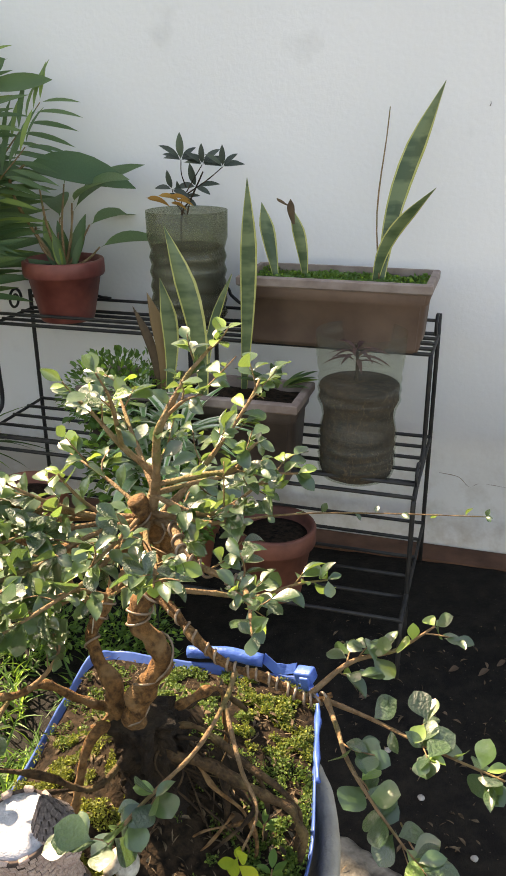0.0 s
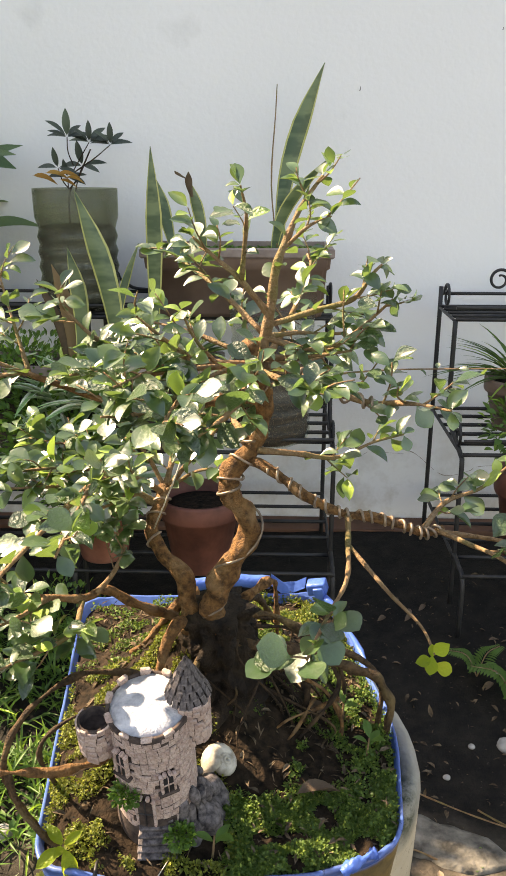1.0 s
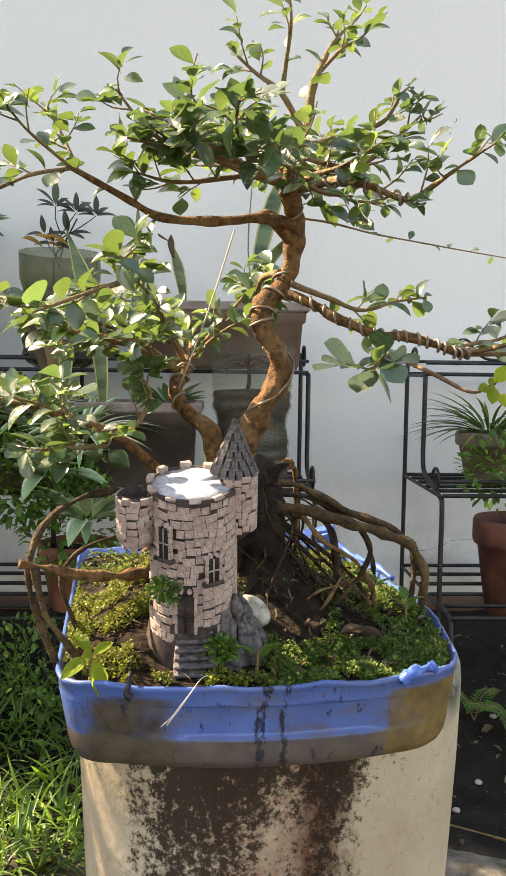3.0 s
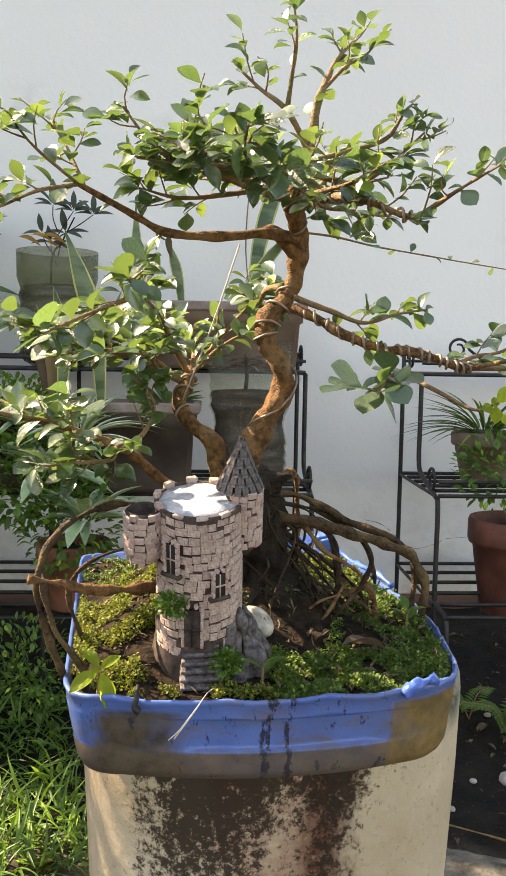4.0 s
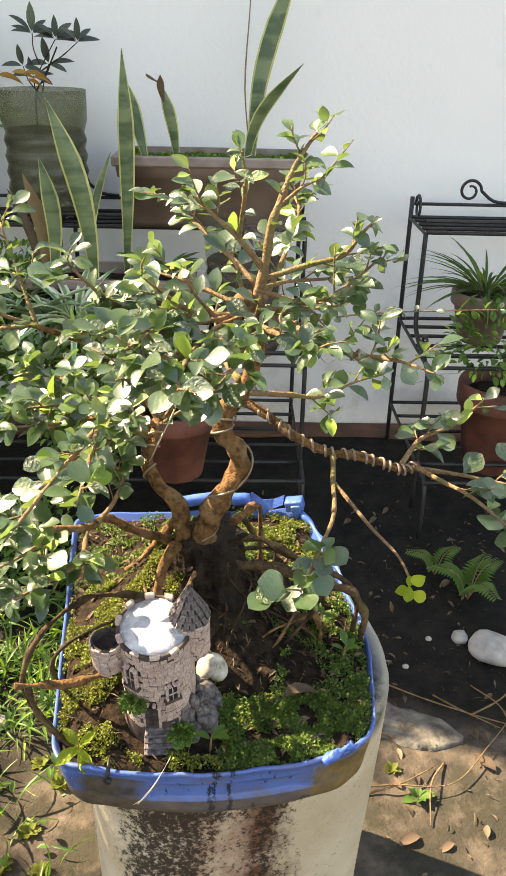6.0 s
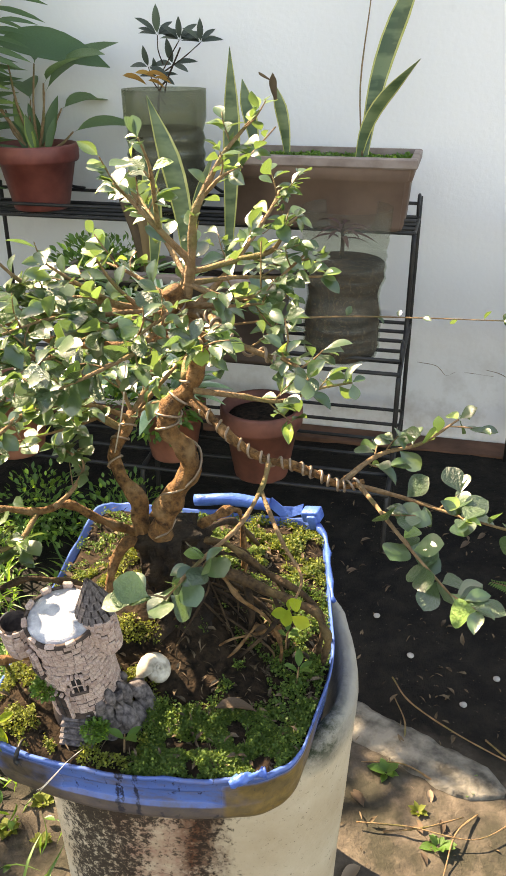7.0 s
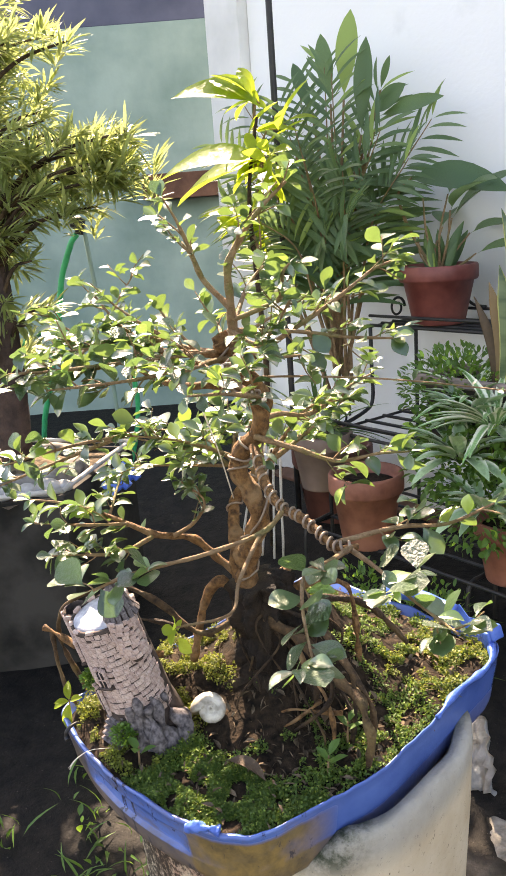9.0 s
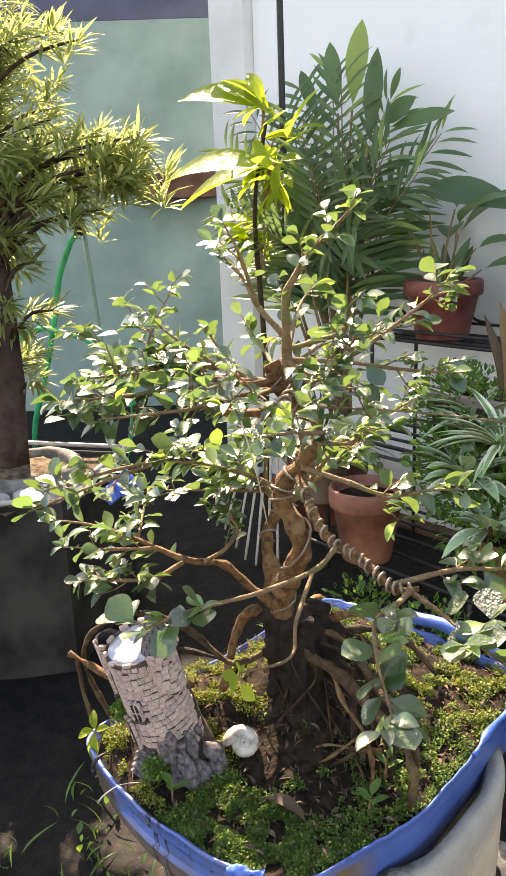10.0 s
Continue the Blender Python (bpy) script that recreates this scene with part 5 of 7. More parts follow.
scatter("moss", 62000, -0.035, 0.165, 0.665, 0.795, 0.0028, "bright green moss and tiny weeds carpeting the soil", 0.3, 0.006, MOSS, 1.0, 48)
scatter("moss", 14000, -0.01, 0.185, 0.775, 0.915, 0.003, "sparse green moss on dark soil under the roots", 0.78, 0.006, MOSS, 1.0, 50)
scatter("moss", 13000, 0.1, 0.2, 0.71, 0.98, 0.0036, "green moss along the tray's side", 0.4, 0.008, MOSS, 1.0, 50)
scatter("moss", 54000, -0.205, -0.01, 0.7, 1.0, 0.003, "yellow-green moss on the heaped soil", 0.53, 0.01, MOSS_YELLOW, 1.0, 40)
scatter("moss", 22000, -0.04, 0.195, 0.95, 1.18, 0.0036, "green moss along the back of the tray", 0.56, 0.007, MOSS, 1.0, 40)
scatter("moss", 12000, 0.07, 0.2, 0.98, 1.19, 0.0036, "yellow sunlit moss in the tray's corner", 0.45, 0.009, MOSS_YELLOW, 1.0, 40)
scatter("moss", 13000, -0.17, 0.07, 0.93, 1.2, 0.004, "green moss behind the stump", 0.5, 0.007, MOSS, 1.0, 40)


BITS = [leaf_mesh("dry_bit", DRY, 0.35, 0.4, 0.4, 0.3, 3), leaf_mesh("dry_bit", DRY, 0.12, 0.4, 0.3, 0.4, 3)]


def litter(count, label):
    """Dry crumbs and bits of straw strewn over the soil."""
    poses = []
    while len(poses) < count:
        x, y = rng.uniform(-0.18, 0.17), rng.uniform(0.7, 1.17)
        if inside(x, y, 0.95) and (x + 0.082) ** 2 + (y - 0.776) ** 2 > 0.045**2:
            poses.append((rng.randrange(2), aim((x, y, soil_height(x, y) + rng.uniform(0.0, 0.006)), jitter(1) * Vector((1, 1, 0.2)).x + Vector((0, 0, 0.0)), Vector((0, 0, 1)) + jitter(0.5), rng.uniform(0.005, 0.015))))
    return tagged(joined("dry_litter", BITS, poses, None, LITTER), label, "litter", kind="stuff")


litter(1600, "dry brown crumbs and straw strewn over the soil")


def clump(name, centre, radius, count, size, label, material=MOSS, shapes=TINY, flat=0.7, category="weed"):
    poses = []
    for _ in range(count):
        v = jitter(1)
        while v.length > 1:
            v = jitter(1)
        p = Vector(centre) + Vector((v.x, v.y, v.z * flat)) * radius
        poses.append((rng.randrange(len(shapes)), aim(p, v + jitter(0.5) + Vector((0, 0, 0.4)), Vector((0, 0, 1)) + jitter(0.6), size * rng.uniform(0.6, 1.2))))
    return tagged(joined(name, shapes, poses, None, material), label, category, kind="stuff")


clump("moss_tuft", (-0.102, 0.741, 0.55), 0.012, 420, 0.0046, "green moss tuft growing on the toy castle", HERB)
clump("moss_tuft", (-0.061, 0.738, 0.502), 0.012, 420, 0.0046, "green moss tuft at the foot of the toy castle", HERB)

# ---- racks by the wall ----


def scroll(r, turns=1.3, n=22):
    return [(r * (1 - 0.62 * k / n) * math.cos(2 * math.pi * turns * k / n), 0, r * (1 - 0.62 * k / n) * math.sin(2 * math.pi * turns * k / n)) for k in range(n + 1)]


def build_rack(s0, s1, posts, label):
    """A black iron plant stand: a narrow shelf above a deeper one."""
    rack = tagged(empty("plant_stand", BACK), label, "plant stand", "plant stands by the wall")
    top, low, foot = 0.7, 0.44, 0.085

    def rod(name, pts, r=0.0055, lab=""):
        bm = bmesh.new()
        tube(bm, pts, r, r, 8, 4)
        return part(name, bm, IRON, rack, lab)
    for s in posts:
        rod("post", [(s, -0.025, foot), (s, -0.025, 0.4), (s, -0.025, 0.752)])
        rod("post", [(s, -0.21, top), (s, -0.21, 0.58), (s, -0.21, 0.5), (s, -0.24, 0.47), (s, -0.36, 0.44), (s, -0.385, 0.42), (s, -0.385, 0.3), (s, -0.385, foot)])
        rod("brace", [(s, -0.03, low), (s, -0.2, low), (s, -0.385, low)], 0.004)
        rod("brace", [(s, -0.03, 0.2), (s, -0.25, 0.2), (s, -0.48, 0.2)], 0.004)
        rod("leg", [(s, -0.385, 0.21), (s, -0.43, 0.205), (s, -0.48, 0.19), (s, -0.485, 0.06)])
        rod("brace", [(s, -0.03, top), (s, -0.12, top), (s, -0.21, top)], 0.004)
        for z, d in ((0.74, 0.1), (0.47, 0.33)):
            bm = bmesh.new()
            tube(bm, [(0, p[0] - 0.0, p[2]) for p in scroll(0.03)], 0.004, 0.003, 6, 2)
            part("scroll", bm, IRON, rack).matrix_basis = Matrix.Translation((s, -d, z))
    for z, ds in ((top, (0.03, 0.075, 0.12, 0.165, 0.21)), (low, (0.03, 0.1, 0.17, 0.24, 0.31, 0.385)), (0.2, (0.03, 0.12, 0.21, 0.3, 0.39, 0.48))):
        for d in ds:
            rod("slat", [(s0, -d, z + 0.004), ((s0 + s1) / 2, -d, z + 0.004), (s1, -d, z + 0.004)], 0.0045)
    for z, d in ((top + 0.03, 0.212), (low + 0.035, 0.387)):
        rod("rail", [(s0, -d, z), ((s0 + s1) / 2, -d, z), (s1, -d, z)], 0.004)
    for k, s in enumerate(np.linspace(s0 + 0.14, s1 - 0.14, 3)):
        bm = bmesh.new()
        tube(bm, [(s + p[0], -0.025, 0.768 + p[2]) for p in scroll(0.028)], 0.004, 0.003, 6, 2)
        tube(bm, [(s + 0.028, -0.025, 0.768), (s + 0.06, -0.025, 0.745), (s + 0.1, -0.025, 0.74)], 0.004, 0.004, 6, 3)
        part("curl", bm, IRON, rack, "curled iron ornament")
    rod("rail", [(s0, -0.025, 0.735), ((s0 + s1) / 2, -0.025, 0.735), (s1, -0.025, 0.735)], 0.004)
    return rack


build_rack(-1.13, -0.045, (-1.13, -0.6, -0.045), "black wrought-iron plant stand with two shelves against the white wall")
build_rack(0.23, 0.98, (0.23, 0.98), "black wrought-iron plant stand with curled back rail beside the white wall")

# ---- pots ----


def stem(name, pts, r0, r1, material, parent):
    bm = bmesh.new()
    tube(bm, pts, r0, r1, 6, 4, 0.3)
    return part(name, bm, material, parent)


def leafy(name, where, label, category="plant"):
    return tagged(empty(name, Matrix.Translation(where)), label, category)


def flower_pot(name, where, r, h, material, label, category="flower pot", soil=True):
    thing = tagged(empty(name, Matrix.Translation(where)), label, category)
    bm = bmesh.new()
    turned(bm, [(r * 0.68, 0.0), (r * 0.7, 0.004), (r * 0.93, h * 0.72), (r * 1.02, h * 0.74), (r * 1.05, h * 0.78), (r * 1.05, h * 0.97), (r * 1.02, h), (r * 0.95, h), (r * 0.93, h * 0.9), (r * 0.9, h * 0.86)], 36)
    part("pot", bm, material, thing)
    if soil:
        bm = bmesh.new()
        turned(bm, [(r * 0.91, h * 0.85), (r * 0.6, h * 0.89), (0.001, h * 0.9)], 24)
        part("soil", bm, SOIL, thing)
    return thing


def trough(name, s0, s1, d0, d1, z0, z1, material, rim, label):
    """A rectangular planter with flaring sides and a rim."""
    thing = tagged(empty(name, BACK), label, "planter")
    bm = bmesh.new()
    def loop(g, z):
        return [bm.verts.new(v) for v in ((s0 + g, -d1 + g, z), (s1 - g, -d1 + g, z), (s1 - g, -d0 - g, z), (s0 + g, -d0 - g, z))]
    rings = [loop(0.022, z0), loop(0.018, z0 + 0.01), loop(0.012, z1 - 0.05), loop(0.006, z1 - 0.045), loop(0.003, z1 - 0.022)]
    for a, b in zip(rings, rings[1:]):
        for j in range(4):
            bm.faces.new((a[j], a[(j + 1) % 4], b[(j + 1) % 4], b[j]))
    bm.faces.new(rings[0][::-1])
    bmesh.ops.bevel(bm, geom=[e for e in bm.edges if abs(e.verts[0].co.z - e.verts[1].co.z) > 0.004], offset=0.008, segments=3, affect="EDGES")
    part("body", bm, material, thing)
    bm = bmesh.new()
    rr = [loop(0.0, z1 - 0.022), loop(-0.004, z1 - 0.018), loop(-0.004, z1 - 0.003), loop(0.0, z1), loop(0.011, z1), loop(0.013, z1 - 0.03)]
    for a, b in zip(rr, rr[1:]):
        for j in range(4):
            bm.faces.new((a[j], a[(j + 1) % 4], b[(j + 1) % 4], b[j]))
    part("rim", bm, rim, thing, smooth=False)
    bm = bmesh.new()
    n, m = 24, 8
    grid = [[bm.verts.new((s0 + 0.012 + (s1 - s0 - 0.024) * i / n, -d1 + 0.012 + (d1 - d0 - 0.024) * j / m, z1 - 0.022 + 0.006 * noise.noise(Vector((i * 0.7, j * 0.7, s0))))) for i in range(n + 1)] for j in range(m + 1)]
    for a, b in zip(grid, grid[1:]):
        for i in range(n):
            bm.faces.new((a[i], a[i + 1], b[i + 1], b[i]))
    part("soil", bm, SOIL, thing)
    return thing


trough("planter_box", -0.465, -0.052, 0.075, 0.255, 0.71, 0.862, BROWNPOT, GREYRIM, "long brown plastic planter with moss and snake plants on the stand")
trough("planter_box", -0.78, -0.29, 0.27, 0.43, 0.45, 0.64, DARKPOT, GREYRIM, "long dark planter on the lower shelf of the stand")
flower_pot("flower_pot", back(-0.96, 0.13, 0.708), 0.096, 0.15, REDPOT, "red plastic pot with a leafy plant on the stand")
flower_pot("flower_pot", back(-0.33, 0.44, 0.205), 0.086, 0.165, CLAY, "empty terracotta pot on the bottom shelf of the stand")
flower_pot("flower_pot", back(-0.92, 0.46, 0.205), 0.088, 0.185, TERRACOTTA, "sunlit terracotta pot on the bottom shelf")
flower_pot("flower_pot", back(-0.55, 0.4, 0.205), 0.075, 0.14, TERRACOTTA, "terracotta pot half hidden by leaves on the stand")
flower_pot("flower_pot", back(0.43, 0.3, 0.16), 0.095, 0.22, CLAY, "dark red clay pot at the foot of the second stand")
flower_pot("flower_pot", back(0.39, 0.2, 0.449), 0.075, 0.12, BROWNPOT, "brown pot with a spider plant on the second stand")
flower_pot("flower_pot", back(-1.12, 0.42, 0.3), 0.08, 0.15, BROWNPOT, "brown pot with grassy leaves beside the stand")


def jug(where, prof, soil_top, label, soil_r, skin=CLEAR, fill=SOIL):
    thing = tagged(empty("bottle_planter", Matrix.Translation(where)), label, "bottle planter")
    bm = bmesh.new()
    inner = [(r - 0.0015, z) for r, z in prof[::-1]]
    rings = []
    for r, z in prof + inner[:-1] + [(inner[-1][0], inner[-1][1] + 0.002)]:
        rings.append([bm.verts.new((r * math.cos(2 * math.pi * j / 32), r * math.sin(2 * math.pi * j / 32), z)) for j in range(32)])
    for a, b in zip(rings, rings[1:]):
        for j in range(32):
            bm.faces.new((a[j], a[(j + 1) % 32], b[(j + 1) % 32], b[j]))
    bm.faces.new(rings[0][::-1])
    bm.faces.new(rings[-1])
    ob = part("bottle", bm, skin, thing, "cut clear plastic bottle")
    ob.visible_shadow = False
    bm = bmesh.new()
    low = [(max(r - 0.004, 0.001), z + 0.003) for r, z in prof if z < soil_top]
    turned(bm, low + [(soil_r, soil_top), (0.001, soil_top + 0.004)], 28)
    part("soil", bm, fill, thing, "dark soil seen through the bottle")
    return thing


def ribbed(lo, hi, r, ribs, depth=0.003):
    """A stretch of bottle profile with rings pressed into it."""
    n = ribs * 4
    return [(r - depth * (0.5 - 0.5 * math.cos(2 * math.pi * k / 4)), lo + (hi - lo) * k / n) for k in range(n + 1)]


jug(back(-0.18, 0.315, 0.449), [(0.06, 0.0), (0.079, 0.01)] + ribbed(0.03, 0.1, 0.085, 3) + [(0.08, 0.125), (0.077, 0.14), (0.08, 0.16)] + ribbed(0.18, 0.25, 0.089, 3) + [(0.091, 0.262), (0.088, 0.267), (0.092, 0.272), (0.094, 0.325)], 0.215, "cut clear plastic bottle half full of dark rooty soil", 0.08, HAZY, ROOTSOIL)
jug(back(-0.634, 0.115, 0.709), [(0.06, 0.0), (0.08, 0.012)] + ribbed(0.03, 0.2, 0.092, 5, 0.005) + [(0.095, 0.21), (0.096, 0.272)], 0.19, "cut murky water jug half filled with dark soil on the stand", 0.08, MURKY, SOIL)
dr = leafy("bottle_plant", back(-0.19, 0.315, 0.655), "small withered plum-coloured plant in the cut bottle", "pot plant")
PLUMLEAF = leaf_mesh("plum_leaf", PLUM, 0.16, 0.3, 0.3, 0.5, 6)
for k in range(16):
    a = k * 2.4
    shared("leaf", PLUMLEAF, dr, aim((0, 0, 0.05 + 0.002 * k), (math.cos(a), math.sin(a), 0.35 + 0.05 * (k % 4)), (0, 0, 1), 0.055 + 0.01 * (k % 3)))
stem("stem", [(0, 0, 0), (0.004, 0, 0.04), (0.0, 0, 0.09)], 0.005, 0.003, BARK_DARK, dr)


# ---- plants by the wall ----


def snake_leaf(parent, base, tip, width, bend=0.0, name="leaf", material=None):
    """One stiff upright leaf with yellow edges, from base to tip."""
    b, t = Vector(base), Vector(tip)
    me = bpy.data.meshes.new(name)
    verts, faces, n = [], [], 10
    way = t - b
    side = Vector((math.cos(radians(13)), -math.sin(radians(13)), 0))
    out = way.cross(side).normalized()
    for k in range(n + 1):
        f = k / n
        w = width * 0.5 * (0.34 + 0.66 * math.sin(math.pi * min(f**1.25 * 0.8, 1.0))) * (1 - max(0, (f - 0.66) / 0.34) ** 1.6) + 0.0006
        c = b + way * f + side * bend * math.sin(math.pi * f) * 0.5 + out * bend * 0.3 * f * f
        ang = 0.9 * f + 0.3
        u = side * math.cos(ang * 0.5) + out * math.sin(ang * 0.5)
        for j, x in enumerate((-1, -0.8, 0, 0.8, 1)):
            cup = (abs(x) ** 2) * w * 0.35
            verts.append(tuple(c + u * x * w + out * cup))
    for k in range(n):
        for j in range(4):
            a = k * 5 + j
            faces.append((a, a + 1, a + 6, a + 5))
    me.from_pydata(verts, [], faces)
    for p in me.polygons:
        p.use_smooth = True
    me.materials.append(material or SNAKE)
    me.materials.append(material or SNAKE_EDGE)
    for k, p in enumerate(me.polygons):
        p.material_index = 1 if k % 4 in (0, 3) else 0
    ob = new(name, me)
    ob.parent = parent
    return ob


SNAKE_EDGE = soft_paint("snake_leaf_edge", (0.36, 0.37, 0.1), (0.5, 0.48, 0.18), 40, 0.45)


def snake_plant(leaves, label):
    thing = tagged(empty("snake_plant", Matrix.Translation(leaves[0][0])), label, "snake plant")
    inv = Matrix.Translation(-Vector(leaves[0][0]))
    for base, tip, w, bend, *other in leaves:
        snake_leaf(thing, inv @ Vector(base), inv @ Vector(tip), w, bend, "leaf", other[0] if other else None)
    return thing


snake_plant([(back(-0.17, 0.16, 0.84), back(-0.07, 0.03, 1.245), 0.046, -0.05), (back(-0.18, 0.17, 0.84), back(-0.063, 0.16, 1.045), 0.036, -0.06)], "tall yellow-edged snake plant leaning in the brown planter")
snake_plant([(back(-0.405, 0.16, 0.84), back(-0.446, 0.135, 1.004), 0.034, 0.0)], "short yellow-edged snake plant leaf in the brown planter")
snake_plant([(back(-0.335, 0.17, 0.84), back(-0.366, 0.185, 1.0), 0.028, 0.012), (back(-0.36, 0.183, 0.965), back(-0.366, 0.187, 1.018), 0.016, -0.006, WITHERED), (back(-0.364, 0.183, 1.0), back(-0.396, 0.187, 1.02), 0.009, -0.01, WITHERED)], "short snake plant leaf with a withered forked tip")
snake_plant([(back(-0.44, 0.3, 0.62), back(-0.432, 0.292, 1.068), 0.036, 0.01)], "narrow upright snake plant leaf with a brown patch")
snake_plant([(back(-0.49, 0.42, 0.62), back(-0.56, 0.44, 0.985), 0.044, 0.04), (back(-0.58, 0.4, 0.62), back(-0.59, 0.4, 0.875), 0.034, 0.03), (back(-0.5, 0.38, 0.63), back(-0.46, 0.3, 0.873), 0.018, -0.04), (back(-0.6, 0.38, 0.62), back(-0.63, 0.38, 0.84), 0.03, 0.03, WITHERED), (back(-0.61, 0.38, 0.62), back(-0.66, 0.39, 0.81), 0.02, 0.03, WITHERED)], "mottled yellow-edged snake plant in the dark planter")


LANCE = leaf_mesh("lance_leaf", PALM, 0.22, 0.35, 0.25, 0.12, 7)
BROAD = leaf_mesh("broad_leaf", PALM, 0.36, 0.4, 0.2, 0.3, 8)
STRAP = leaf_mesh("strap_leaf", VARIEGATED, 0.13, 0.3, 0.3, 0.55, 8)
GRASS = leaf_mesh("grass_blade", BLADE, 0.05, 0.2, 0.3, 0.5, 6)
OVAL = leaf_mesh("oval_leaf", HERB, 0.55, 0.5, 0.2, 0.2, 4)
LIMELEAF = leaf_mesh("lime_leaf", LIME, 0.32, 0.5, 0.2, 0.25, 7)
NEEDLE = leaf_mesh("needle_leaf", PODO, 0.12, 0.35, 0.15, 0.15, 4)
FROND = leaf_mesh("frond_leaflet", PALM, 0.1, 0.4, 0.3, 0.25, 5)

# bare twig in the planter
tw = leafy("bare_shrub", back(-0.17, 0.17, 0.84), "thin bare dry shrub standing in the brown planter", "shrub")
stem("stalk", [(0, 0, 0), (-0.01, 0.03, 0.15), (0.005, 0.06, 0.3), (0.01, 0.07, 0.36)], 0.002, 0.001, TWIG, tw)

# small-leaved dark plant in the water jug
jp = leafy("jug_plant", back(-0.645, 0.11, 0.875), "dark small-leaved seedling growing from the water jug", "seedling")
stem("stem", [(0, 0, -0.1), (-0.005, 0, 0.08), (0.02, 0, 0.13), (0.05, 0.0, 0.19)], 0.003, 0.0018, BARK_DARK, jp)
DARKLANCE = leaf_mesh("dark_lance_leaf", DUSK, 0.3, 0.45, 0.2, 0.2, 6)
for k, (x, z) in enumerate(((0.0, 0.215), (0.048, 0.205), (0.095, 0.2), (-0.025, 0.15), (0.03, 0.155), (-0.005, 0.13))):
    stem("stalk", [(0.01, 0, z - 0.06), (x * 0.6, 0, z - 0.03), (x, 0.004 * k, z)], 0.0016, 0.001, BARK_DARK, jp)
    for j in range(7 if k < 3 else 4):
        a = math.pi * (j / 6) if k < 3 else j * 1.7
        way = Vector((math.cos(a), 0.5 * math.sin(a * 2.3), 0.25 + 0.35 * math.sin(a)))
        shared("leaf", DARKLANCE, jp, aim((x, 0.004 * k, z), way, (0.1 * (j - 3), -0.7, 0.8), rng.uniform(0.042, 0.062)))

# leafy plant in the red pot
ag = leafy("pot_plant", back(-0.955, 0.13, 0.83), "green broad-leaved plant with a drooping tip in the red pot", "pot plant")
for k, (dx, dz, ln) in enumerate(((0.06, 0.16, 0.2), (-0.1, 0.2, 0.2), (0.05, 0.14, 0.2), (-0.15, 0.1, 0.18), (0.16, 0.05, 0.16), (0.0, 0.2, 0.16), (-0.04, 0.12, 0.2), (0.1, 0.1, 0.17))):
    stem("stalk", [(0, 0, 0), (dx * 0.35, 0.0, dz * 0.5), (dx * 0.5, 0.01 * k, dz)], 0.004, 0.002, TWIG, ag)
    shared("leaf", BROAD, ag, aim((dx * 0.5, 0.01 * k, dz), (dx * 2, -0.1 + 0.05 * k, 0.1), (0, -0.4, 1), ln))
stem("stalk", [(-0.01, 0, 0), (-0.09, 0.01, 0.12), (-0.12, 0.01, 0.21), (-0.08, 0.01, 0.247)], 0.005, 0.003, TWIG, ag)
shared("leaf", BROAD, ag, aim((-0.09, 0.01, 0.245), (1.0, -0.24, 0.0), (0.1, -0.75, 0.6), 0.27, 0.85))
for k in range(10):
    shared("leaf", LANCE, ag, aim((rng.uniform(-0.04, 0.04), rng.uniform(-0.04, 0.04), 0.0), jitter(0.4) + Vector((0, 0, 1)), (0, -1, 0.3), rng.uniform(0.08, 0.16)))


def strap_plant(where, count, size, mesh, label, spread=1.0, category="spider plant"):
    thing = leafy(category.replace(" ", "_"), where, label, category)
    for k in range(count):
        a = k * 2.39996
        a += rng.uniform(-0.5, 0.5)
        way = Vector((math.cos(a) * spread, math.sin(a) * spread, rng.uniform(0.1, 1.9)))
        shared("leaf", mesh, thing, aim((0.012 * math.cos(a), 0.012 * math.sin(a), 0), way, (0, 0, 1), size * rng.uniform(0.65, 1.15)))
    return thing


strap_plant(back(-0.52, 0.5, 0.57), 34, 0.14, STRAP, "spider plant with white-edged leaves in front of the dark planter")
strap_plant(back(-0.64, 0.4, 0.58), 40, 0.13, STRAP, "bushy spider plant with white-edged leaves among the pots")
strap_plant(back(0.39, 0.2, 0.56), 70, 0.17, GRASS, "thin-bladed spider plant spilling over a brown pot", 1.1)
strap_plant(back(-1.12, 0.42, 0.44), 40, 0.18, GRASS, "tuft of grassy leaves in a brown pot", 0.8, "grass plant")
strap_plant(back(-0.36, 0.3, 0.63), 14, 0.09, LANCE, "low leafy plant in the dark planter", 1.4, "pot plant")

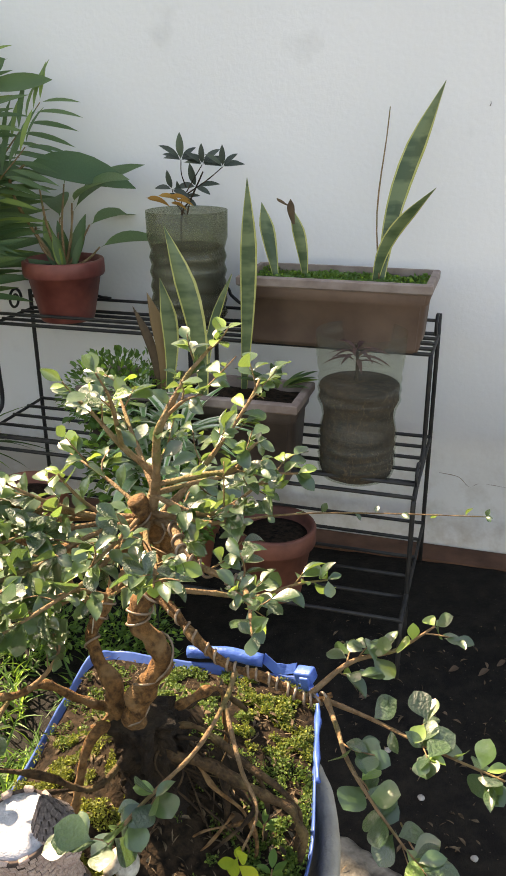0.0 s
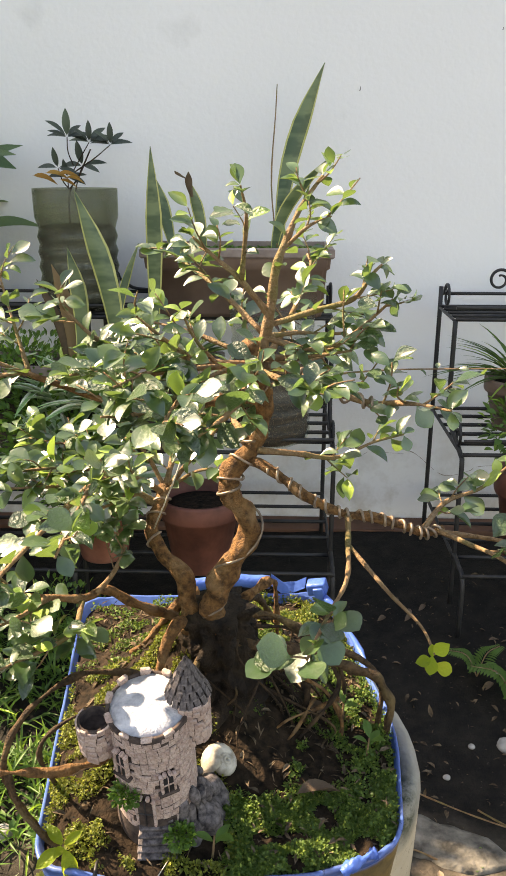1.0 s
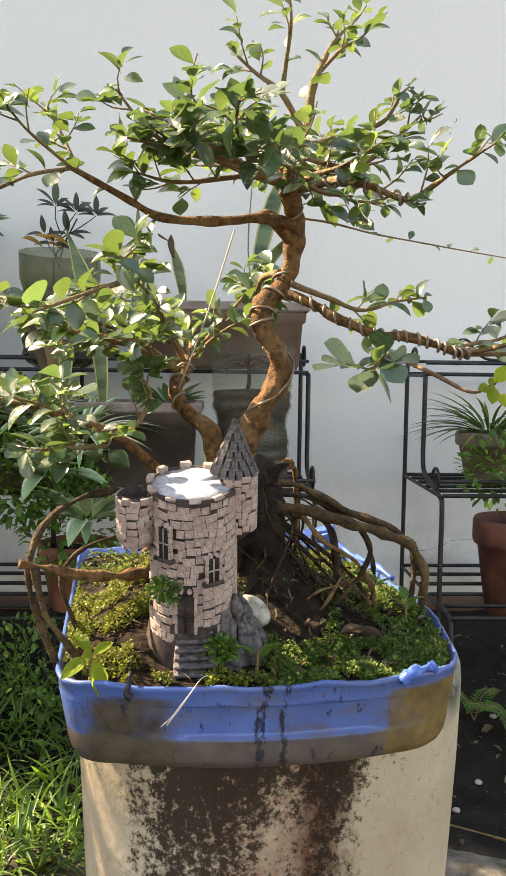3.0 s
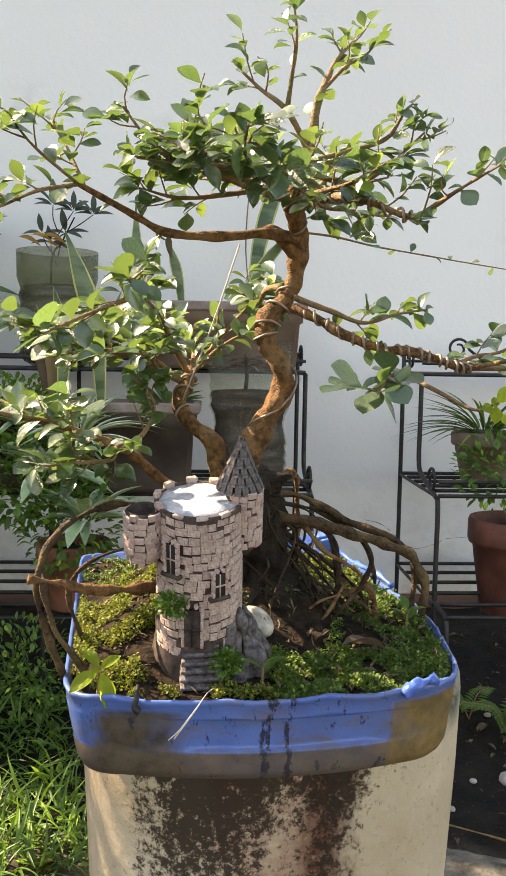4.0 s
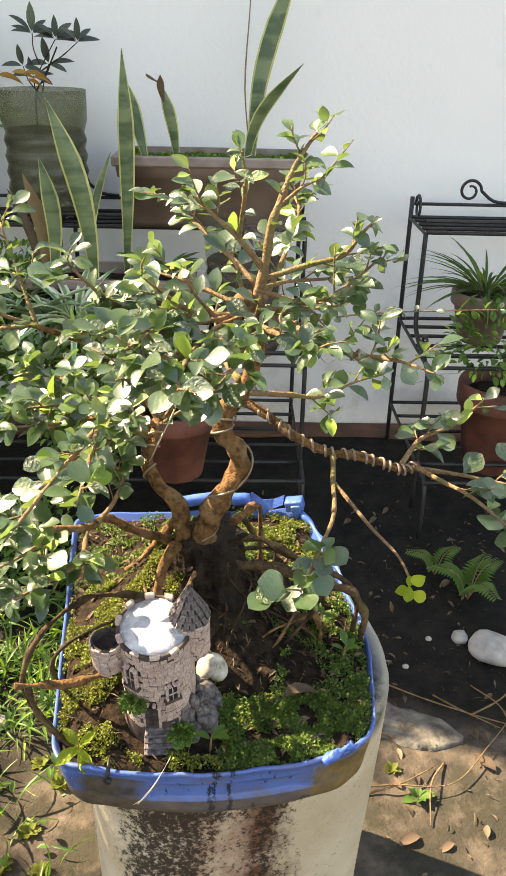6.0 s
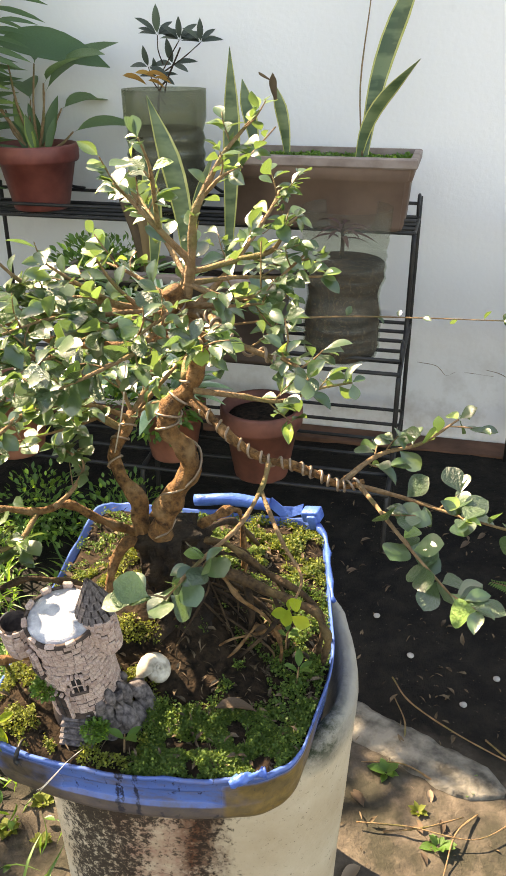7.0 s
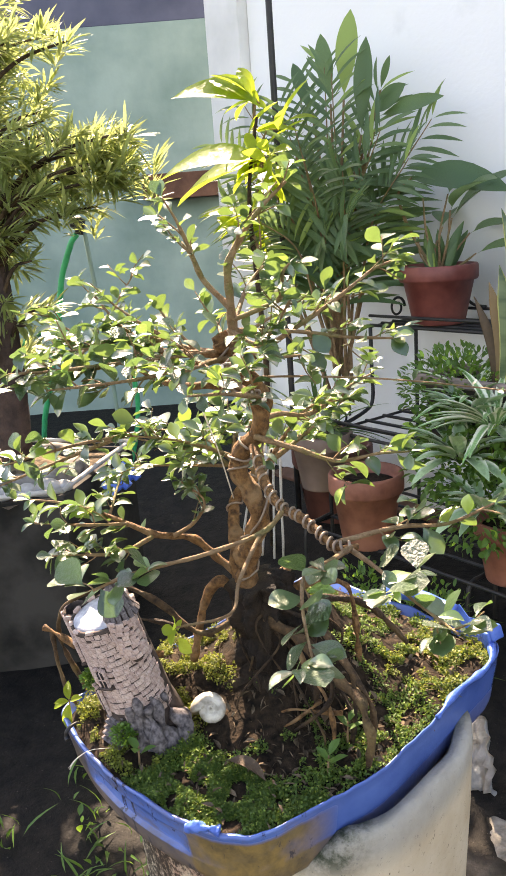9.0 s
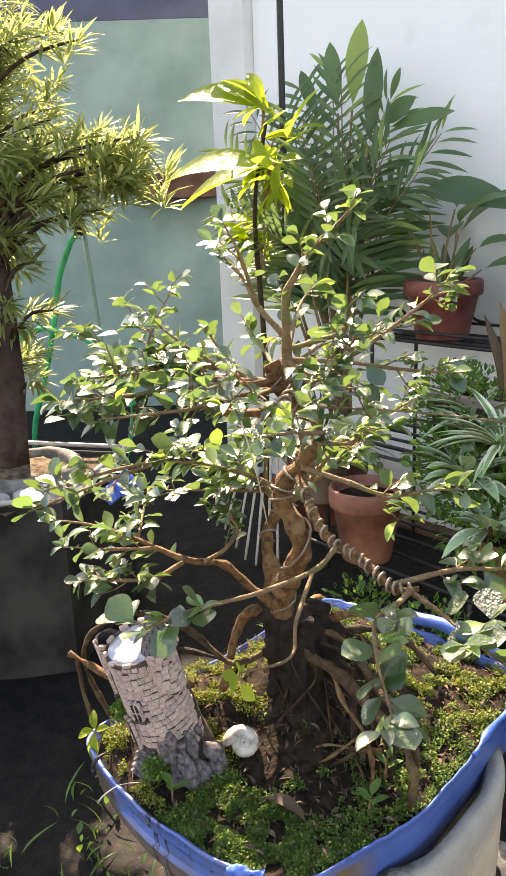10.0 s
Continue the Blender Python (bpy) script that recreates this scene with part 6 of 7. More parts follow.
AMBERLEAF = leaf_mesh("amber_leaf", AMBER, 0.3, 0.4, 0.4, 0.4, 6, 0.8)
for k, (s, z, ln) in enumerate(((-0.72, 1.01, 0.055), (-0.69, 1.015, 0.05), (-0.665, 1.012, 0.05), (-0.66, 1.0, 0.04), (-0.645, 1.005, 0.04))):
    shared("dry_tip", AMBERLEAF, ag, Matrix.Translation(-Vector(back(-0.955, 0.13, 0.83))) @ aim(back(s, 0.15, z), (0.8, -0.2, -0.15 + 0.1 * (k % 3)), (0.2 * k - 0.4, -0.8, 0.6), ln))
SAGE = leaf_mesh("pale_leaf", PALE, 0.27, 0.45, 0.25, 0.45, 8)
strap_plant(back(-0.58, 0.53, 0.5), 26, 0.12, SAGE, "pale-leaved plant with cream leaf edges by the planter", 1.0, "pale plant")
strap_plant(back(-0.5, 0.56, 0.42), 24, 0.11, SAGE, "low pale-leaved plant with arching cream-edged leaves", 1.0, "pale plant")
strap_plant(back(-0.6, 0.46, 0.56), 28, 0.11, SAGE, "pale-leaved plant with cream leaf edges among the pots", 1.0, "pale plant")
HERBS = [OVAL, leaf_mesh("oval_leaf", HERB, 0.4, 0.5, 0.2, 0.3, 4)]
clump("herb_bush", back(-0.71, 0.36, 0.61), 0.14, 1300, 0.019, "dense small-leaved green herb on the lower shelf", HERB, HERBS, 0.6, "herb")
clump("herb_bush", back(0.4, 0.33, 0.49), 0.12, 520, 0.024, "small-leaved green trailing herb on the second stand", HERB, HERBS, 0.7, "herb")
clump("herb_bush", back(-0.8, 0.6, 0.14), 0.1, 420, 0.018, "leafy green weeds below the stand", HERB, HERBS, 0.9, "herb")
clump("herb_bush", back(-0.54, 0.52, 0.42), 0.1, 520, 0.022, "mixed green leaves crowding the front of the stand", HERB, HERBS, 1.2, "herb")
clump("herb_bush", back(-0.63, 0.47, 0.5), 0.12, 800, 0.026, "mixed green leaves filling the gap between the pots", HERB, HERBS, 0.9, "herb")
clump("herb_bush", back(-0.6, 0.6, 0.15), 0.1, 420, 0.017, "green weeds beside the terracotta pots", HERB, HERBS, 0.9, "herb")
poses = []
for _ in range(5200):
    u, v = rng.uniform(-0.448, -0.07), rng.uniform(0.092, 0.24)
    lift = 0.5 + noise.noise(Vector((u * 16, v * 16, 2)))
    if lift > 0.12:
        poses.append((rng.randrange(2), aim(back(u, v, 0.841 + 0.012 * lift * rng.random()), jitter(1) + Vector((0, 0, 0.7)), Vector((0, 0, 1)) + jitter(0.7), rng.uniform(0.005, 0.012))))
tagged(joined("planter_moss", TINY, poses, None, HERB), "bright moss and seedlings in the brown planter", "moss", kind="stuff")


def palm(base, label):
    """Feathery fronds that rise from a clump of canes, with narrow leaflets, and a few undivided paddle leaves on top."""
    thing = leafy("palm", base, label, "palm")
    inv = Matrix.Translation(-Vector(base))
    tips = ((-1.0, 0.1, 1.215), (-0.99, 0.2, 1.12), (-1.7, 0.16, 1.37), (-1.62, 0.3, 1.22), (-1.16, 0.12, 1.3), (-1.5, 0.1, 1.38), (-1.3, 0.3, 1.25), (-1.42, 0.24, 1.3), (-1.12, 0.3, 1.1), (-1.55, 0.35, 1.05), (-1.05, 0.36, 1.0), (-1.25, 0.2, 1.36), (-1.36, 0.12, 1.4), (-1.2, 0.36, 1.15), (-1.45, 0.36, 1.16), (-1.1, 0.18, 1.2), (-1.6, 0.2, 1.12), (-1.35, 0.4, 1.0), (-1.2, 0.3, 0.95))
    for k, (su, d, z) in enumerate(tips):
        tip = inv @ back(su, d, z)
        foot = inv @ back(-1.34 + 0.03 * (k % 3), 0.14 + 0.02 * (k % 2), 0.45)
        mid = foot.lerp(tip, 0.55) + Vector((0, 0, 0.16))
        bm = bmesh.new()
        line = tube(bm, [foot, foot.lerp(mid, 0.6), mid, tip], 0.006, 0.0012, 5, 8)
        fr = part("frond", bm, TWIG, thing)
        for i in range(9, len(line)):
            t = (line[i] - line[i - 1]).normalized()
            f = (i - 9) / (len(line) - 10)
            side = t.cross(Vector((0.1, -0.8, 0.5))).normalized()
            for sgn in (-1, 1):
                way = side * sgn * (1.1 - 0.6 * f) + t * 0.75 + Vector((0, 0, -0.12)) + jitter(0.08)
                shared("leaflet", FROND, fr, aim(line[i], way, Vector((0.1 * sgn, -0.7, 0.7)) + jitter(0.25), 0.2 * (1 - 0.45 * f) * rng.uniform(0.85, 1.1), 1.15))
    for (s0, z0), (s1, z1), d, wide in (((-1.268, 1.3), (-1.237, 1.508), 0.14, 0.8), ((-1.341, 1.3), (-1.372, 1.483), 0.12, 0.75), ((-1.386, 1.28), (-1.458, 1.425), 0.15, 0.7), ((-1.187, 1.2), (-1.165, 1.426), 0.16, 0.62), ((-1.19, 1.25), (-1.08, 1.307), 0.12, 1.2), ((-1.17, 1.245), (-0.975, 1.267), 0.11, 0.6), ((-1.17, 1.31), (-1.139, 1.385), 0.1, 0.7)):
        a, b = inv @ back(s0, d, z0), inv @ back(s1, d, z1)
        stem("stalk", [inv @ back(-1.33, 0.15, 0.5), (inv @ back(-1.31, 0.15, 0.8)).lerp(a, 0.4), a], 0.006, 0.003, TWIG, thing)
        shared("paddle_leaf", PADDLE, thing, aim(a, b - a, (0.35, -0.9, 0.3), (b - a).length * 1.05, wide))
    return thing


PADDLE = leaf_mesh("paddle_leaf", PALM, 0.34, 0.6, 0.12, 0.08, 9)
palm(back(-1.34, 0.16, 0.12), "green feathery palm with paddle-like upper leaves against the white wall")
flower_pot("flower_pot", back(-1.36, 0.16, 0.08), 0.12, 0.24, CLAY, "dark clay pot that holds the palm")

# black upright pole by the wall
bm = bmesh.new()
tube(bm, [(-0.92, 2.2, 0.05), (-0.92, 2.2, 1.2), (-0.92, 2.2, 2.3)], 0.009, 0.009, 10, 4)
tagged(part("pole", bm, IRON), "thin black upright pole standing near the wall", "pole")

# sunlit shrub
lime = leafy("lime_shrub", (-0.905, 2.04, 0.235), "thin shrub with glowing yellow-green leaves in the sun", "shrub")
stem("stem", [(0, 0, -0.2), (0.02, 0.0, 0.4), (0.0, 0.0, 0.8), (0.06, -0.02, 1.02)], 0.01, 0.004, BARK_DARK, lime)
sprays = (((-0.823, 1.254), (-1.068, 1.353)), ((-0.84, 1.263), (-0.961, 1.354)), ((-0.783, 1.185), (-0.718, 1.298)), ((-0.873, 1.181), (-0.756, 1.208)), ((-0.806, 1.108), (-1.151, 1.172)), ((-0.824, 1.109), (-1.134, 1.097)), ((-0.806, 1.108), (-0.956, 1.077)), ((-0.807, 1.094), (-0.882, 1.04)), ((-0.869, 0.974), (-1.0, 1.016)), ((-0.892, 0.918), (-0.975, 0.99)), ((-0.808, 1.081), (-0.831, 1.0)), ((-0.928, 0.947), (-0.854, 0.924)), ((-0.805, 1.121), (-0.718, 1.146)))
for k, ((xa, za), (xb, zb)) in enumerate(sprays):
    a, b = Vector((xa + 0.88, 0.012 * (k % 3), za - 0.2)), Vector((xb + 0.88, -0.05 + 0.03 * (k % 4), zb - 0.2))
    stem("twig", [(0.03, 0, a.z - 0.08), a.lerp(Vector((0.03, 0, a.z)), 0.5), a], 0.003, 0.002, TWIG, lime)
    shared("leaf", LIMELEAF, lime, aim(a, b - a, (-0.4, -0.5, 0.8), (b - a).length * 1.08, 1.05))
    for j in range(4):
        shared("leaf", LIMELEAF, lime, aim(a + jitter(0.02), (b - a) + jitter(0.12), (-0.3, -0.4, 1), rng.uniform(0.07, 0.13)))

# ---- left corner ----


def build_bed():
    """A raised planting bed with a pale rim, pebbles along its edge."""
    thing = tagged(empty("planting_bed", pose(0, 0, 0)), "dark raised planting bed with a pale worn rim and pebbles", "planting bed")
    base = [Vector((-0.954, 1.353)), Vector((-1.138, 1.735)), Vector((-2.3, 1.25)), Vector((-2.0, 0.3)), Vector((-1.5, 0.74))]
    mid = Vector((-1.55, 1.1))
    bm = bmesh.new()
    rings = [[bm.verts.new((*(mid + (p - mid) * f), z)) for p in base] for f, z in ((1.0, 0.0), (1.0, 0.42), (0.95, 0.42), (0.95, 0.38))]
    for a, b in zip(rings, rings[1:]):
        for k in range(5):
            bm.faces.new((a[k], a[k - 1], b[k - 1], b[k]))
    bm.faces.new(rings[-1])
    part("bed_wall", bm, BEDWALL, thing, smooth=False)
    bm = bmesh.new()
    for a, b in zip(base, base[1:] + base[:1]):
        tube(bm, [(a.x, a.y, 0.435), ((a.x + b.x) / 2, (a.y + b.y) / 2, 0.437), (b.x, b.y, 0.435)], 0.0065, 0.0065, 8, 6, 0.2)
    part("rim", bm, GREYROD, thing, "pale worn rim rod")
    bm = bmesh.new()
    grid = {}
    for i in range(25):
        for j in range(25):
            x, y = -2.35 + 1.45 * i / 24, 0.25 + 1.5 * j / 24
            grid[i, j] = bm.verts.new((x, y, 0.405 + 0.02 * noise.noise(Vector((x * 8, y * 8, 0)))))
    for i in range(24):
        for j in range(24):
            c = Vector((-2.35 + 1.45 * (i + 0.5) / 24, 0.25 + 1.5 * (j + 0.5) / 24))
            q = [mid + (p - mid) * 0.93 for p in base]
            if all((q[k] - q[k - 1]).cross(c - q[k - 1]) > 0 for k in range(5)):
                bm.faces.new((grid[i, j], grid[i + 1, j], grid[i + 1, j + 1], grid[i, j + 1]))
    for v in [v for v in bm.verts if not v.link_faces]:
        bm.verts.remove(v)
    part("soil", bm, LITTER, thing, "dry litter")
    spots = [(-1.0, 1.39), (-1.05, 1.325), (-1.02, 1.36), (-1.08, 1.28), (-1.11, 1.24), (-1.15, 1.2)]
    for k, (x, y) in enumerate(spots):
        bm = bmesh.new()
        bmesh.ops.create_icosphere(bm, subdivisions=2, radius=0.022 + 0.006 * (k % 3))
        for v in bm.verts:
            v.co *= 1 + 0.25 * noise.noise(v.co * 30 + Vector((k, 0, 0)))
            v.co.z *= 0.75
        part("pebble", bm, STONE, thing).matrix_basis = pose(x, y, 0.428, 0, 0, k * 40)
    return thing


build_bed()


def build_tree_ring():
    thing = tagged(empty("concrete_ring", pose(-1.2, 1.42, 0.0)), "rough grey concrete ring full of dry litter, round the tree", "ring")
    bm = bmesh.new()
    turned(bm, [(0.16, 0.38), (0.165, 0.43), (0.16, 0.455), (0.148, 0.462), (0.134, 0.46), (0.128, 0.44), (0.126, 0.41)], 36, wobble=0.03)
    for v in bm.verts:
        v.co += v.co.normalized() * 0.008 * noise.noise(v.co * 22)
    part("ring", bm, CONCRETE, thing)
    bm = bmesh.new()
    turned(bm, [(0.134, 0.436), (0.1, 0.444), (0.07, 0.448), (0.04, 0.45), (0.001, 0.452)], 36)
    for v in bm.verts:
        v.co.z += 0.012 * noise.noise(v.co * 30)
    part("litter", bm, LITTER, thing, "dry leaf litter")
    return thing


build_tree_ring()


def build_podocarpus():
    tree = tagged(empty("podocarpus_tree", pose(-1.23, 1.43, 0.43)), "small tree with dense whorls of narrow sunlit leaves", "tree")
    stem("trunk", [(0, 0, 0), (0.01, 0.01, 0.3), (-0.05, 0.05, 0.65), (-0.17, 0.13, 1.1)], 0.046, 0.024, TRUNKBARK, tree)
    poses = []
    tips = []
    for k in range(200):
        a = k * 2.39996
        z = 0.6 + 0.46 * (k / 200)
        tier = 0.72 + 0.28 * math.sin(z * 34)            # boughs stand in tiers with gaps between
        reach = rng.uniform(0.1, 0.34) * tier
        tips.append((Vector((math.cos(a) * reach - 0.18, math.sin(a) * reach + 0.12, z + rng.uniform(-0.02, 0.1))), Vector((math.cos(a), math.sin(a), 0.5)) + jitter(0.5), k))
    for k in range(60):                                  # a bough that reaches out to one side
        f = k / 60
        mid = Vector((-0.05, 0.05, 0.66)).lerp(Vector((0.42, 0.16, 0.73)), f)
        wide = 0.11 - 0.05 * f
        tips.append((mid + jitter(1) * wide, Vector((0.7, 0.3, 0.5)) + jitter(0.8), k))
    for k in range(34):                                  # short shoots low on the trunk
        a = k * 2.39996
        r = rng.uniform(0.06, 0.17)
        tips.append((Vector((math.cos(a) * r - 0.03, math.sin(a) * r + 0.03, rng.uniform(0.22, 0.6))), Vector((math.cos(a), math.sin(a), 0.1)) + jitter(0.4), k))
    for tip, out, k in tips:
        if k % 4 == 0:
            foot = Vector((-0.3, 0.22, 1.0)) * max(tip.z - 0.48, 0.0) * 0.5
            stem("limb", [(foot.x, foot.y, tip.z - 0.14), (tip + foot) * 0.5 + Vector((0, 0, tip.z * 0.46 - foot.z * 0.5)), tip], 0.007, 0.0025, BARK_DARK, tree)
        out.normalize()
        for j in range(34):
            f = rng.random()
            q = tip - out * 0.08 * f
            side = jitter(1)
            side -= out * side.dot(out)
            way = side.normalized() * rng.uniform(0.4, 1.0) + out * (0.5 + 0.9 * (1 - f)) + Vector((0, 0, rng.uniform(-0.5, 0.4)))
            poses.append((0, aim(q, way, Vector((0, 0, 1)) + jitter(0.5), rng.uniform(0.045, 0.075))))
    joined("crown", [NEEDLE], poses, tree, PODO)
    return tree


TRUNKBARK = bark_material("trunk_bark", (0.025, 0.016, 0.013), (0.07, 0.042, 0.033), (0.1, 0.065, 0.05), 30)
build_podocarpus()
hose = leafy("garden_hose", (-1.44, 1.86, 0.0), "bright green garden hose hanging from a dark tap", "hose")
stem("hose", [(0.0, 0.02, 1.0), (-0.02, 0.005, 0.965), (-0.072, 0, 0.872), (-0.121, 0, 0.719), (-0.196, 0, 0.538), (-0.27, 0, 0.36), (-0.3, 0, 0.02)], 0.0092, 0.0092, HOSE, hose)
stem("loop", [(-0.6, 0.05, 0.3), (-0.4, 0.03, 0.62), (-0.24, 0.01, 0.7), (-0.17, -0.012, 0.72), (-0.121, -0.018, 0.722), (0.017, 0, 0.7), (0.12, 0.0, 0.655), (0.16, 0.03, 0.6), (0.12, 0.07, 0.42), (0.0, 0.06, 0.1)], 0.0085, 0.0085, HOSE, hose)
stem("tap", [(-0.02, 0.03, 1.03), (0.01, 0.03, 1.035), (0.01, 0.02, 1.0)], 0.02, 0.013, BLACK, hose)
stem("standpipe", [(0.03, 0.07, 0.0), (0.03, 0.07, 0.5), (0.01, 0.04, 1.03)], 0.007, 0.007, GREENWALL, hose)

bm = bmesh.new()
box(bm, (-0.05, -0.015, 0.0), (0.05, 0.015, 0.02), 0.004)
box(bm, (-0.03, -0.022, 0.018), (-0.01, 0.022, 0.03), 0.003)
box(bm, (0.02, -0.022, 0.018), (0.035, 0.022, 0.03), 0.003)
cl = part("blue_clip", bm, BLUE)
cl.matrix_world = pose(-0.957, 1.515, 0.405, 50, 0, 115.7) @ Matrix.Scale(1.35, 4)
tagged(cl, "bright blue plastic clip hanging on the bed's rim rod", "clip")

sticks = leafy("stick_bundle", (-0.87, 2.0, 0.26), "bundle of thin pale dry sticks leaning by the wall", "sticks")
for k, (xa, xb, zb) in enumerate(((0.034, 0.015, -0.22), (0.0, -0.1, -0.17), (0.02, -0.067, -0.2), (0.03, -0.03, -0.22), (0.05, 0.05, -0.2), (-0.02, -0.14, -0.12))):
    stem("stick", [(xa, 0.0, 0.23), ((xa + xb) / 2, -0.01, 0.1 + zb * 0.3), (xb, -0.02, zb)], 0.004, 0.004, STRING, sticks)

bm = bmesh.new()
grid = {}
for i in range(13):
    for j in range(13):
        u, v = i / 12, j / 12
        p = Vector((-0.035 + 0.055 * u + 0.02 * (1 - v), 1.44, 0.15 * v))
        w = noise.noise(Vector((u * 4, v * 4, 0))) * 0.03 + noise.noise(Vector((u * 11, v * 13, 4))) * 0.014
        grid[i, j] = bm.verts.new(p + Vector((w * 0.4, w, 0)))
for i in range(12):
    for j in range(12):
        bm.faces.new((grid[i, j], grid[i + 1, j], grid[i + 1, j + 1], grid[i, j + 1]))
bmesh.ops.solidify(bm, geom=bm.faces[:], thickness=0.003)
tagged(part("plastic_bag", bm, BAG), "crumpled white plastic bag standing behind the pedestal", "plastic bag")

# ---- litter on the ground ----
for k, (x, y) in enumerate(((0.383, 1.401), (0.534, 1.338), (0.46, 1.28), (0.6, 1.33), (0.33, 1.5), (0.66, 1.5), (-0.3, 1.3), (0.7, 1.25))):
    bm = bmesh.new()
    bmesh.ops.create_icosphere(bm, subdivisions=2, radius=0.007 + 0.012 * (k % 3 == 0) * (k > 2))
    for v in bm.verts:
        v.co *= 1 + 0.3 * noise.noise(v.co * 90 + Vector((k, 0, 0)))
        v.co.z *= 0.6
    ob = part("pebble", bm, STONE)
    ob.matrix_world = pose(x, y, ground_height(x, y) + 0.003, 0, 0, k * 50)
    tagged(ob, "small pale pebble on the dark earth", "pebble", "pebbles on the ground")
for k in range(7):
    x, y = 0.28 + 0.05 * k, 1.02 + 0.03 * ((k * 5) % 7)
    bm = bmesh.new()
    a = k * 1.3
    tube(bm, [(0, 0, 0.003), (0.06 * math.cos(a), 0.06 * math.sin(a), 0.012), (0.13 * math.cos(a + 0.2), 0.13 * math.sin(a + 0.2), 0.003)], 0.002, 0.001, 5, 5, 0.4)
    ob = part("dry_twig", bm, TWIG)
    ob.matrix_world = Matrix.Translation((x, y, ground_height(x, y)))
    tagged(ob, "thin dry twig lying on the sunlit ground", "twig", "twigs on the ground")


def weed(x, y, count, size, mesh, label):
    thing = leafy("weed", (x, y, ground_height(x, y) - 0.002), label, "weed")
    for k in range(count):
        a = k * 2.4
        shared("leaf", mesh, thing, aim((0, 0, 0), (math.cos(a), math.sin(a), rng.uniform(0.3, 1.3)), (0, 0, 1), size * rng.uniform(0.6, 1.1)))
    return thing


weed(0.3, 1.13, 12, 0.03, OVAL, "small bright weed on the sunlit ground")
weed(0.43, 1.1, 10, 0.03, OVAL, "small bright weed at the slab's edge")
weed(0.36, 1.0, 8, 0.03, OVAL, "yellow-green seedling on the sunlit ground")


def fern(x, y, fronds, size, label):
    """A small fern: arching stalks with paired leaflets."""
    thing = leafy("fern", (x, y, ground_height(x, y)), label, "fern")
    for k in range(fronds):
        a = k * 2.2 + 0.4
        out = Vector((math.cos(a), math.sin(a), 0))
        bm = bmesh.new()
        line = tube(bm, [Vector((0, 0, 0)), out * size * 0.3 + Vector((0, 0, size * 0.55)), out * size * 0.8 + Vector((0, 0, size * 0.6))], 0.0016, 0.0008, 5, 8)
        fr = part("frond", bm, TWIG, thing)
        for i in range(3, len(line)):
            t = (line[i] - line[i - 1]).normalized()
            side = t.cross(Vector((0, 0, 1))).normalized()
            for sgn in (-1, 1):
                shared("leaflet", FERNLEAF, fr, aim(line[i], side * sgn + t * 0.4, (0, 0, 1), size * 0.3 * (1.1 - i / len(line)) + 0.008))
    return thing


FERNLEAF = leaf_mesh("fern_leaflet", HERB, 0.3, 0.4, 0.2, 0.2, 4)
poses = []
for _ in range(700):
    x, y = rng.uniform(0.22, 1.1), rng.uniform(0.85, 1.85)
    poses.append((rng.randrange(2), aim((x, y, ground_height(x, y) + rng.uniform(0.001, 0.005)), jitter(1) * 1.0 + Vector((0, 0, 0.05)), Vector((0, 0, 1)) + jitter(0.4), rng.uniform(0.006, 0.026))))
tagged(joined("ground_litter", BITS, poses, None, LITTER), "dry leaf scraps and straw strewn over the dark earth", "litter", kind="stuff")
fern(0.66, 1.42, 4, 0.11, "small bright green fern on the dark earth")
fern(0.62, 1.5, 3, 0.08, "small green fern growing in the wet earth")
YELLOW = leaf_mesh("yellow_weed_leaf", MOSS_YELLOW, 0.5, 0.5, 0.2, 0.2, 4)
for x, y, n, size in ((-0.25, 1.07, 14, 0.028), (-0.29, 1.02, 12, 0.03), (-0.235, 1.0, 12, 0.026), (-0.2, 1.15, 14, 0.028), (-0.16, 1.24, 12, 0.024), (-0.19, 1.3, 14, 0.03), (-0.14, 1.33, 10, 0.022), (-0.23, 1.2, 12, 0.026), (0.225, 1.17, 16, 0.026), (0.38, 1.16, 14, 0.024), (0.34, 1.06, 10, 0.022), (0.45, 1.13, 10, 0.024)):
    weed(x, y, n + 6, size * 0.75, YELLOW, "yellow-green weed in the sun beside the pedestal")
for k in range(14):
    weed(-0.27 + 0.047 * (k % 4) + 0.017 * ((k * 5) % 3), 1.26 + 0.075 * (k // 4) + 0.02 * (k % 3), 9 + k % 5, 0.052 + 0.008 * (k % 3), GRASS, "tuft of green grass beside the pedestal")


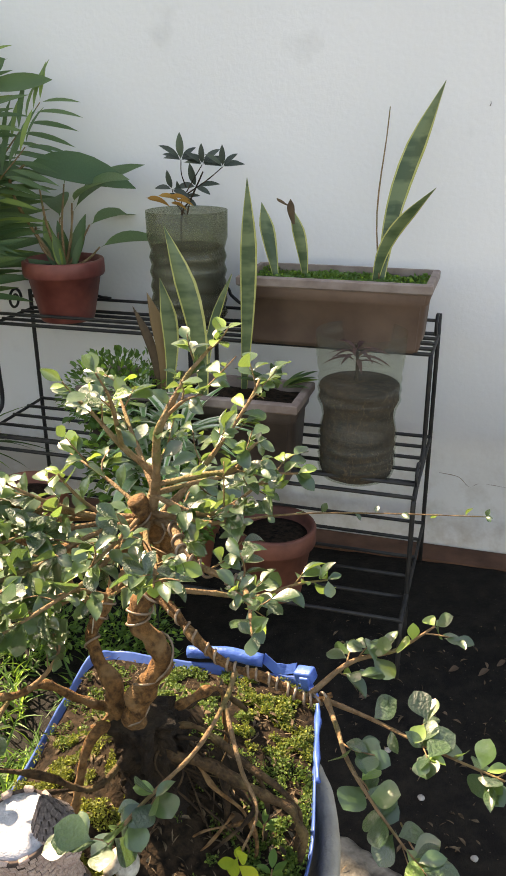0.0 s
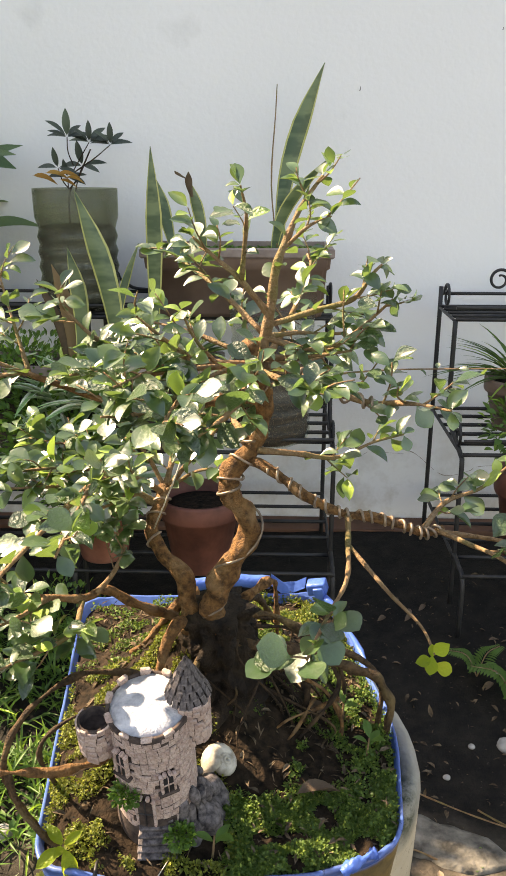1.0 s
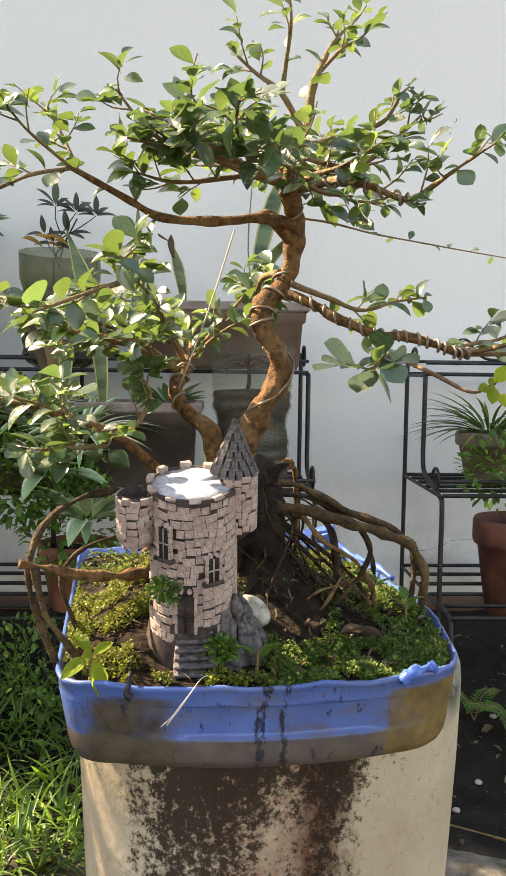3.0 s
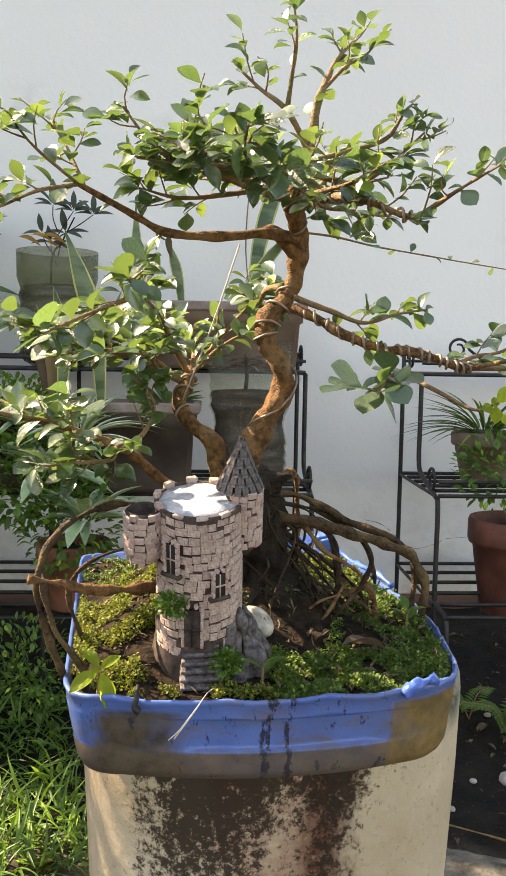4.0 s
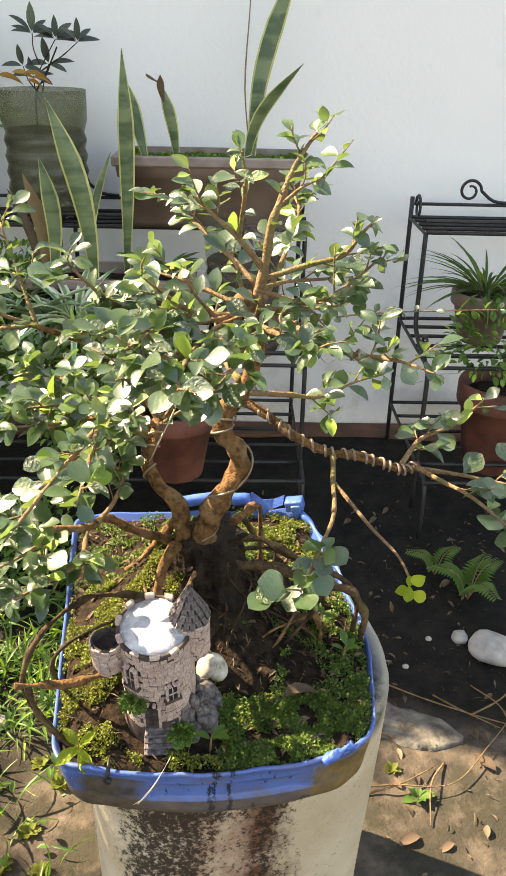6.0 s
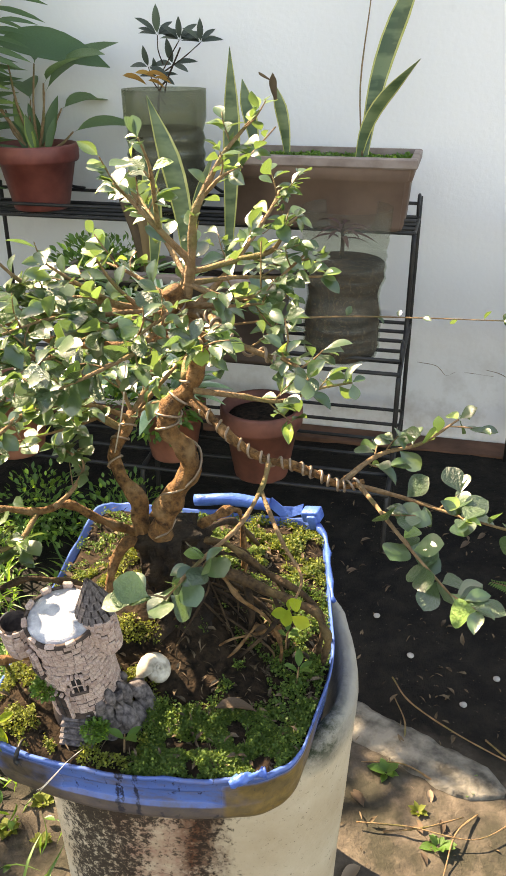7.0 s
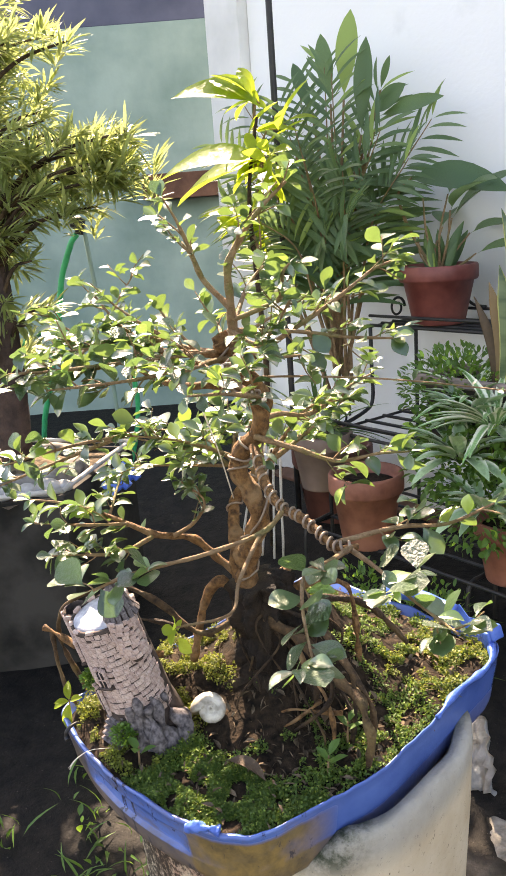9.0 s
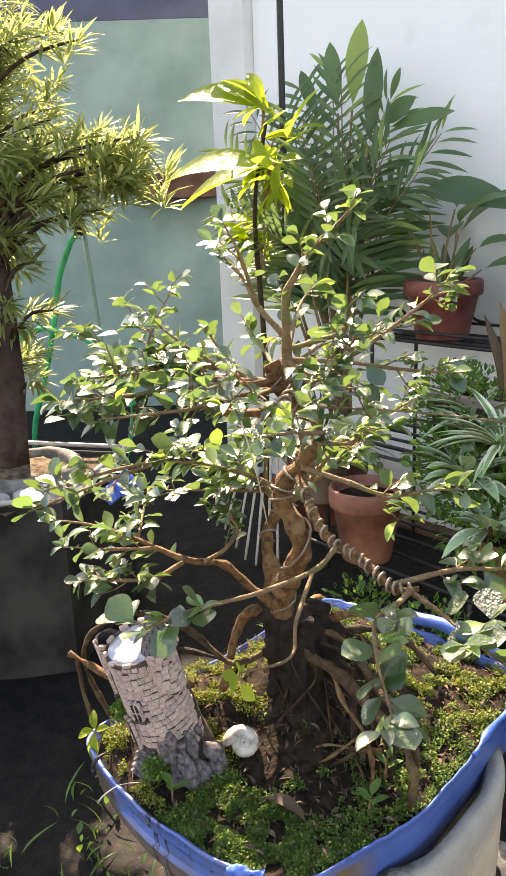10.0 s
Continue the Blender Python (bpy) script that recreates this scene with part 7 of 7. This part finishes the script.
poses = []
WEEDS = [leaf_mesh("weed_leaf", HERB, 0.5, 0.5, 0.2, 0.2, 4), leaf_mesh("weed_blade", HERB, 0.075, 0.2, 0.3, 0.5, 4)]
for k in range(4800):
    x, y = rng.uniform(-0.62, -0.12), rng.uniform(0.75, 1.85)
    if (x > -0.2 and y < 1.2) or (y < 1.15 and rng.random() < 0.8):
        continue
    thick = noise.noise(Vector((x * 7, y * 7, 4)))
    if thick > -0.12:
        poses.append((0 if k % 3 == 0 else 1, aim((x, y, ground_height(x, y) + rng.random() * 0.03 * (0.4 + thick)), jitter(1) + Vector((0, 0, 0.9)), Vector((0, 0, 1)) + jitter(0.6), rng.uniform(0.012, 0.026) if k % 3 == 0 else rng.uniform(0.04, 0.085))))
tagged(joined("ground_weeds", WEEDS, poses, None, HERB), "low green weeds covering the ground beside the pedestal", "weeds", kind="stuff")


def dry_leaf(x, y, z, size, turn, label="curled brown dead leaf on the ground"):
    ob = new("dead_leaf", DEADLEAF)
    ob.matrix_world = pose(x, y, z + 0.003, rng.uniform(-12, 12), rng.uniform(-12, 12), turn) @ Matrix.Scale(size, 4)
    return tagged(ob, label, "dead leaf", "dead leaves")


DEADLEAF = leaf_mesh("dead_leaf_shape", DRY, 0.42, 0.4, 0.35, 0.2, 6, 0.5)
for k in range(13):
    x = 0.22 + 0.32 * rng.random()
    y = 0.86 + 0.3 * rng.random()
    dry_leaf(x, y, ground_height(x, y), rng.uniform(0.02, 0.045), rng.uniform(0, 360))
for k in range(12):
    x, y = 0.3 + 0.5 * rng.random(), 1.25 + 0.5 * rng.random()
    dry_leaf(x, y, ground_height(x, y), rng.uniform(0.015, 0.035), rng.uniform(0, 360))
dry_leaf(0.045, 0.772, 0.492, 0.045, -85, "pale curled dead leaf lying on the moss")
dry_leaf(0.1, 0.86, 0.5, 0.03, 20, "small dead leaf on the soil")
bm = bmesh.new()
tube(bm, [(0.34, 1.34, 0.012), (0.36, 1.27, 0.02), (0.42, 1.19, 0.03), (0.5, 1.13, 0.025), (0.58, 1.08, 0.02)], 0.0018, 0.001, 5, 8, 0.4)
tagged(part("long_twig", bm, TWIG), "long thin dry twig across dark earth and path", "twig")
bm = bmesh.new()
tube(bm, [(0.24, 1.03, 0.01), (0.32, 1.02, 0.012), (0.42, 1.0, 0.012), (0.52, 1.06, 0.015), (0.58, 1.1, 0.02)], 0.0014, 0.0009, 5, 8, 0.4)
tagged(part("long_twig", bm, TWIG), "long pale dry twig on the sunlit path", "twig")
bm = bmesh.new()
bmesh.ops.create_icosphere(bm, subdivisions=3, radius=0.05)
for v in bm.verts:
    v.co *= 1 + 0.3 * noise.noise(v.co * 18)
    v.co.z *= 0.45
rk = part("stone", bm, STONE)
rk.matrix_world = pose(0.65, 1.285, 0.008, 0, 0, 30)
tagged(rk, "flat grey stone half sunk in dark earth", "stone")

# young shoots in the tray
def sprout(x, y, z, sizes, mesh, label, lean=0.6):
    thing = leafy("seedling", (x, y, z), label, "seedling")
    stem("stem", [(0, 0, -0.006), (0.001, 0.0, 0.008), (0.002, 0.0, 0.018)], 0.0012, 0.0008, TWIG, thing)
    for k, s in enumerate(sizes):
        a = k * 2.4 + 0.6
        shared("leaf", mesh, thing, aim((0.002, 0, 0.008 + 0.003 * k), (math.cos(a) * lean, math.sin(a) * lean, 0.5), (0, 0, 1), s))
    return thing


SPROUT = leaf_mesh("sprout_leaf", LIME, 0.45, 0.5, 0.2, 0.3, 6)
SPROUT_DARK = leaf_mesh("sprout_leaf", HERB, 0.45, 0.5, 0.2, 0.2, 6)
corner = sprout(-0.158, 0.745, 0.486, (), SPROUT, "bright yellow-green seedling with a drooping leaf at the tray's corner")
for way, size in (((0.25, -0.5, -0.75), 0.03), ((-0.8, -0.35, -0.25), 0.026), ((-0.35, 0.2, 0.6), 0.022), ((0.6, 0.1, 0.45), 0.018), ((-0.2, -0.6, 0.3), 0.016)):
    shared("leaf", SPROUT, corner, aim((0.002, 0, 0.016), way, (0.1, -0.5, 0.8), size))
sprout(-0.035, 0.732, 0.484, (0.02, 0.02, 0.024), SPROUT_DARK, "small green seedling beside the toy castle")
sprout(0.13, 0.82, 0.486, (0.02, 0.018, 0.02, 0.02), SPROUT_DARK, "round-leaved green seedling near the tray's edge")
sprout(0.12, 0.87, 0.49, (0.018, 0.018, 0.02, 0.016), SPROUT_DARK, "round-leaved green seedling under the roots")
bm = bmesh.new()
tube(bm, [(-0.072, 0.73, 0.486), (-0.082, 0.711, 0.491), (-0.092, 0.702, 0.484), (-0.101, 0.7, 0.474), (-0.108, 0.701, 0.464)], 0.0005, 0.0008, 5, 5, 0.6)
tube(bm, [(-0.099, 0.7, 0.476), (-0.106, 0.7, 0.469), (-0.112, 0.702, 0.463)], 0.0004, 0.0003, 5, 3, 0.6)
tagged(part("grass_straw", bm, STRING), "dry grass straw hanging over the blue rim", "straw")

# marks and cracks on the white wall
for k, (s, z, ln) in enumerate(((0.36, 1.36, 0.012), (0.345, 1.33, 0.006), (0.02, 1.2, 0.01))):
    bm = bmesh.new()
    tube(bm, [(s, 0.0692, z), (s + 0.002, 0.0688, z + ln * 0.5), (s + 0.001, 0.0692, z + ln)], 0.0012, 0.0006, 5, 4, 0.6)
    ob = part("wall_mark", bm, BLACK)
    ob.matrix_world = BACK
    tagged(ob, "small dark mark on the white wall", "mark", kind="structure")
for k, line in enumerate((((-0.02, 0.307), (0.03, 0.3), (0.06, 0.275), (0.09, 0.288), (0.18, 0.283)), ((0.16, 0.3), (0.21, 0.285), (0.29, 0.223), (0.36, 0.235), (0.4, 0.25), (0.6, 0.26)))):
    bm = bmesh.new()
    tube(bm, [(s, 0.0703, z) for s, z in line], 0.0009, 0.0006, 5, 9, 1.6, k)
    ob = part("wall_crack", bm, GREYRIM)
    ob.matrix_world = BACK
    tagged(ob, "thin crack in the plaster low on the wall", "crack", kind="structure")
